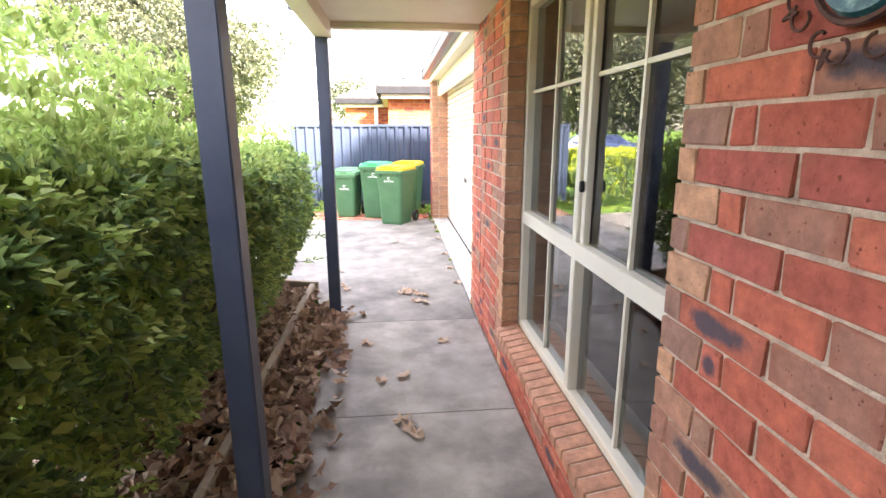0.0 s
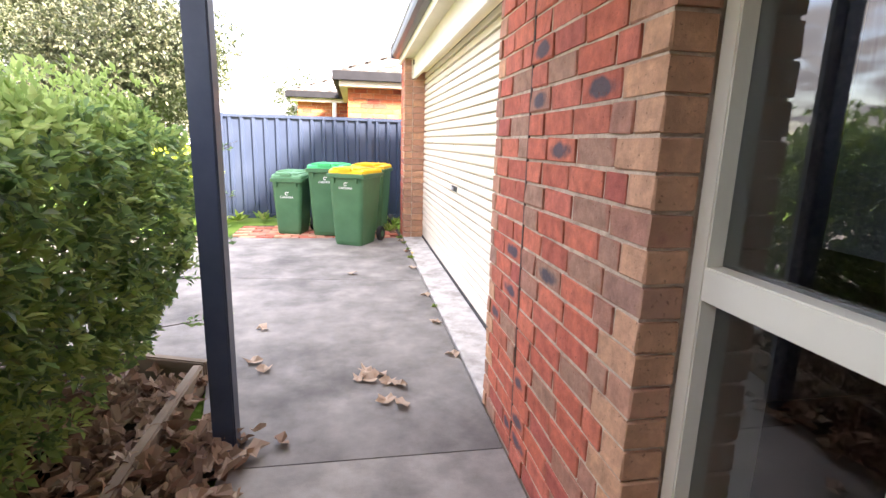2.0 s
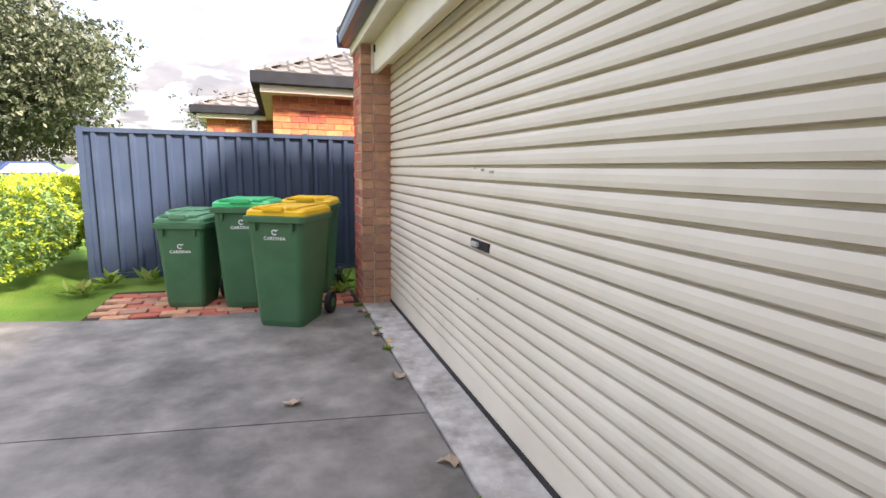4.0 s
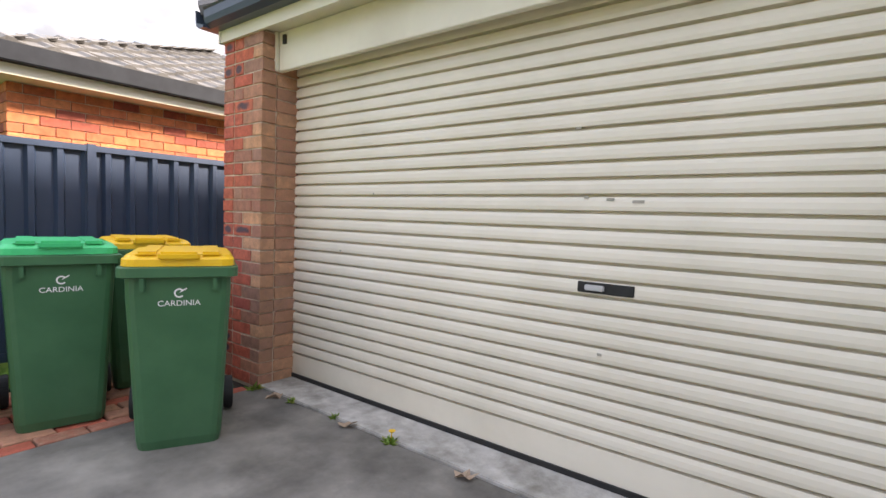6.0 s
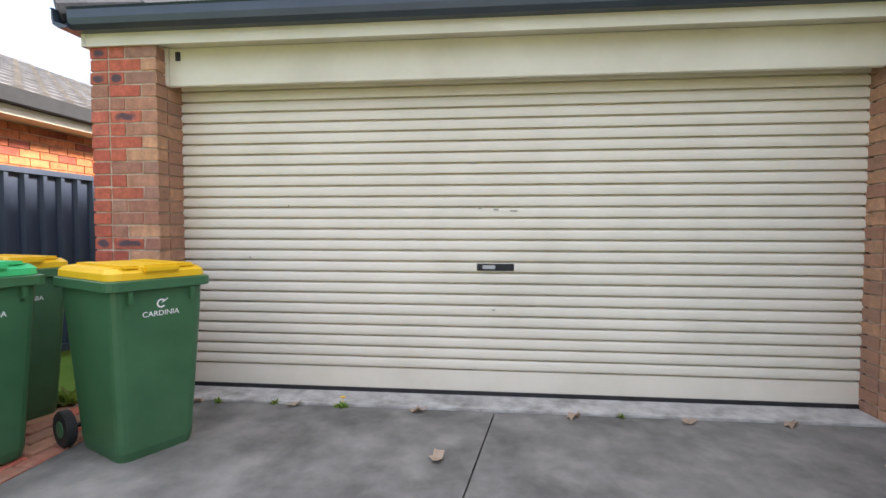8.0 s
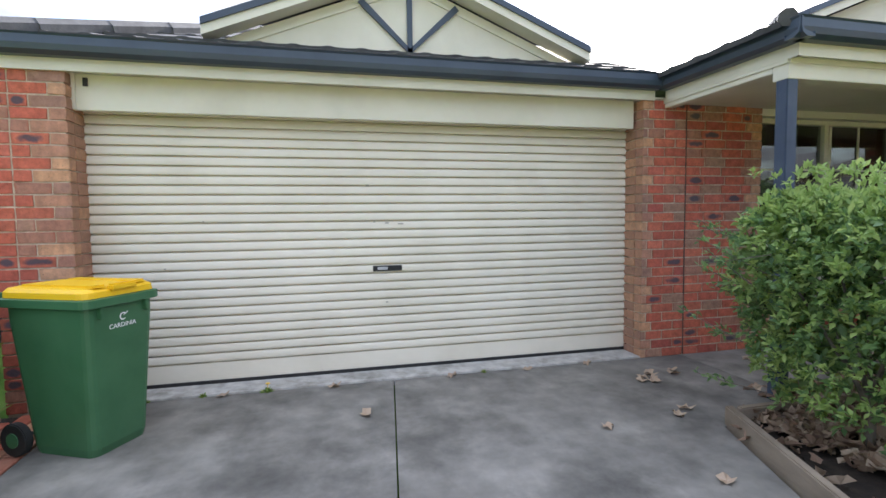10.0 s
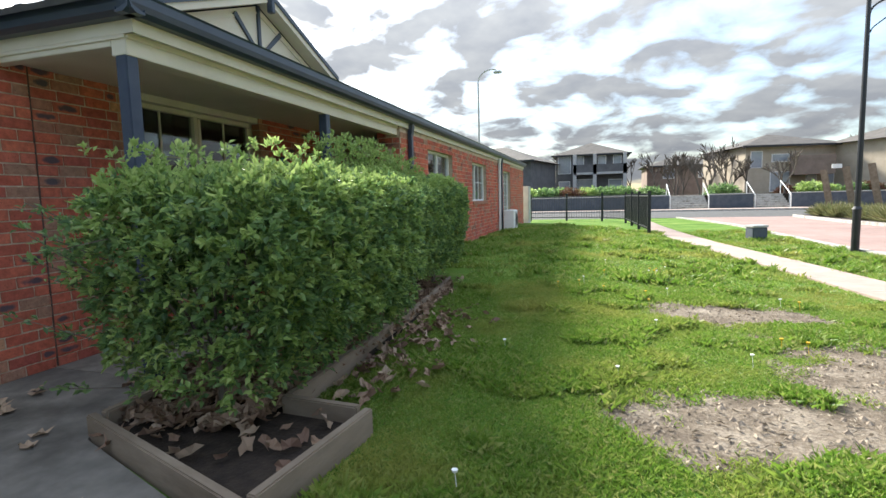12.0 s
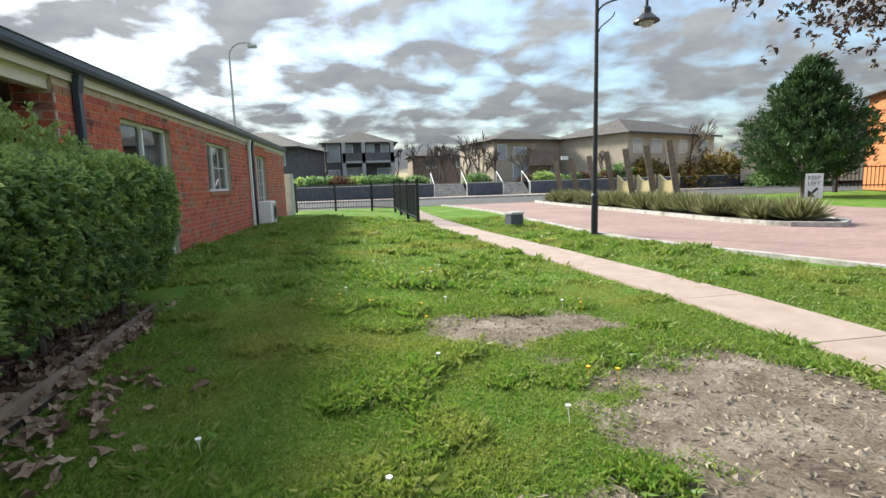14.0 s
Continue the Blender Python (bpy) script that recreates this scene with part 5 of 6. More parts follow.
conifer((-26.3, -21.8, -0.05), 6.6, 3.2, 8)

# ---- lawn grass ----
def path_x(y):
    """Middle of the footpath at y."""
    return float(np.interp(y, [-26, -17.6, -14.5, -12, -8, -6.25, -4, -2.5, 1.2], [-6.3, -6.5, -6.68, -6.93, -7.5, -7.72, -8.0, -8.06, -8.1]))


def kerb_x(y):
    return float(np.interp(y, [-26.4, -20, -15, -10.3, -7.9, -6, -4, 0], [-8.4, -9.4, -9.45, -9.55, -10.0, -10.6, -11.4, -12.8]))


def bed_or_hard(x, y):
    return (x > -1.4 or (x > -1.6 and y > -5.0) or (x > -2.45 and y > -5.4) or (y > -0.12 and x > -3.08) or y > 1.0 + max(0.0, -2.9 - x) * 0.1
            or abs(x - path_x(y)) < 0.42 or x < kerb_x(y))


def bare(x, y):
    return worn(x, y) > 0.5


def grass(name, label, n, xr, yr, hgt, seed, per=9, thin=0.02):
    r = np.random.default_rng(seed)
    base, hs = [], []
    while len(base) < n:
        x, y = r.uniform(*xr), r.uniform(*yr)
        if bed_or_hard(x, y):
            continue
        if r.random() < 1.06 * worn(x, y) - 0.03:
            continue
        g = 0.65 + 0.9 * noise.noise((x * 0.8, y * 0.8, 9.1)) + (0.8 if noise.noise((x * 2.2, y * 2.2, 1.7)) > 0.28 else 0.0)
        base.append((x, y, lawn_height(x, y) - 0.01))
        hs.append(max(0.55, g))
    p = np.repeat(np.array(base), per, 0)
    m = len(p)
    p[:, :2] += r.normal(size=(m, 2)) * 0.035
    ax = np.stack([r.normal(size=m) * 0.45, r.normal(size=m) * 0.45, np.ones(m)], 1)
    ax /= np.linalg.norm(ax, axis=1, keepdims=True)
    h = np.repeat(np.array(hs), per) * hgt * r.uniform(0.5, 1.2, m)
    side = np.stack([-ax[:, 1] + 0.01, ax[:, 0] + r.normal(size=m) * 0.8, np.zeros(m)], 1)
    side /= np.linalg.norm(side, axis=1, keepdims=True)
    w = thin * 0.5
    lean = np.stack([r.normal(size=m), r.normal(size=m), np.zeros(m)], 1) * h[:, None] * 0.35
    v = np.stack([p - side * w, p + side * w, p + ax * h[:, None] * 0.6 + side * w * 0.7, p + ax * h[:, None] + lean], 1).reshape(-1, 3)
    k = np.arange(m)[:, None] * 4
    f = np.concatenate([k + [[0, 1, 2]], k + [[0, 2, 3]]], 0)
    return tagged(new(name, np_mesh(name, v, f, M_GRASS)), label, "grass", kind="stuff")


grass("lawn_grass", "ragged green lawn grass in tufts", 34000, (-12.0, -1.6), (-5.0, 1.6), 0.055, 21, 10, 0.0055)
grass("lawn_grass", "short thick lawn grass near the drive", 30000, (-7.4, -2.5), (-4.2, 1.0), 0.05, 23, 8, 0.005)
grass("lawn_grass", "mown green lawn grass beside the wing", 17000, (-10.5, -1.4), (-16.0, -5.0), 0.085, 22, 9, 0.011)

# ---- fallen leaves ----
def dry_leaf_mesh(seed, s):
    r = random.Random(seed)
    bm = bmesh.new()
    c = bm.verts.new((0, 0, 0.008 * s / 0.1))
    ring = []
    for i in range(10):
        a = 2 * math.pi * i / 10
        q = s * (0.5 if i % 2 == 0 else 0.32) * r.uniform(0.8, 1.15)
        ring.append(bm.verts.new((q * math.cos(a) * 1.2, q * math.sin(a) * 0.8, r.uniform(0.0, 0.35) * s)))
    for i in range(10):
        bm.faces.new((c, ring[i], ring[(i + 1) % 10]))
    me = bpy.data.meshes.new("fallen_leaf")
    bm.to_mesh(me)
    bm.free()
    me.materials.append(M_LEAF_DRY)
    return me


def leaf_litter(name, label, spots, seed):
    """Curled dry leaves too many to count, in one mesh."""
    r = random.Random(seed)
    vs, fs = [], []
    for x, y, z in spots:
        s = r.uniform(0.06, 0.125)
        R = Euler((r.uniform(-0.7, 0.7), r.uniform(-0.7, 0.7), r.uniform(0, 6.28))).to_matrix()
        k = len(vs)
        vs.append(Vector((x, y, z)) + R @ Vector((0, 0, 0.01)))
        for i in range(9):
            a = 2 * math.pi * i / 9
            q = s * (0.55 if i % 2 == 0 else 0.34) * r.uniform(0.75, 1.2)
            vs.append(Vector((x, y, z + 0.012)) + R @ Vector((q * math.cos(a) * 1.25, q * math.sin(a) * 0.75, s * r.uniform(0.0, 0.4))))
        for i in range(9):
            fs.append((k, k + 1 + i, k + 1 + (i + 1) % 9))
    return tagged(new(name, raw_mesh(name, vs, fs, M_LEAF_DRY)), label, "leaf litter", kind="stuff")


lr = random.Random(31)
spots = []
while len(spots) < 4200:
    x, y = lr.uniform(-2.45, -1.02), lr.uniform(-5.0, 0.3)
    if x > -1.26 and lr.random() > math.exp(-(x + 1.26) / 0.07):
        continue
    if x > -1.5 and y > -0.15:
        continue
    spots.append((x, y, (0.03 if x < -1.24 else 0.0) + lr.uniform(0.0, 0.045)))
for _ in range(40):
    spots.append((lr.uniform(-2.9, -1.65), lr.uniform(-0.1, 0.55), 0.03 + lr.uniform(0, 0.02)))
leaf_litter("leaf_litter", "brown fallen leaves heaped along the garden bed", spots, 32)
spots = [(lr.gauss(-2.75, 0.2), lr.uniform(-3.6, -0.4), lawn_height(-2.7, -2) + lr.uniform(0.01, 0.04)) for _ in range(170)]
leaf_litter("leaf_litter", "scattered dry leaves on the lawn beside the hedge", spots, 33)
LEAVES = [dry_leaf_mesh(i, 0.11) for i in range(4)]
for x, y in ((-0.66, -2.05), (-0.62, -2.12), (-0.70, -1.98), (-0.60, 0.30), (-0.50, 0.26), (-0.55, 0.36), (-0.43, 0.22), (-0.66, 0.33), (-0.68, -1.45), (-0.82, -1.5), (-0.95, -0.9), (-0.72, 2.7),
             (-0.35, -0.9), (-1.3, 0.62), (-1.22, 0.5), (-2.1, 0.98), (-0.62, 0.42), (-1.35, 1.2), (-0.05, 4.45), (-0.04, 3.75), (-0.06, 2.9), (-0.05, 1.9), (-0.07, 1.2), (-0.44, 0.0), (-0.52, 0.05), (-0.05, 0.6)):
    ob = new("fallen_leaf", LEAVES[int(abs(x * 100)) % 4])
    ob.matrix_basis = pose(x, y, 0.002, 0, 0, (x * 977) % 360)
    tagged(ob, "curled dry brown leaf on the concrete", "fallen leaf", "fallen leaves")


# ---- weeds ----
def weed(at, s, seed, flower=False):
    r = np.random.default_rng(seed)
    t = thing("weed", "small leafy green weed in a crack" + (" with a yellow flower" if flower else ""), "weed", at, group="weeds")
    n = 26
    a, el = r.uniform(0, 6.28, n), r.uniform(0.15, 1.2, n)
    ax = np.stack([np.cos(a) * np.cos(el), np.sin(a) * np.cos(el), np.sin(el)], 1)
    v, f = leaf_cloud(np.zeros((n, 3)) + r.normal(size=(n, 3)) * 0.15 * s * [1, 1, 0], ax, r.uniform(0.5, 1.1, n) * s, r.uniform(0.2, 0.4, n) * s)
    ob = new("leaves", np_mesh("leaves", v, f, M_GRASS))
    ob.parent = t
    if flower:
        bm = bmesh.new()
        tube(bm, (0, 0, 0), (0.01, 0, s * 1.1), 0.003, n=4)
        tube(bm, (0.01, 0, s * 1.1), (0.01, 0, s * 1.2), 0.016, 0.02, 8)
        part("flower", bm, M_LID_Y, t, "yellow flower head")
    return t


for i, (x, y, s, fl) in enumerate(((-0.02, 3.42, 0.06, True), (-0.01, 3.9, 0.05, False), (-0.02, 4.3, 0.05, False), (-0.05, 4.68, 0.07, False), (-0.15, 5.32, 0.17, False), (-0.3, 5.9, 0.2, False), (-0.08, 5.75, 0.2, False),
                                   (-0.55, 6.3, 0.18, False), (-2.2, 6.4, 0.2, False), (-2.6, 6.3, 0.22, False), (-2.75, 5.9, 0.2, False), (-0.02, 1.6, 0.04, False), (-1.6, 6.45, 0.18, False))):
    weed((x, y, -0.005), s, 700 + i, fl)
fr = random.Random(61)
for i in range(26):
    x, y = fr.uniform(-6.5, -3.2), fr.uniform(-6.5, 0.4)
    if bed_or_hard(x, y):
        continue
    bm = bmesh.new()
    tube(bm, (0, 0, 0), (0.01, 0, 0.1), 0.002, n=4)
    tube(bm, (0.01, 0, 0.1), (0.01, 0, 0.112), 0.012, 0.016, 7)
    ob = part("dandelion", bm, M_LID_Y if i % 2 else M_WHITE)
    ob.location = (x, y, lawn_height(x, y))
    tagged(ob, "tiny yellow flower in the lawn" if i % 2 else "tiny white flower in the lawn", "flower", "lawn flowers")

M_CLOD = surface("dry_earth", [(0.3, (0.16, 0.125, 0.095)), (0.7, (0.36, 0.3, 0.23))], 9.0, 0.95, bump=0.5)
M_STRAW = leaf_mat("straw", [(0.16, 0.125, 0.09), (0.28, 0.23, 0.17), (0.42, 0.36, 0.27)], 0.8, 0.1)
sr = np.random.default_rng(81)
sp = np.stack([sr.uniform(-8.0, -4.2, 6000), sr.uniform(-4.4, 1.2, 6000)], 1)
sp = np.array([p for p in sp if bare(*p) and not bed_or_hard(*p)])
sp = np.concatenate([sp, np.array([[lawn_height(*p) + 0.012] for p in sp])], 1)
sv, sf = leaf_cloud(sp, sr.normal(size=sp.shape) * [1, 1, 0.25], sr.uniform(0.015, 0.07, len(sp)), sr.uniform(0.004, 0.02, len(sp)))
tagged(new("straw_litter", np_mesh("straw_litter", sv, sf, M_STRAW)), "dry straw and crumbs scattered over bare earth", "litter", kind="stuff")
cr = np.random.default_rng(82)
cl = [p for p in zip(cr.uniform(-8.0, -4.2, 2600), cr.uniform(-4.4, 1.2, 2600)) if bare(*p) and not bed_or_hard(*p)]
cv, cf = [], []
for x, y in cl:
    k, s0 = len(cv), 0.006 + 0.026 * cr.random() ** 2.5
    z = lawn_height(x, y)
    for i in range(5):
        a = 6.283 * i / 5 + cr.random()
        cv.append((x + s0 * math.cos(a), y + s0 * math.sin(a), z - 0.003))
    cv.append((x, y, z + s0 * 0.7))
    cf += [(k + i, k + (i + 1) % 5, k + 5) for i in range(5)]
tagged(new("earth_clods", raw_mesh("earth_clods", cv, cf, M_CLOD)), "small crumbled earth clods on the bare patch", "earth", kind="stuff")

# ---- loose sprays reaching out of the hedge's end ----
spray = thing("hedge_spray", "thin leafy sprays straggling out over the drive", "hedge", (0, 0, 0))
qr = np.random.default_rng(91)
lp, lo = [], []
for i in range(16):
    a = Vector((qr.uniform(-1.9, -1.6), qr.uniform(0.1, 0.5), qr.uniform(0.25, 1.2)))
    d = Vector((qr.uniform(0.1, 0.45), qr.uniform(0.05, 0.35), qr.uniform(-0.15, 0.25)))
    bm = bmesh.new()
    tube(bm, a, a + d, 0.004, 0.002, 4)
    part("twig", bm, M_BARK, spray)
    for k in range(9):
        lp.append((a + d * qr.uniform(0.25, 1.0))[:])
        lo.append((d.normalized() + Vector((0, 0, 0.3)))[:])
foliage("leaves", spray, np.array(lp), np.array(lo), M_LEAF, 3, 0.045, 0.02, 0.7)
# ---- street, island and far side ----
def strip(name, mat, left, right, z0, z1, label, category, joints=0.0):
    """A flat slab between two edge lines of equal count; cut into bays."""
    t = thing(name, label, category, kind="structure")
    for (a, b), (c, d) in zip(zip(left, left[1:]), zip(right, right[1:])):
        bm = bmesh.new()
        g = joints
        a, b, c, d = (Vector(p) for p in (a, b, c, d))
        a2, b2, c2, d2 = a.lerp(b, g), b.lerp(a, g), c.lerp(d, g), d.lerp(c, g)
        prism(bm, [a2[:], c2[:], d2[:], b2[:]], "z", z0, z1)
        part("bay", bm, mat, t)
    return t


def along(points, step):
    """Points at about every step metres along a smooth line through the given ones."""
    out = []
    for i in range(len(points) - 1):
        p0, p1, p2, p3 = (Vector(points[max(0, min(len(points) - 1, i + k))]) for k in (-1, 0, 1, 2))
        n = max(1, round((p2 - p1).length / step))
        for k in range(n):
            t = k / n
            out.append(0.5 * (2 * p1 + (p2 - p0) * t + (2 * p0 - 5 * p1 + 4 * p2 - p3) * t * t + (3 * p1 - p0 - 3 * p2 + p3) * t ** 3))
    return out + [Vector(points[-1])]


def offset(line, d):
    res = []
    for i, p in enumerate(line):
        t = (line[min(i + 1, len(line) - 1)] - line[max(i - 1, 0)]).normalized()
        res.append(p + Vector((-t.y, t.x)) * d)
    return res


mid = along([(-6.3, -26.0), (-6.5, -17.6), (-6.93, -12.0), (-7.5, -8.0), (-7.72, -6.25), (-8.0, -4.0), (-8.06, -2.5), (-8.1, 1.2)], 1.5)
strip("footpath", M_PATH, [p[:] for p in offset(mid, 0.40)], [p[:] for p in offset(mid, -0.40)], -0.12, -0.004, "pinkish concrete footpath curving past the lawn", "footpath", 0.004)

M_PAVER = bpy.data.materials.new("pink_brick_paving")
M_PAVER.use_nodes = True
pn, pl = M_PAVER.node_tree.nodes, M_PAVER.node_tree.links
p_geo, p_br, p_no = pn.new("ShaderNodeNewGeometry"), pn.new("ShaderNodeTexBrick"), pn.new("ShaderNodeTexNoise")
p_br.inputs["Scale"].default_value, p_br.inputs["Brick Width"].default_value, p_br.inputs["Row Height"].default_value = 1.0, 0.23, 0.115
p_br.inputs["Mortar Size"].default_value = 0.006
p_br.inputs["Color1"].default_value, p_br.inputs["Color2"].default_value, p_br.inputs["Mortar"].default_value = (0.33, 0.22, 0.19, 1), (0.27, 0.175, 0.15, 1), (0.22, 0.165, 0.14, 1)
p_no.inputs["Scale"].default_value, p_no.inputs["Detail"].default_value = 0.6, 6.0
p_r = ramp_of(pn, [(0.3, (0.85, 0.85, 0.85)), (0.7, (1.15, 1.15, 1.15))])
p_mx = pn.new("ShaderNodeMix")
p_mx.data_type, p_mx.blend_type = "RGBA", "MULTIPLY"
p_mx.inputs["Factor"].default_value = 1.0
for a, b in ((p_geo.outputs["Position"], p_br.inputs["Vector"]), (p_geo.outputs["Position"], p_no.inputs["Vector"]), (p_no.outputs["Fac"], p_r.inputs["Fac"]),
             (p_br.outputs["Color"], p_mx.inputs["A"]), (p_r.outputs["Color"], p_mx.inputs["B"]), (p_mx.outputs["Result"], pn["Principled BSDF"].inputs["Base Color"])):
    pl.new(a, b)
pn["Principled BSDF"].inputs["Roughness"].default_value = 0.9
road = thing("paved_road", "pink brick-paved entrance road", "road", kind="structure")
bm = bmesh.new()
prism(bm, [(-8.6, -26.5), (-9.6, -20.0), (-9.65, -15.0), (-9.75, -10.3), (-10.2, -7.9), (-10.85, -6.0), (-11.6, -4.0), (-13.0, 0.0), (-14.0, 12.0), (-23.0, 12.0), (-22.0, -3.0), (-21.5, -12.0), (-21.0, -26.5)], "z", -0.14, -0.028)
part("paving", bm, M_PAVER, road)
st = thing("street", "grey asphalt cross street", "road", kind="structure")
bm = bmesh.new()
prism(bm, [(60, -26.5), (60, -36.0), (-90, -36.0), (-90, -26.5)], "z", -0.14, -0.03)
part("carriageway", bm, M_ROAD, st)
kerb = thing("kerb", "pale concrete kerb along the streets", "kerb", kind="structure")
edge = along([(-8.5, -26.4), (-9.55, -20.0), (-9.6, -15.0), (-9.7, -10.3), (-10.15, -7.9), (-10.8, -6.0), (-11.55, -4.0), (-12.95, 0.0), (-13.9, 12.0)], 1.2)
inner = offset(edge, -0.14)
for i in range(len(edge) - 1):
    bm = bmesh.new()
    prism(bm, [edge[i][:], edge[i + 1].lerp(edge[i], 0.006)[:], inner[i + 1].lerp(inner[i], 0.006)[:], inner[i][:]], "z", -0.12, 0.02)
    part("kerb_stone", bm, M_KERB, kerb)
boxed("kerb_stone", M_KERB, kerb, -90, 60, -36.2, -36.0, -0.1, 0.08)
solid("verge_path", M_PATH, "pale concrete path in front of the far retaining walls", "footpath", -90, 60, -40.0, -37.5, -0.1, 0.04, kind="structure")

isl = [(-13.6, -26.2), (-13.5, -20.8), (-13.75, -17.0), (-13.95, -11.4), (-14.35, -9.8), (-15.2, -9.2), (-15.9, -9.7), (-17.2, -13.5), (-18.6, -18.5), (-18.8, -26.2)]
island = thing("traffic_island", "kerbed planted traffic island", "traffic island", kind="structure")
ring = along(isl + [isl[0]], 1.0)
for i in range(len(ring) - 1):
    a, b = ring[i], ring[i + 1]
    c = Vector((-16.0, -18.0))
    bm = bmesh.new()
    prism(bm, [a[:], b.lerp(a, 0.01)[:], b.lerp(c, 0.16 / (b - c).length)[:], a.lerp(c, 0.16 / (a - c).length)[:]], "z", -0.12, 0.09)
    part("kerb_stone", bm, M_KERB, island)
bm = bmesh.new()
prism(bm, [p.lerp(Vector((-16.0, -18.0)), 0.02)[:] for p in ring[:-1]], "z", -0.1, 0.06)
part("soil", bm, M_SOIL, island)
tr = random.Random(41)
for i in range(26):
    s = i / 25
    x, y = -14.25 - 0.35 * s - tr.uniform(0, 1.1) * (1 if i % 3 else 0.2), -25.0 + 14.6 * s
    tussock((x, y, 0.05), tr.uniform(0.7, 1.0), 100 + i)
for i in range(9):
    tussock((-15.3 - tr.uniform(0, 2.2), -24 + 1.5 * i, 0.05), tr.uniform(0.5, 0.75), 140 + i)

# leaning timber posts with pale curved walls between
LEAN = [(-15.0, -25.6, 2.2), (-15.5, -24.6, 2.3), (-16.0, -23.5, 2.35), (-16.4, -22.4, 2.5), (-16.8, -21.3, 2.55), (-17.15, -20.1, 2.6), (-17.5, -18.9, 2.75)]
for i, (x, y, h) in enumerate(LEAN):
    ob = boxed("leaning_post", M_TIMBER, None, -0.13, 0.13, -0.10, 0.10, 0.0, h, bevel=0.015)
    ob.matrix_basis = pose(x, y, 0.02, 0, 10, -27)
    tagged(ob, "leaning weathered timber entrance post", "post", "leaning posts")
M_PALE = surface("pale_yellow_render", [(0.3, (0.5, 0.42, 0.22)), (0.7, (0.6, 0.5, 0.28))], 2.0, 0.85, bump=0.08)
for i in range(3, 6):
    (xa, ya, _), (xb, yb, _) = LEAN[i], LEAN[i + 1]
    bm = bmesh.new()
    n = 8
    top = [1.32 - 0.3 * math.sin(math.pi * k / n) for k in range(n + 1)]
    for k in range(n):
        p, q = Vector((xa, ya)).lerp(Vector((xb, yb)), 0.1 + 0.8 * k / n), Vector((xa, ya)).lerp(Vector((xb, yb)), 0.1 + 0.8 * (k + 1) / n)
        vv = [bm.verts.new((pt.x + ox, pt.y, z)) for ox in (0, -0.12) for pt, z in ((p, 0.0), (q, 0.0), (q, top[k + 1]), (p, top[k]))]
        for f in ((0, 1, 2, 3), (7, 6, 5, 4), (3, 2, 6, 7), (0, 3, 7, 4), (1, 5, 6, 2)):
            bm.faces.new([vv[j] for j in f])
    tagged(part("entrance_wall", bm, M_PALE), "pale yellow rendered wall with a dipped top", "wall", "entrance walls")
ob = solid("name_board", M_WHITE, "small white board on a leaning post", "sign", -15.35, -14.95, -25.7, -25.66, 2.25, 2.45)

# keep left sign
ks = thing("keep_left_sign", "white KEEP traffic sign with a black arrow on a post", "traffic sign", (-15.7, -10.6, 0.05), 0)
bm = bmesh.new()
tube(bm, (0, 0, 0), (0, 0, 1.2), 0.03, n=8)
part("pole", bm, M_GREY, ks)
plate = boxed("plate", M_WHITE, ks, -0.24, 0.24, 0.03, 0.045, 0.62, 1.36, "white plate", 0.004)
for word, zz in (("KEEP", 1.18), ("LEFT", 1.01)):
    t = new("lettering", text_mesh(word, 0.16, M_BLACK, "lettering"))
    t.parent, t.matrix_basis = ks, pose(0, 0.047, zz, 90, 0, 180)
bm = bmesh.new()
for pts in ([(-0.13, 0.90), (-0.08, 0.95), (0.10, 0.77), (0.05, 0.72)], [(0.15, 0.66), (0.15, 0.88), (-0.06, 0.66)]):
    bm.faces.new([bm.verts.new((p[0], 0.0485, p[1])) for p in pts])
part("arrow", bm, M_BLACK, ks, "black arrow")
ks.matrix_basis = pose(-15.7, -10.6, 0.05, 0, 0, -45) @ Matrix.Diagonal((0.78, 0.78, 0.85, 1))

# ---- street lamps ----
lamp = thing("street_lamp", "black steel street lamp with a scrolled arm and bell shade", "street lamp", (-9.52, -10.06, -0.04), 180)
bm = bmesh.new()
tube(bm, (0, 0, 0), (0, 0, 0.9), 0.075, 0.075, 14)
tube(bm, (0, 0, 0.9), (0, 0, 0.96), 0.09, 0.06, 14)
tube(bm, (0, 0, 0.96), (0, 0, 5.35), 0.055, 0.04, 12)
part("pole", bm, M_BLACKSTEEL, lamp)
bm = bmesh.new()
arc = [Vector((0.02 + 1.18 * (1 - math.cos(a)) / 1.0 * 0.98, 0, 4.78 + 0.42 * math.sin(a) ** 0.8)) for a in (math.pi * 0.5 * i / 10 for i in range(11))]
for p, q in zip(arc, arc[1:]):
    tube(bm, p, q, 0.02, 0.02, 6)
part("arm", bm, M_BLACKSTEEL, lamp)
bm = bmesh.new()
for i in range(10):
    a0, a1 = math.pi * i / 10, math.pi * (i + 1) / 10
    tube(bm, (0.05 + 0.18 * (1 - math.cos(a0)), 0, 4.45 + 0.42 * i / 10), (0.05 + 0.18 * (1 - math.cos(a1)), 0, 4.45 + 0.42 * (i + 1) / 10), 0.014, n=5)
part("scroll", bm, M_BLACKSTEEL, lamp)
head = new("head")
head.parent = lamp
bm = bmesh.new()
prof = [(0.03, 5.2), (0.035, 5.02), (0.09, 4.96), (0.10, 4.86), (0.16, 4.80), (0.27, 4.70), (0.28, 4.67)]
for (r0, z0), (r1, z1) in zip(prof, prof[1:]):
    tube(bm, (1.16, 0, z0), (1.16, 0, z1), r0, r1, 18)
part("shade", bm, M_BLACKSTEEL, head)
bm = bmesh.new()
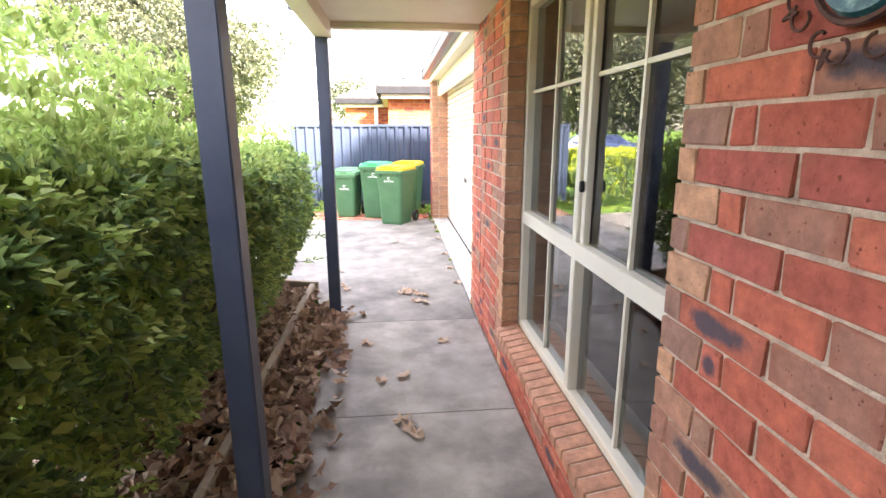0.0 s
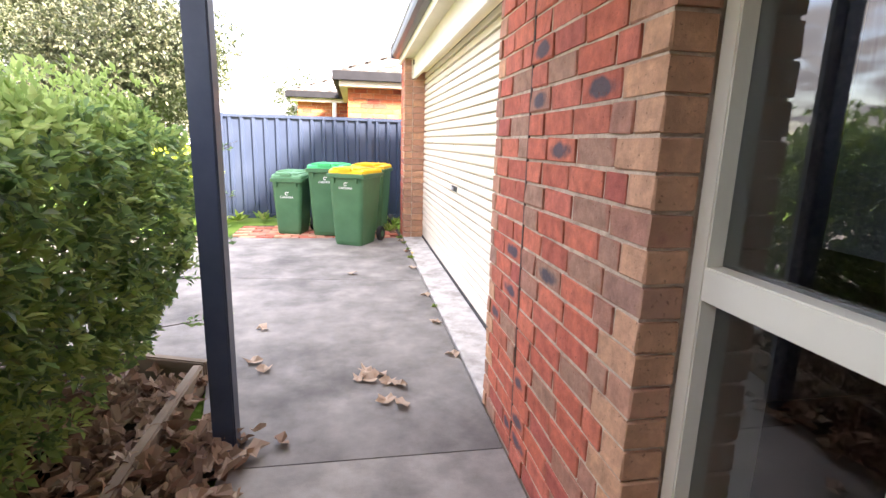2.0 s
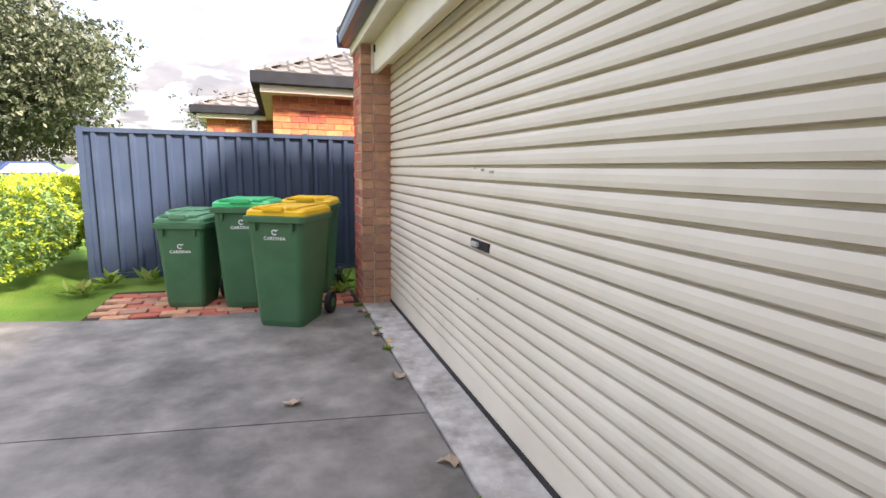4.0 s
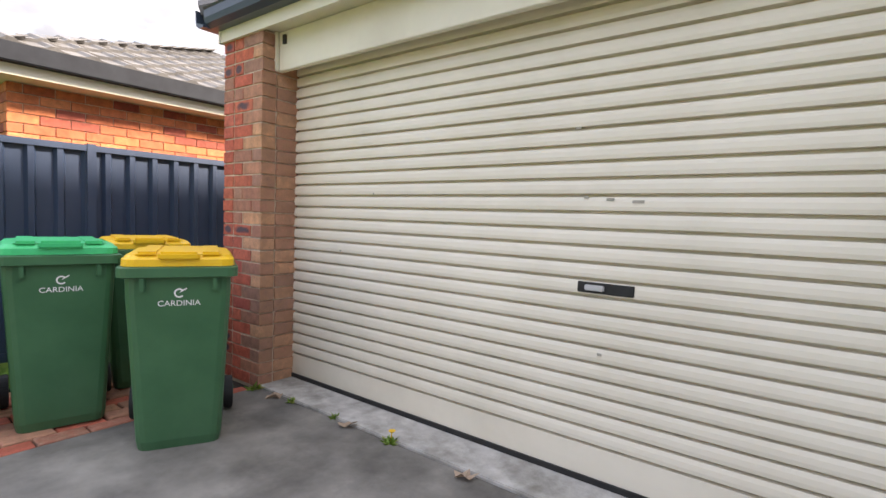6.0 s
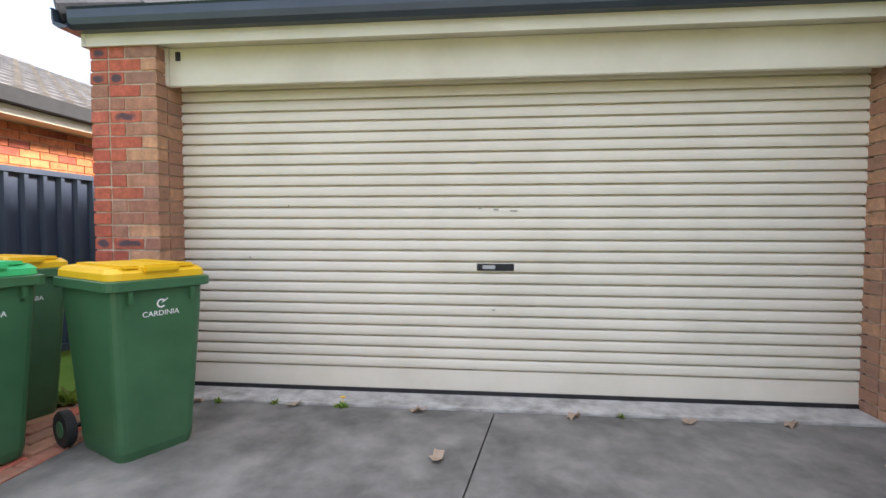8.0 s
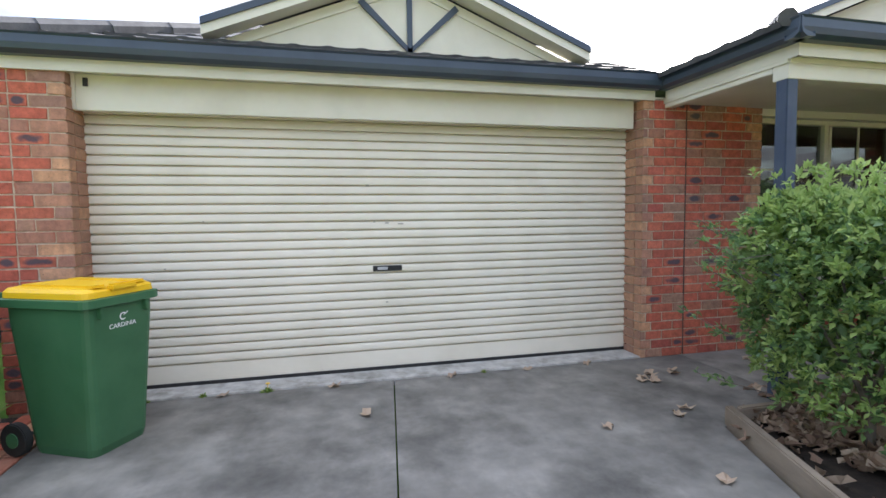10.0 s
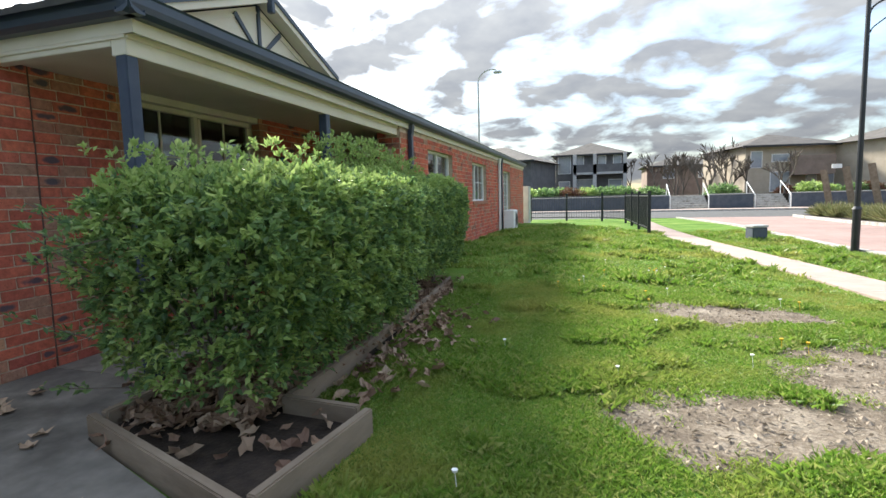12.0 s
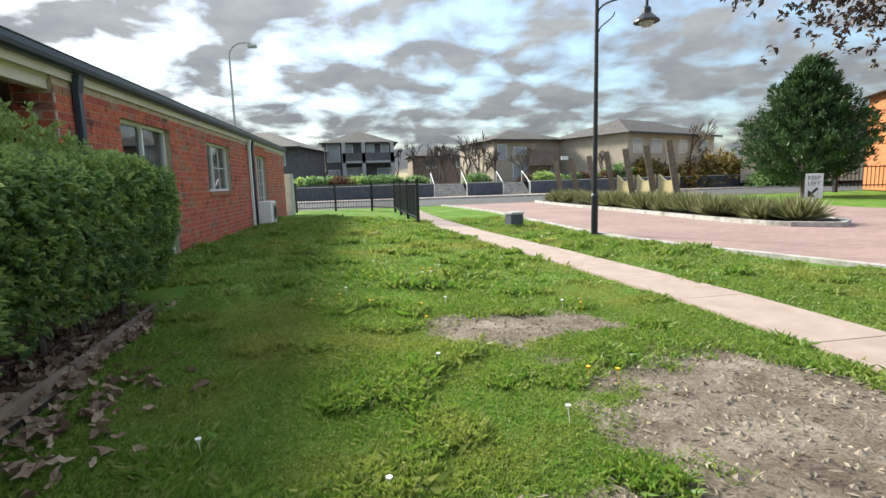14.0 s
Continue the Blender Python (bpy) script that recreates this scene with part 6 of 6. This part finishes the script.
tube(bm, (1.16, 0, 4.67), (1.16, 0, 4.58), 0.16, 0.10, 16)
part("lens", bm, M_GREY, head)

fl = thing("street_lamp", "tall grey curved street lamp beyond the houses", "street lamp", (4.9, -38.5, 0), 0)
bm = bmesh.new()
tube(bm, (0, 0, 0), (0, 0, 10.6), 0.11, 0.07, 8)
arc = [Vector((-1.1 * (1 - math.cos(a)), 0, 10.6 + 0.95 * math.sin(a))) for a in (radians(12.5 * i) for i in range(10))]
for p, q in zip(arc, arc[1:]):
    tube(bm, p, q, 0.06, 0.055, 6)
part("pole", bm, M_GREY, fl)
boxed("lantern", M_GREY, fl, -1.95, -1.3, -0.14, 0.14, 11.2, 11.4, bevel=0.05)

# ---- black tube fence ----
FP = [(-5.93, -14.7), (-5.8, -16.9), (-5.7, -19.1), (-5.6, -21.5), (-4.6, -23.2), (-2.9, -23.6), (-1.1, -23.6)]
tf = thing("tube_fence", "black tubular steel fence round the end of the lawn", "fence", kind="structure")
for i, (x, y) in enumerate(FP):
    boxed("fence_post", M_BLACKSTEEL, tf, x - 0.05, x + 0.05, y - 0.05, y + 0.05, -0.05, 1.38, bevel=0.01)
for (xa, ya), (xb, yb) in zip(FP, FP[1:]):
    a, b = Vector((xa, ya, 0)), Vector((xb, yb, 0))
    for z in (0.2, 1.22):
        bm = bmesh.new()
        tube(bm, a + Vector((0, 0, z)), b + Vector((0, 0, z)), 0.022, n=6)
        part("fence_rail", bm, M_BLACKSTEEL, tf)
    n = int((b - a).length / 0.12)
    for k in range(1, n):
        p = a.lerp(b, k / n)
        bm = bmesh.new()
        tube(bm, p + Vector((0, 0, 0.14)), p + Vector((0, 0, 1.3)), 0.012, n=5)
        part("fence_bar", bm, M_BLACKSTEEL, tf)
t2 = thing("tube_fence", "black tubular steel fence on the far verge", "fence", kind="structure")
for k in range(4):
    x, y = -32.0 - 2.4 * k, -25.5 + 2.6 * k
    boxed("fence_post", M_BLACKSTEEL, t2, x - 0.09, x + 0.09, y - 0.09, y + 0.09, -0.05, 1.75)
    if k < 3:
        for z in (0.35, 1.4):
            bm = bmesh.new()
            tube(bm, (x, y, z), (x - 2.4, y + 2.6, z), 0.035, n=5)
            part("fence_rail", bm, M_BLACKSTEEL, t2)
        for j in range(1, 20):
            bm = bmesh.new()
            tube(bm, (x - 0.12 * j, y + 0.13 * j, 0.2), (x - 0.12 * j, y + 0.13 * j, 1.5), 0.02, n=4)
            part("fence_bar", bm, M_BLACKSTEEL, t2)
solid("service_cabinet", M_GREY, "tall grey metal cabinet against the end of the wing", "cabinet", -1.5, -0.75, -20.3, -19.6, 0.0, 1.75, bevel=0.02)
ub = thing("service_pillar", "small dark grey utility pillar on the verge", "utility box", (-8.35, -12.5, -0.04), 20)
boxed("body", M_SLATE, ub, -0.2, 0.2, -0.16, 0.16, 0, 0.38, bevel=0.02)
boxed("cap", M_GREY, ub, -0.22, 0.22, -0.18, 0.18, 0.38, 0.44, bevel=0.015)
ac = thing("air_conditioner", "white outdoor air conditioner beside the wing", "air conditioner", (-1.62, -13.95, 0.22))
boxed("case", M_WHITE, ac, -0.17, 0.17, -0.4, 0.4, 0.04, 0.66, bevel=0.02)
boxed("grille", M_GREY, ac, -0.185, -0.168, -0.34, 0.12, 0.1, 0.6)
bm = bmesh.new()
tube(bm, (-0.186, -0.11, 0.35), (-0.192, -0.11, 0.35), 0.2, n=20)
part("fan_guard", bm, M_BLACK, ac)
boxed("foot", M_BLACK, ac, -0.15, 0.15, -0.34, -0.28, -0.25, 0.04)
boxed("foot", M_BLACK, ac, -0.15, 0.15, 0.28, 0.34, -0.25, 0.04)

# ---- retaining walls, steps and planting across the street ----
def retaining(x0, x1):
    w = thing("retaining_wall", "slate blue rendered retaining wall with planting above", "wall", kind="structure", group="retaining walls")
    boxed("face", M_SLATE, w, x1, x0, -40.6, -40.2, -0.05, 1.05)
    boxed("coping", M_GREY, w, x1 - 0.05, x0 + 0.05, -40.66, -40.15, 1.05, 1.12)
    return w


def stairs(x0, x1):
    s = thing("stairs", "concrete steps between retaining walls", "stairs", kind="structure")
    for k in range(6):
        boxed("step", M_KERB, s, x1, x0, -40.2 - 0.34 * (k + 1), -40.2 - 0.34 * k, -0.05, 0.17 * (k + 1))
    for x in (x0 - 0.05, x1 + 0.05):
        bm = bmesh.new()
        tube(bm, (x, -40.0, 0.95), (x, -42.3, 2.0), 0.035, n=6)
        tube(bm, (x, -40.0, 0.0), (x, -40.0, 0.95), 0.03, n=6)
        tube(bm, (x, -42.3, 1.0), (x, -42.3, 2.0), 0.03, n=6)
        part("handrail", bm, M_WHITE, s)


for a, b in ((30, -9.8), (-12.6, -15.6), (-18.0, -60)):
    retaining(a, b)
stairs(-9.8, -12.6)
stairs(-15.6, -18.0)
solid("terrace", M_SOIL, "planted terrace above the retaining walls", "terrace", -70, 40, -75, -42.3, -0.05, 1.02, kind="structure")
shr = random.Random(51)


def shrub(at, s, mat, seed, label):
    r = np.random.default_rng(seed)
    t = thing("shrub", label, "shrub", at, group="terrace shrubs")
    n = 260
    d = r.normal(size=(n, 3))
    d[:, 2] = np.abs(d[:, 2])
    d /= np.linalg.norm(d, axis=1, keepdims=True)
    foliage("foliage", t, d * s * r.uniform(0.45, 1.0, n)[:, None] * [1.2, 1.0, 0.8], d, mat, 5, 0.22 * s, 0.1 * s, 0.7)
    bm = bmesh.new()
    for k in range(4):
        tube(bm, (0, 0, 0), tuple(d[k] * s * 0.6), 0.03 * s, 0.01 * s, 4)
    part("stem", bm, M_BARK, t)


M_RUST = leaf_mat("rust_leaf", [(0.12, 0.05, 0.04), (0.2, 0.09, 0.06), (0.2, 0.15, 0.06)])
M_OCHRE = leaf_mat("ochre_leaf", [(0.1, 0.09, 0.03), (0.2, 0.15, 0.04), (0.26, 0.17, 0.05)])
for i in range(54):
    x = 8 - 1.05 * i + shr.uniform(-0.3, 0.3)
    if -12.9 < x < -9.4 or -18.3 < x < -15.3:
        continue
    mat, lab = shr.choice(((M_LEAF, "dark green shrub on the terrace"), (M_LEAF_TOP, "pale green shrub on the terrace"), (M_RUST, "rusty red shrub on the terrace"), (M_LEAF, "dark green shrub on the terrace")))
    shrub((x, -42.9 - shr.uniform(0, 1.6), 1.0), shr.uniform(0.6, 1.15), mat, 300 + i, lab)
for i, (x, y, s) in enumerate(((-33, -41.5, 2.4), (-36.5, -42.5, 2.8), (-30.5, -43.5, 2.2), (-41, -41, 2.6), (-39, -37.9, 2.0), (-27.8, -44, 1.8))):
    shrub((x, y, 0.9 if y < -42 else 0.0), s, M_OCHRE if i < 3 else M_LEAF, 400 + i, "tall ochre bush on the terrace" if i < 3 else "tall dark green bush on the terrace")

# ---- far houses ----
M_WALL_G = surface("grey_house_wall", [(0.3, (0.10, 0.10, 0.105)), (0.7, (0.16, 0.16, 0.165))], 1.5, 0.9, bump=0.1)
M_WALL_B = surface("brown_house_wall", [(0.3, (0.20, 0.15, 0.12)), (0.7, (0.3, 0.23, 0.19))], 1.5, 0.9, bump=0.1)
M_PANE = surface("far_glass", [(0.3, (0.25, 0.28, 0.32)), (0.7, (0.4, 0.43, 0.47))], 1.0, 0.1, bump=0, spec=0.8)


def far_house(label, at, rz, w, d, h, wall, roofmat, rise, wins, balcony=False, trim=None):
    """A two-storey house with a hipped roof; its front faces local +y."""
    t = thing("house", label, "house", at, rz, "far houses")
    boxed("wall", wall, t, -w / 2, w / 2, -d, 0, 0, h)
    bm = bmesh.new()
    o = 0.55
    c = d / 2
    run = min(w, d) / 2 + o
    v = [bm.verts.new(p) for p in ((-w / 2 - o, o, h), (w / 2 + o, o, h), (w / 2 + o, -d - o, h), (-w / 2 - o, -d - o, h),
                                   (-max(0.1, w / 2 - run + o), -c, h + rise), (max(0.1, w / 2 - run + o), -c, h + rise))]
    for f in ((0, 1, 5, 4), (1, 2, 5), (2, 3, 4, 5), (3, 0, 4), (3, 2, 1, 0)):
        bm.faces.new([v[i] for i in f])
    part("roof", bm, roofmat, t)
    boxed("gutter", M_BLACKSTEEL, t, -w / 2 - o, w / 2 + o, o - 0.02, o + 0.1, h - 0.12, h + 0.06)
    for x, z, ww, hh in wins:
        win = boxed("window", M_WHITE, t, x - ww / 2 - 0.07, x + ww / 2 + 0.07, 0.0, 0.05, z - 0.07, z + hh + 0.07)
        boxed("pane", M_PANE, win, x - ww / 2, x + ww / 2, 0.05, 0.07, z, z + hh)
    if balcony:
        boxed("balcony", M_GREY, t, -w / 2, w * 0.24, 0.0, 1.3, 2.65, 2.9)
        boxed("balcony_rail", M_WALL_G, t, -w / 2, w * 0.24, 1.22, 1.3, 2.9, 3.8)
        for x in (-w * 0.5 + 0.2, -0.5, w * 0.22):
            boxed("column", M_GREY, t, x - 0.2, x + 0.2, 0.9, 1.3, 0, h)
    return t


far_house("grey two-storey house with a balcony and hipped roof", (-3.7, -60.0, 1.0), 0, 8.0, 8.0, 5.0, M_WALL_G, M_FARROOF, 1.75,
          [(-3.0, 3.1, 0.8, 1.7), (-1.3, 3.1, 0.8, 1.7), (1.2, 3.1, 0.8, 1.7), (-2.8, 0.4, 1.4, 1.6), (0.6, 0.2, 1.8, 1.9), (3.0, 2.9, 1.4, 2.0), (3.0, 0.3, 1.2, 1.6)], True)
far_house("beige two-storey house with a brown rendered bay", (-21.6, -51.0, 1.0), 12, 8.5, 9.0, 4.3, M_RENDER, M_FARROOF, 1.5,
          [(-3.0, 0.3, 0.8, 1.9), (-1.5, 0.3, 0.8, 1.9), (1.2, 2.9, 1.4, 0.6), (3.3, 2.4, 0.9, 1.4), (1.2, 0.2, 1.6, 1.7)])
solid("brown_bay", M_WALL_B, "brown rendered upper bay of a far house", "bay", -24.3, -21.2, -50.9, -49.6, 2.6, 4.3)
far_house("pale rendered two-storey house with a tiled hip roof", (-35.5, -47.0, 0.6), 25, 15.0, 9.0, 4.7, M_RENDER, M_FARROOF, 1.9,
          [(-5.5, 2.9, 1.6, 1.2), (-1.5, 2.9, 1.4, 1.2), (3.0, 2.9, 1.6, 1.2), (6.0, 2.9, 1.2, 1.2), (-4.0, 0.3, 2.0, 1.6), (2.0, 0.3, 2.0, 1.6)])
far_house("pale two-storey house beyond a conifer", (-48.0, -37.0, 0.4), 40, 13.0, 9.0, 5.0, M_RENDER, M_FARROOF, 2.2,
          [(-4, 3.0, 1.6, 1.2), (0, 3.0, 1.6, 1.2), (4, 3.0, 1.6, 1.2)])
far_house("red brick house at the edge of the road", (-41.0, -18.5, 0.0), 60, 9.0, 9.0, 5.6, M_ORANGE, M_TILE, 1.8, [(-2.5, 3.2, 1.4, 1.3), (2.5, 3.2, 1.4, 1.3)])
far_house("distant grey house behind the wing", (9.0, -52.0, 0.4), -12, 14.0, 9.0, 4.6, M_WALL_G, M_FARROOF, 2.0, [(-5, 2.9, 1.4, 1.1), (-1, 2.9, 1.4, 1.1), (4, 2.9, 1.4, 1.1)])
far_house("distant brown house between bare trees", (-15.0, -66.0, 0.4), 0, 9.0, 8.0, 4.2, M_WALL_B, M_FARROOF, 1.5, [(-2, 2.7, 1.2, 1.1), (2, 2.7, 1.2, 1.1)])
far_house("house on the opposite side of the drive street", (-34.0, 14.0, 0.0), -75, 14.0, 9.0, 3.0, M_ORANGE, M_TILE, 2.0, [(-4, 1.0, 1.6, 1.3), (3, 1.0, 1.6, 1.3)])
for i, (x, y, h) in enumerate(((3.5, -55, 9), (6.0, -47, 8), (-12.5, -55, 7), (-14.5, -50, 7.5), (-16.5, -53, 8.5), (-18.6, -43.5, 6.0), (-13.2, -47.5, 6.0), (-31.0, -50.5, 9.0), (-38, -48, 9.5), (-33.5, -40.5, 5.5), (11, -32, 10), (13, -40, 11), (-11, -62, 8), (-28, -58, 9), (-44, -30, 8), (-13.5, -58, 7.5), (-15.2, -46, 5.5), (-17.2, -48, 6.5), (-11.5, -50, 6), (-27.5, -46, 6), (-8.5, -66, 8), (1.0, -68, 9), (-36, -55, 10), (8, -58, 9))):
    bare_tree("leafless winter street tree", (x, y, 0.0), h, 500 + i)

# ---- parked cars across the street ----
def car(label, at, rz, paint):
    c = thing("car", label, "car", at, rz, "parked cars")
    bm = bmesh.new()
    side = [(-2.1, 0.35), (-2.15, 0.75), (-2.0, 0.95), (-1.2, 1.02), (-0.6, 1.42), (0.9, 1.45), (1.6, 1.05), (2.05, 0.95), (2.15, 0.6), (2.1, 0.35)]
    prism(bm, side, "y", -0.85, 0.85)
    part("body", bm, paint, c, bevel=0.05)
    for sx, y in ((1, 0.86), (-1, -0.86)):
        bm = bmesh.new()
        bm.faces.new([bm.verts.new((p[0], y, p[1])) for p in ((-1.0, 1.03), (-0.55, 1.36), (0.85, 1.38), (1.35, 1.05))])
        part("side_window", bm, M_PANE, c)
    for x in (-1.35, 1.35):
        for y in (-0.78, 0.78):
            bm = bmesh.new()
            tube(bm, (x, y - 0.1, 0.32), (x, y + 0.1, 0.32), 0.32, n=18)
            wheel = part("wheel", bm, M_BLACK, c)
            bm = bmesh.new()
            tube(bm, (x, y - 0.105, 0.32), (x, y + 0.105, 0.32), 0.19, n=14)
            part("rim", bm, M_GREY, wheel)
    return c


M_CARW = surface("white_car_paint", [(0.3, (0.7, 0.7, 0.7)), (0.7, (0.75, 0.75, 0.75))], 2, 0.25, bump=0, spec=0.6, coat=0.5)
M_CARB = surface("blue_car_paint", [(0.3, (0.03, 0.05, 0.12)), (0.7, (0.04, 0.06, 0.14))], 2, 0.25, bump=0, spec=0.6, coat=0.5)
car("white parked car behind the lime hedge", (-6.6, 21.5, -0.05), 60, M_CARW)
car("dark blue parked car behind the lime hedge", (-10.2, 22.5, -0.05), 60, M_CARB)


# ---- loose brick paving behind the drive ----
paving = thing("brick_paving", "uneven old red and tan brick paving under the bins", "paving", kind="structure")
bm = bmesh.new()
prism(bm, [(-2.45, 4.83), (-1.8, 4.73), (0.0, 4.74), (0.0, 5.85), (-2.45, 5.95)], "z", -0.12, -0.028)
part("sand_bed", bm, M_SOIL, paving)
flat = {}
for k, mat in enumerate((M_RED, M_TAN, M_TAN)):
    bm = bmesh.new()
    box(bm, 0, 0.226, 0, 0.106, -0.06, 0.0)
    bmesh.ops.bevel(bm, geom=bm.edges[:], offset=0.006, segments=1, affect="EDGES")
    flat[k] = to_mesh("paver", bm, mat)
pr = random.Random(71)
for row in range(9):
    y = 4.74 + 0.118 * row
    x = -2.42 + (0.12 if row % 2 else 0.0)
    while x < -0.24:
        if not (row == 0 and x < -1.75):
            ob = new("paver", flat[pr.randrange(3)])
            ob.parent = paving
            ob.matrix_basis = pose(x, y, pr.uniform(-0.012, 0.002), pr.uniform(-1.5, 1.5), pr.uniform(-1.5, 1.5), pr.uniform(-2, 2))
        x += 0.238

# ---- wall ornament ----
orn = thing("wall_ornament", "round teal glass wall ornament in a rusty scrolled iron frame", "wall ornament", (-0.012, -3.80, 1.865))
M_TEAL = surface("teal_glass", [(0.3, (0.005, 0.05, 0.07)), (0.5, (0.015, 0.12, 0.15)), (0.66, (0.2, 0.42, 0.43))], 26, 0.38, bump=0.3, fine=60, spec=0.4, coat=0.1)
M_IRON = surface("rusty_iron", [(0.3, (0.06, 0.03, 0.025)), (0.7, (0.14, 0.06, 0.045))], 30, 0.75, bump=0.4)
bm = bmesh.new()
tube(bm, (0.004, 0, 0), (-0.016, 0, 0), 0.118, 0.105, 32)
part("disc", bm, M_TEAL, orn, "teal glass disc")
bm = bmesh.new()
rings = []
for i in range(32):
    a = 2 * math.pi * i / 32
    loop = []
    for k in range(6):
        c = 2 * math.pi * k / 6
        rad = 0.122 + 0.008 * math.cos(c)
        loop.append(bm.verts.new((-0.008 + 0.008 * math.sin(c), rad * math.cos(a), rad * math.sin(a))))
    rings.append(loop)
for i in range(32):
    for k in range(6):
        u, v, n = rings[i], rings[(i + 1) % 32], (k + 1) % 6
        bm.faces.new((u[k], v[k], v[n], u[n]))
bmesh.ops.recalc_face_normals(bm, faces=bm.faces)
part("ring", bm, M_IRON, orn)
for k in range(8):
    th = 2 * math.pi * (k + 0.5) / 8
    bm = bmesh.new()
    for sgn in (-1, 1):
        pts = []
        for i in range(13):
            u = i / 12
            rad = 0.035 * (1 - 0.55 * u)
            ang = sgn * (0.3 + 4.6 * u)
            cy, cz = sgn * 0.026, 0.165
            pts.append((cy - sgn * rad * math.cos(ang), cz + rad * math.sin(abs(ang)) * (1 if u < 2 else 1)))
        pts = [(0.0, 0.215)] + pts
        for p, q in zip(pts, pts[1:]):
            pr2, qr2 = [(y * math.cos(th) - z * math.sin(th), y * math.sin(th) + z * math.cos(th)) for y, z in (p, q)]
            tube(bm, (-0.006, *pr2), (-0.006, *qr2), 0.004, n=5)
    part("scroll", bm, M_IRON, orn, "rusty iron scroll")
orn.scale = (0.8, 0.8, 0.8)
# ---- single bricks of the near walls ----
Z0 = -0.0065
lay(wall_a, WIN1, -0.484, Z0, WALL_H, (0.115, 0.19), None, seed=1)
lay(wall_a, -0.470, 0.0, Z0, WALL_H, None, (0.05, 0.11), seed=2)
lay(wall_b, -5.62, WIN0, Z0, WALL_H, None, (0.17, 0.07), seed=3)
lay(pier, 4.72, 5.21, Z0, WALL_H, (0.11, 0.23), None, seed=4)
lay(under, WIN0, WIN1, Z0 - 0.03, 0.236, None, None, seed=5)
reveal(pier, 4.722, Z0, WALL_H, 0.12, 0.30, 6)
reveal(wall_a, -0.112, Z0, WALL_H, 0.12, 0.30, 7)
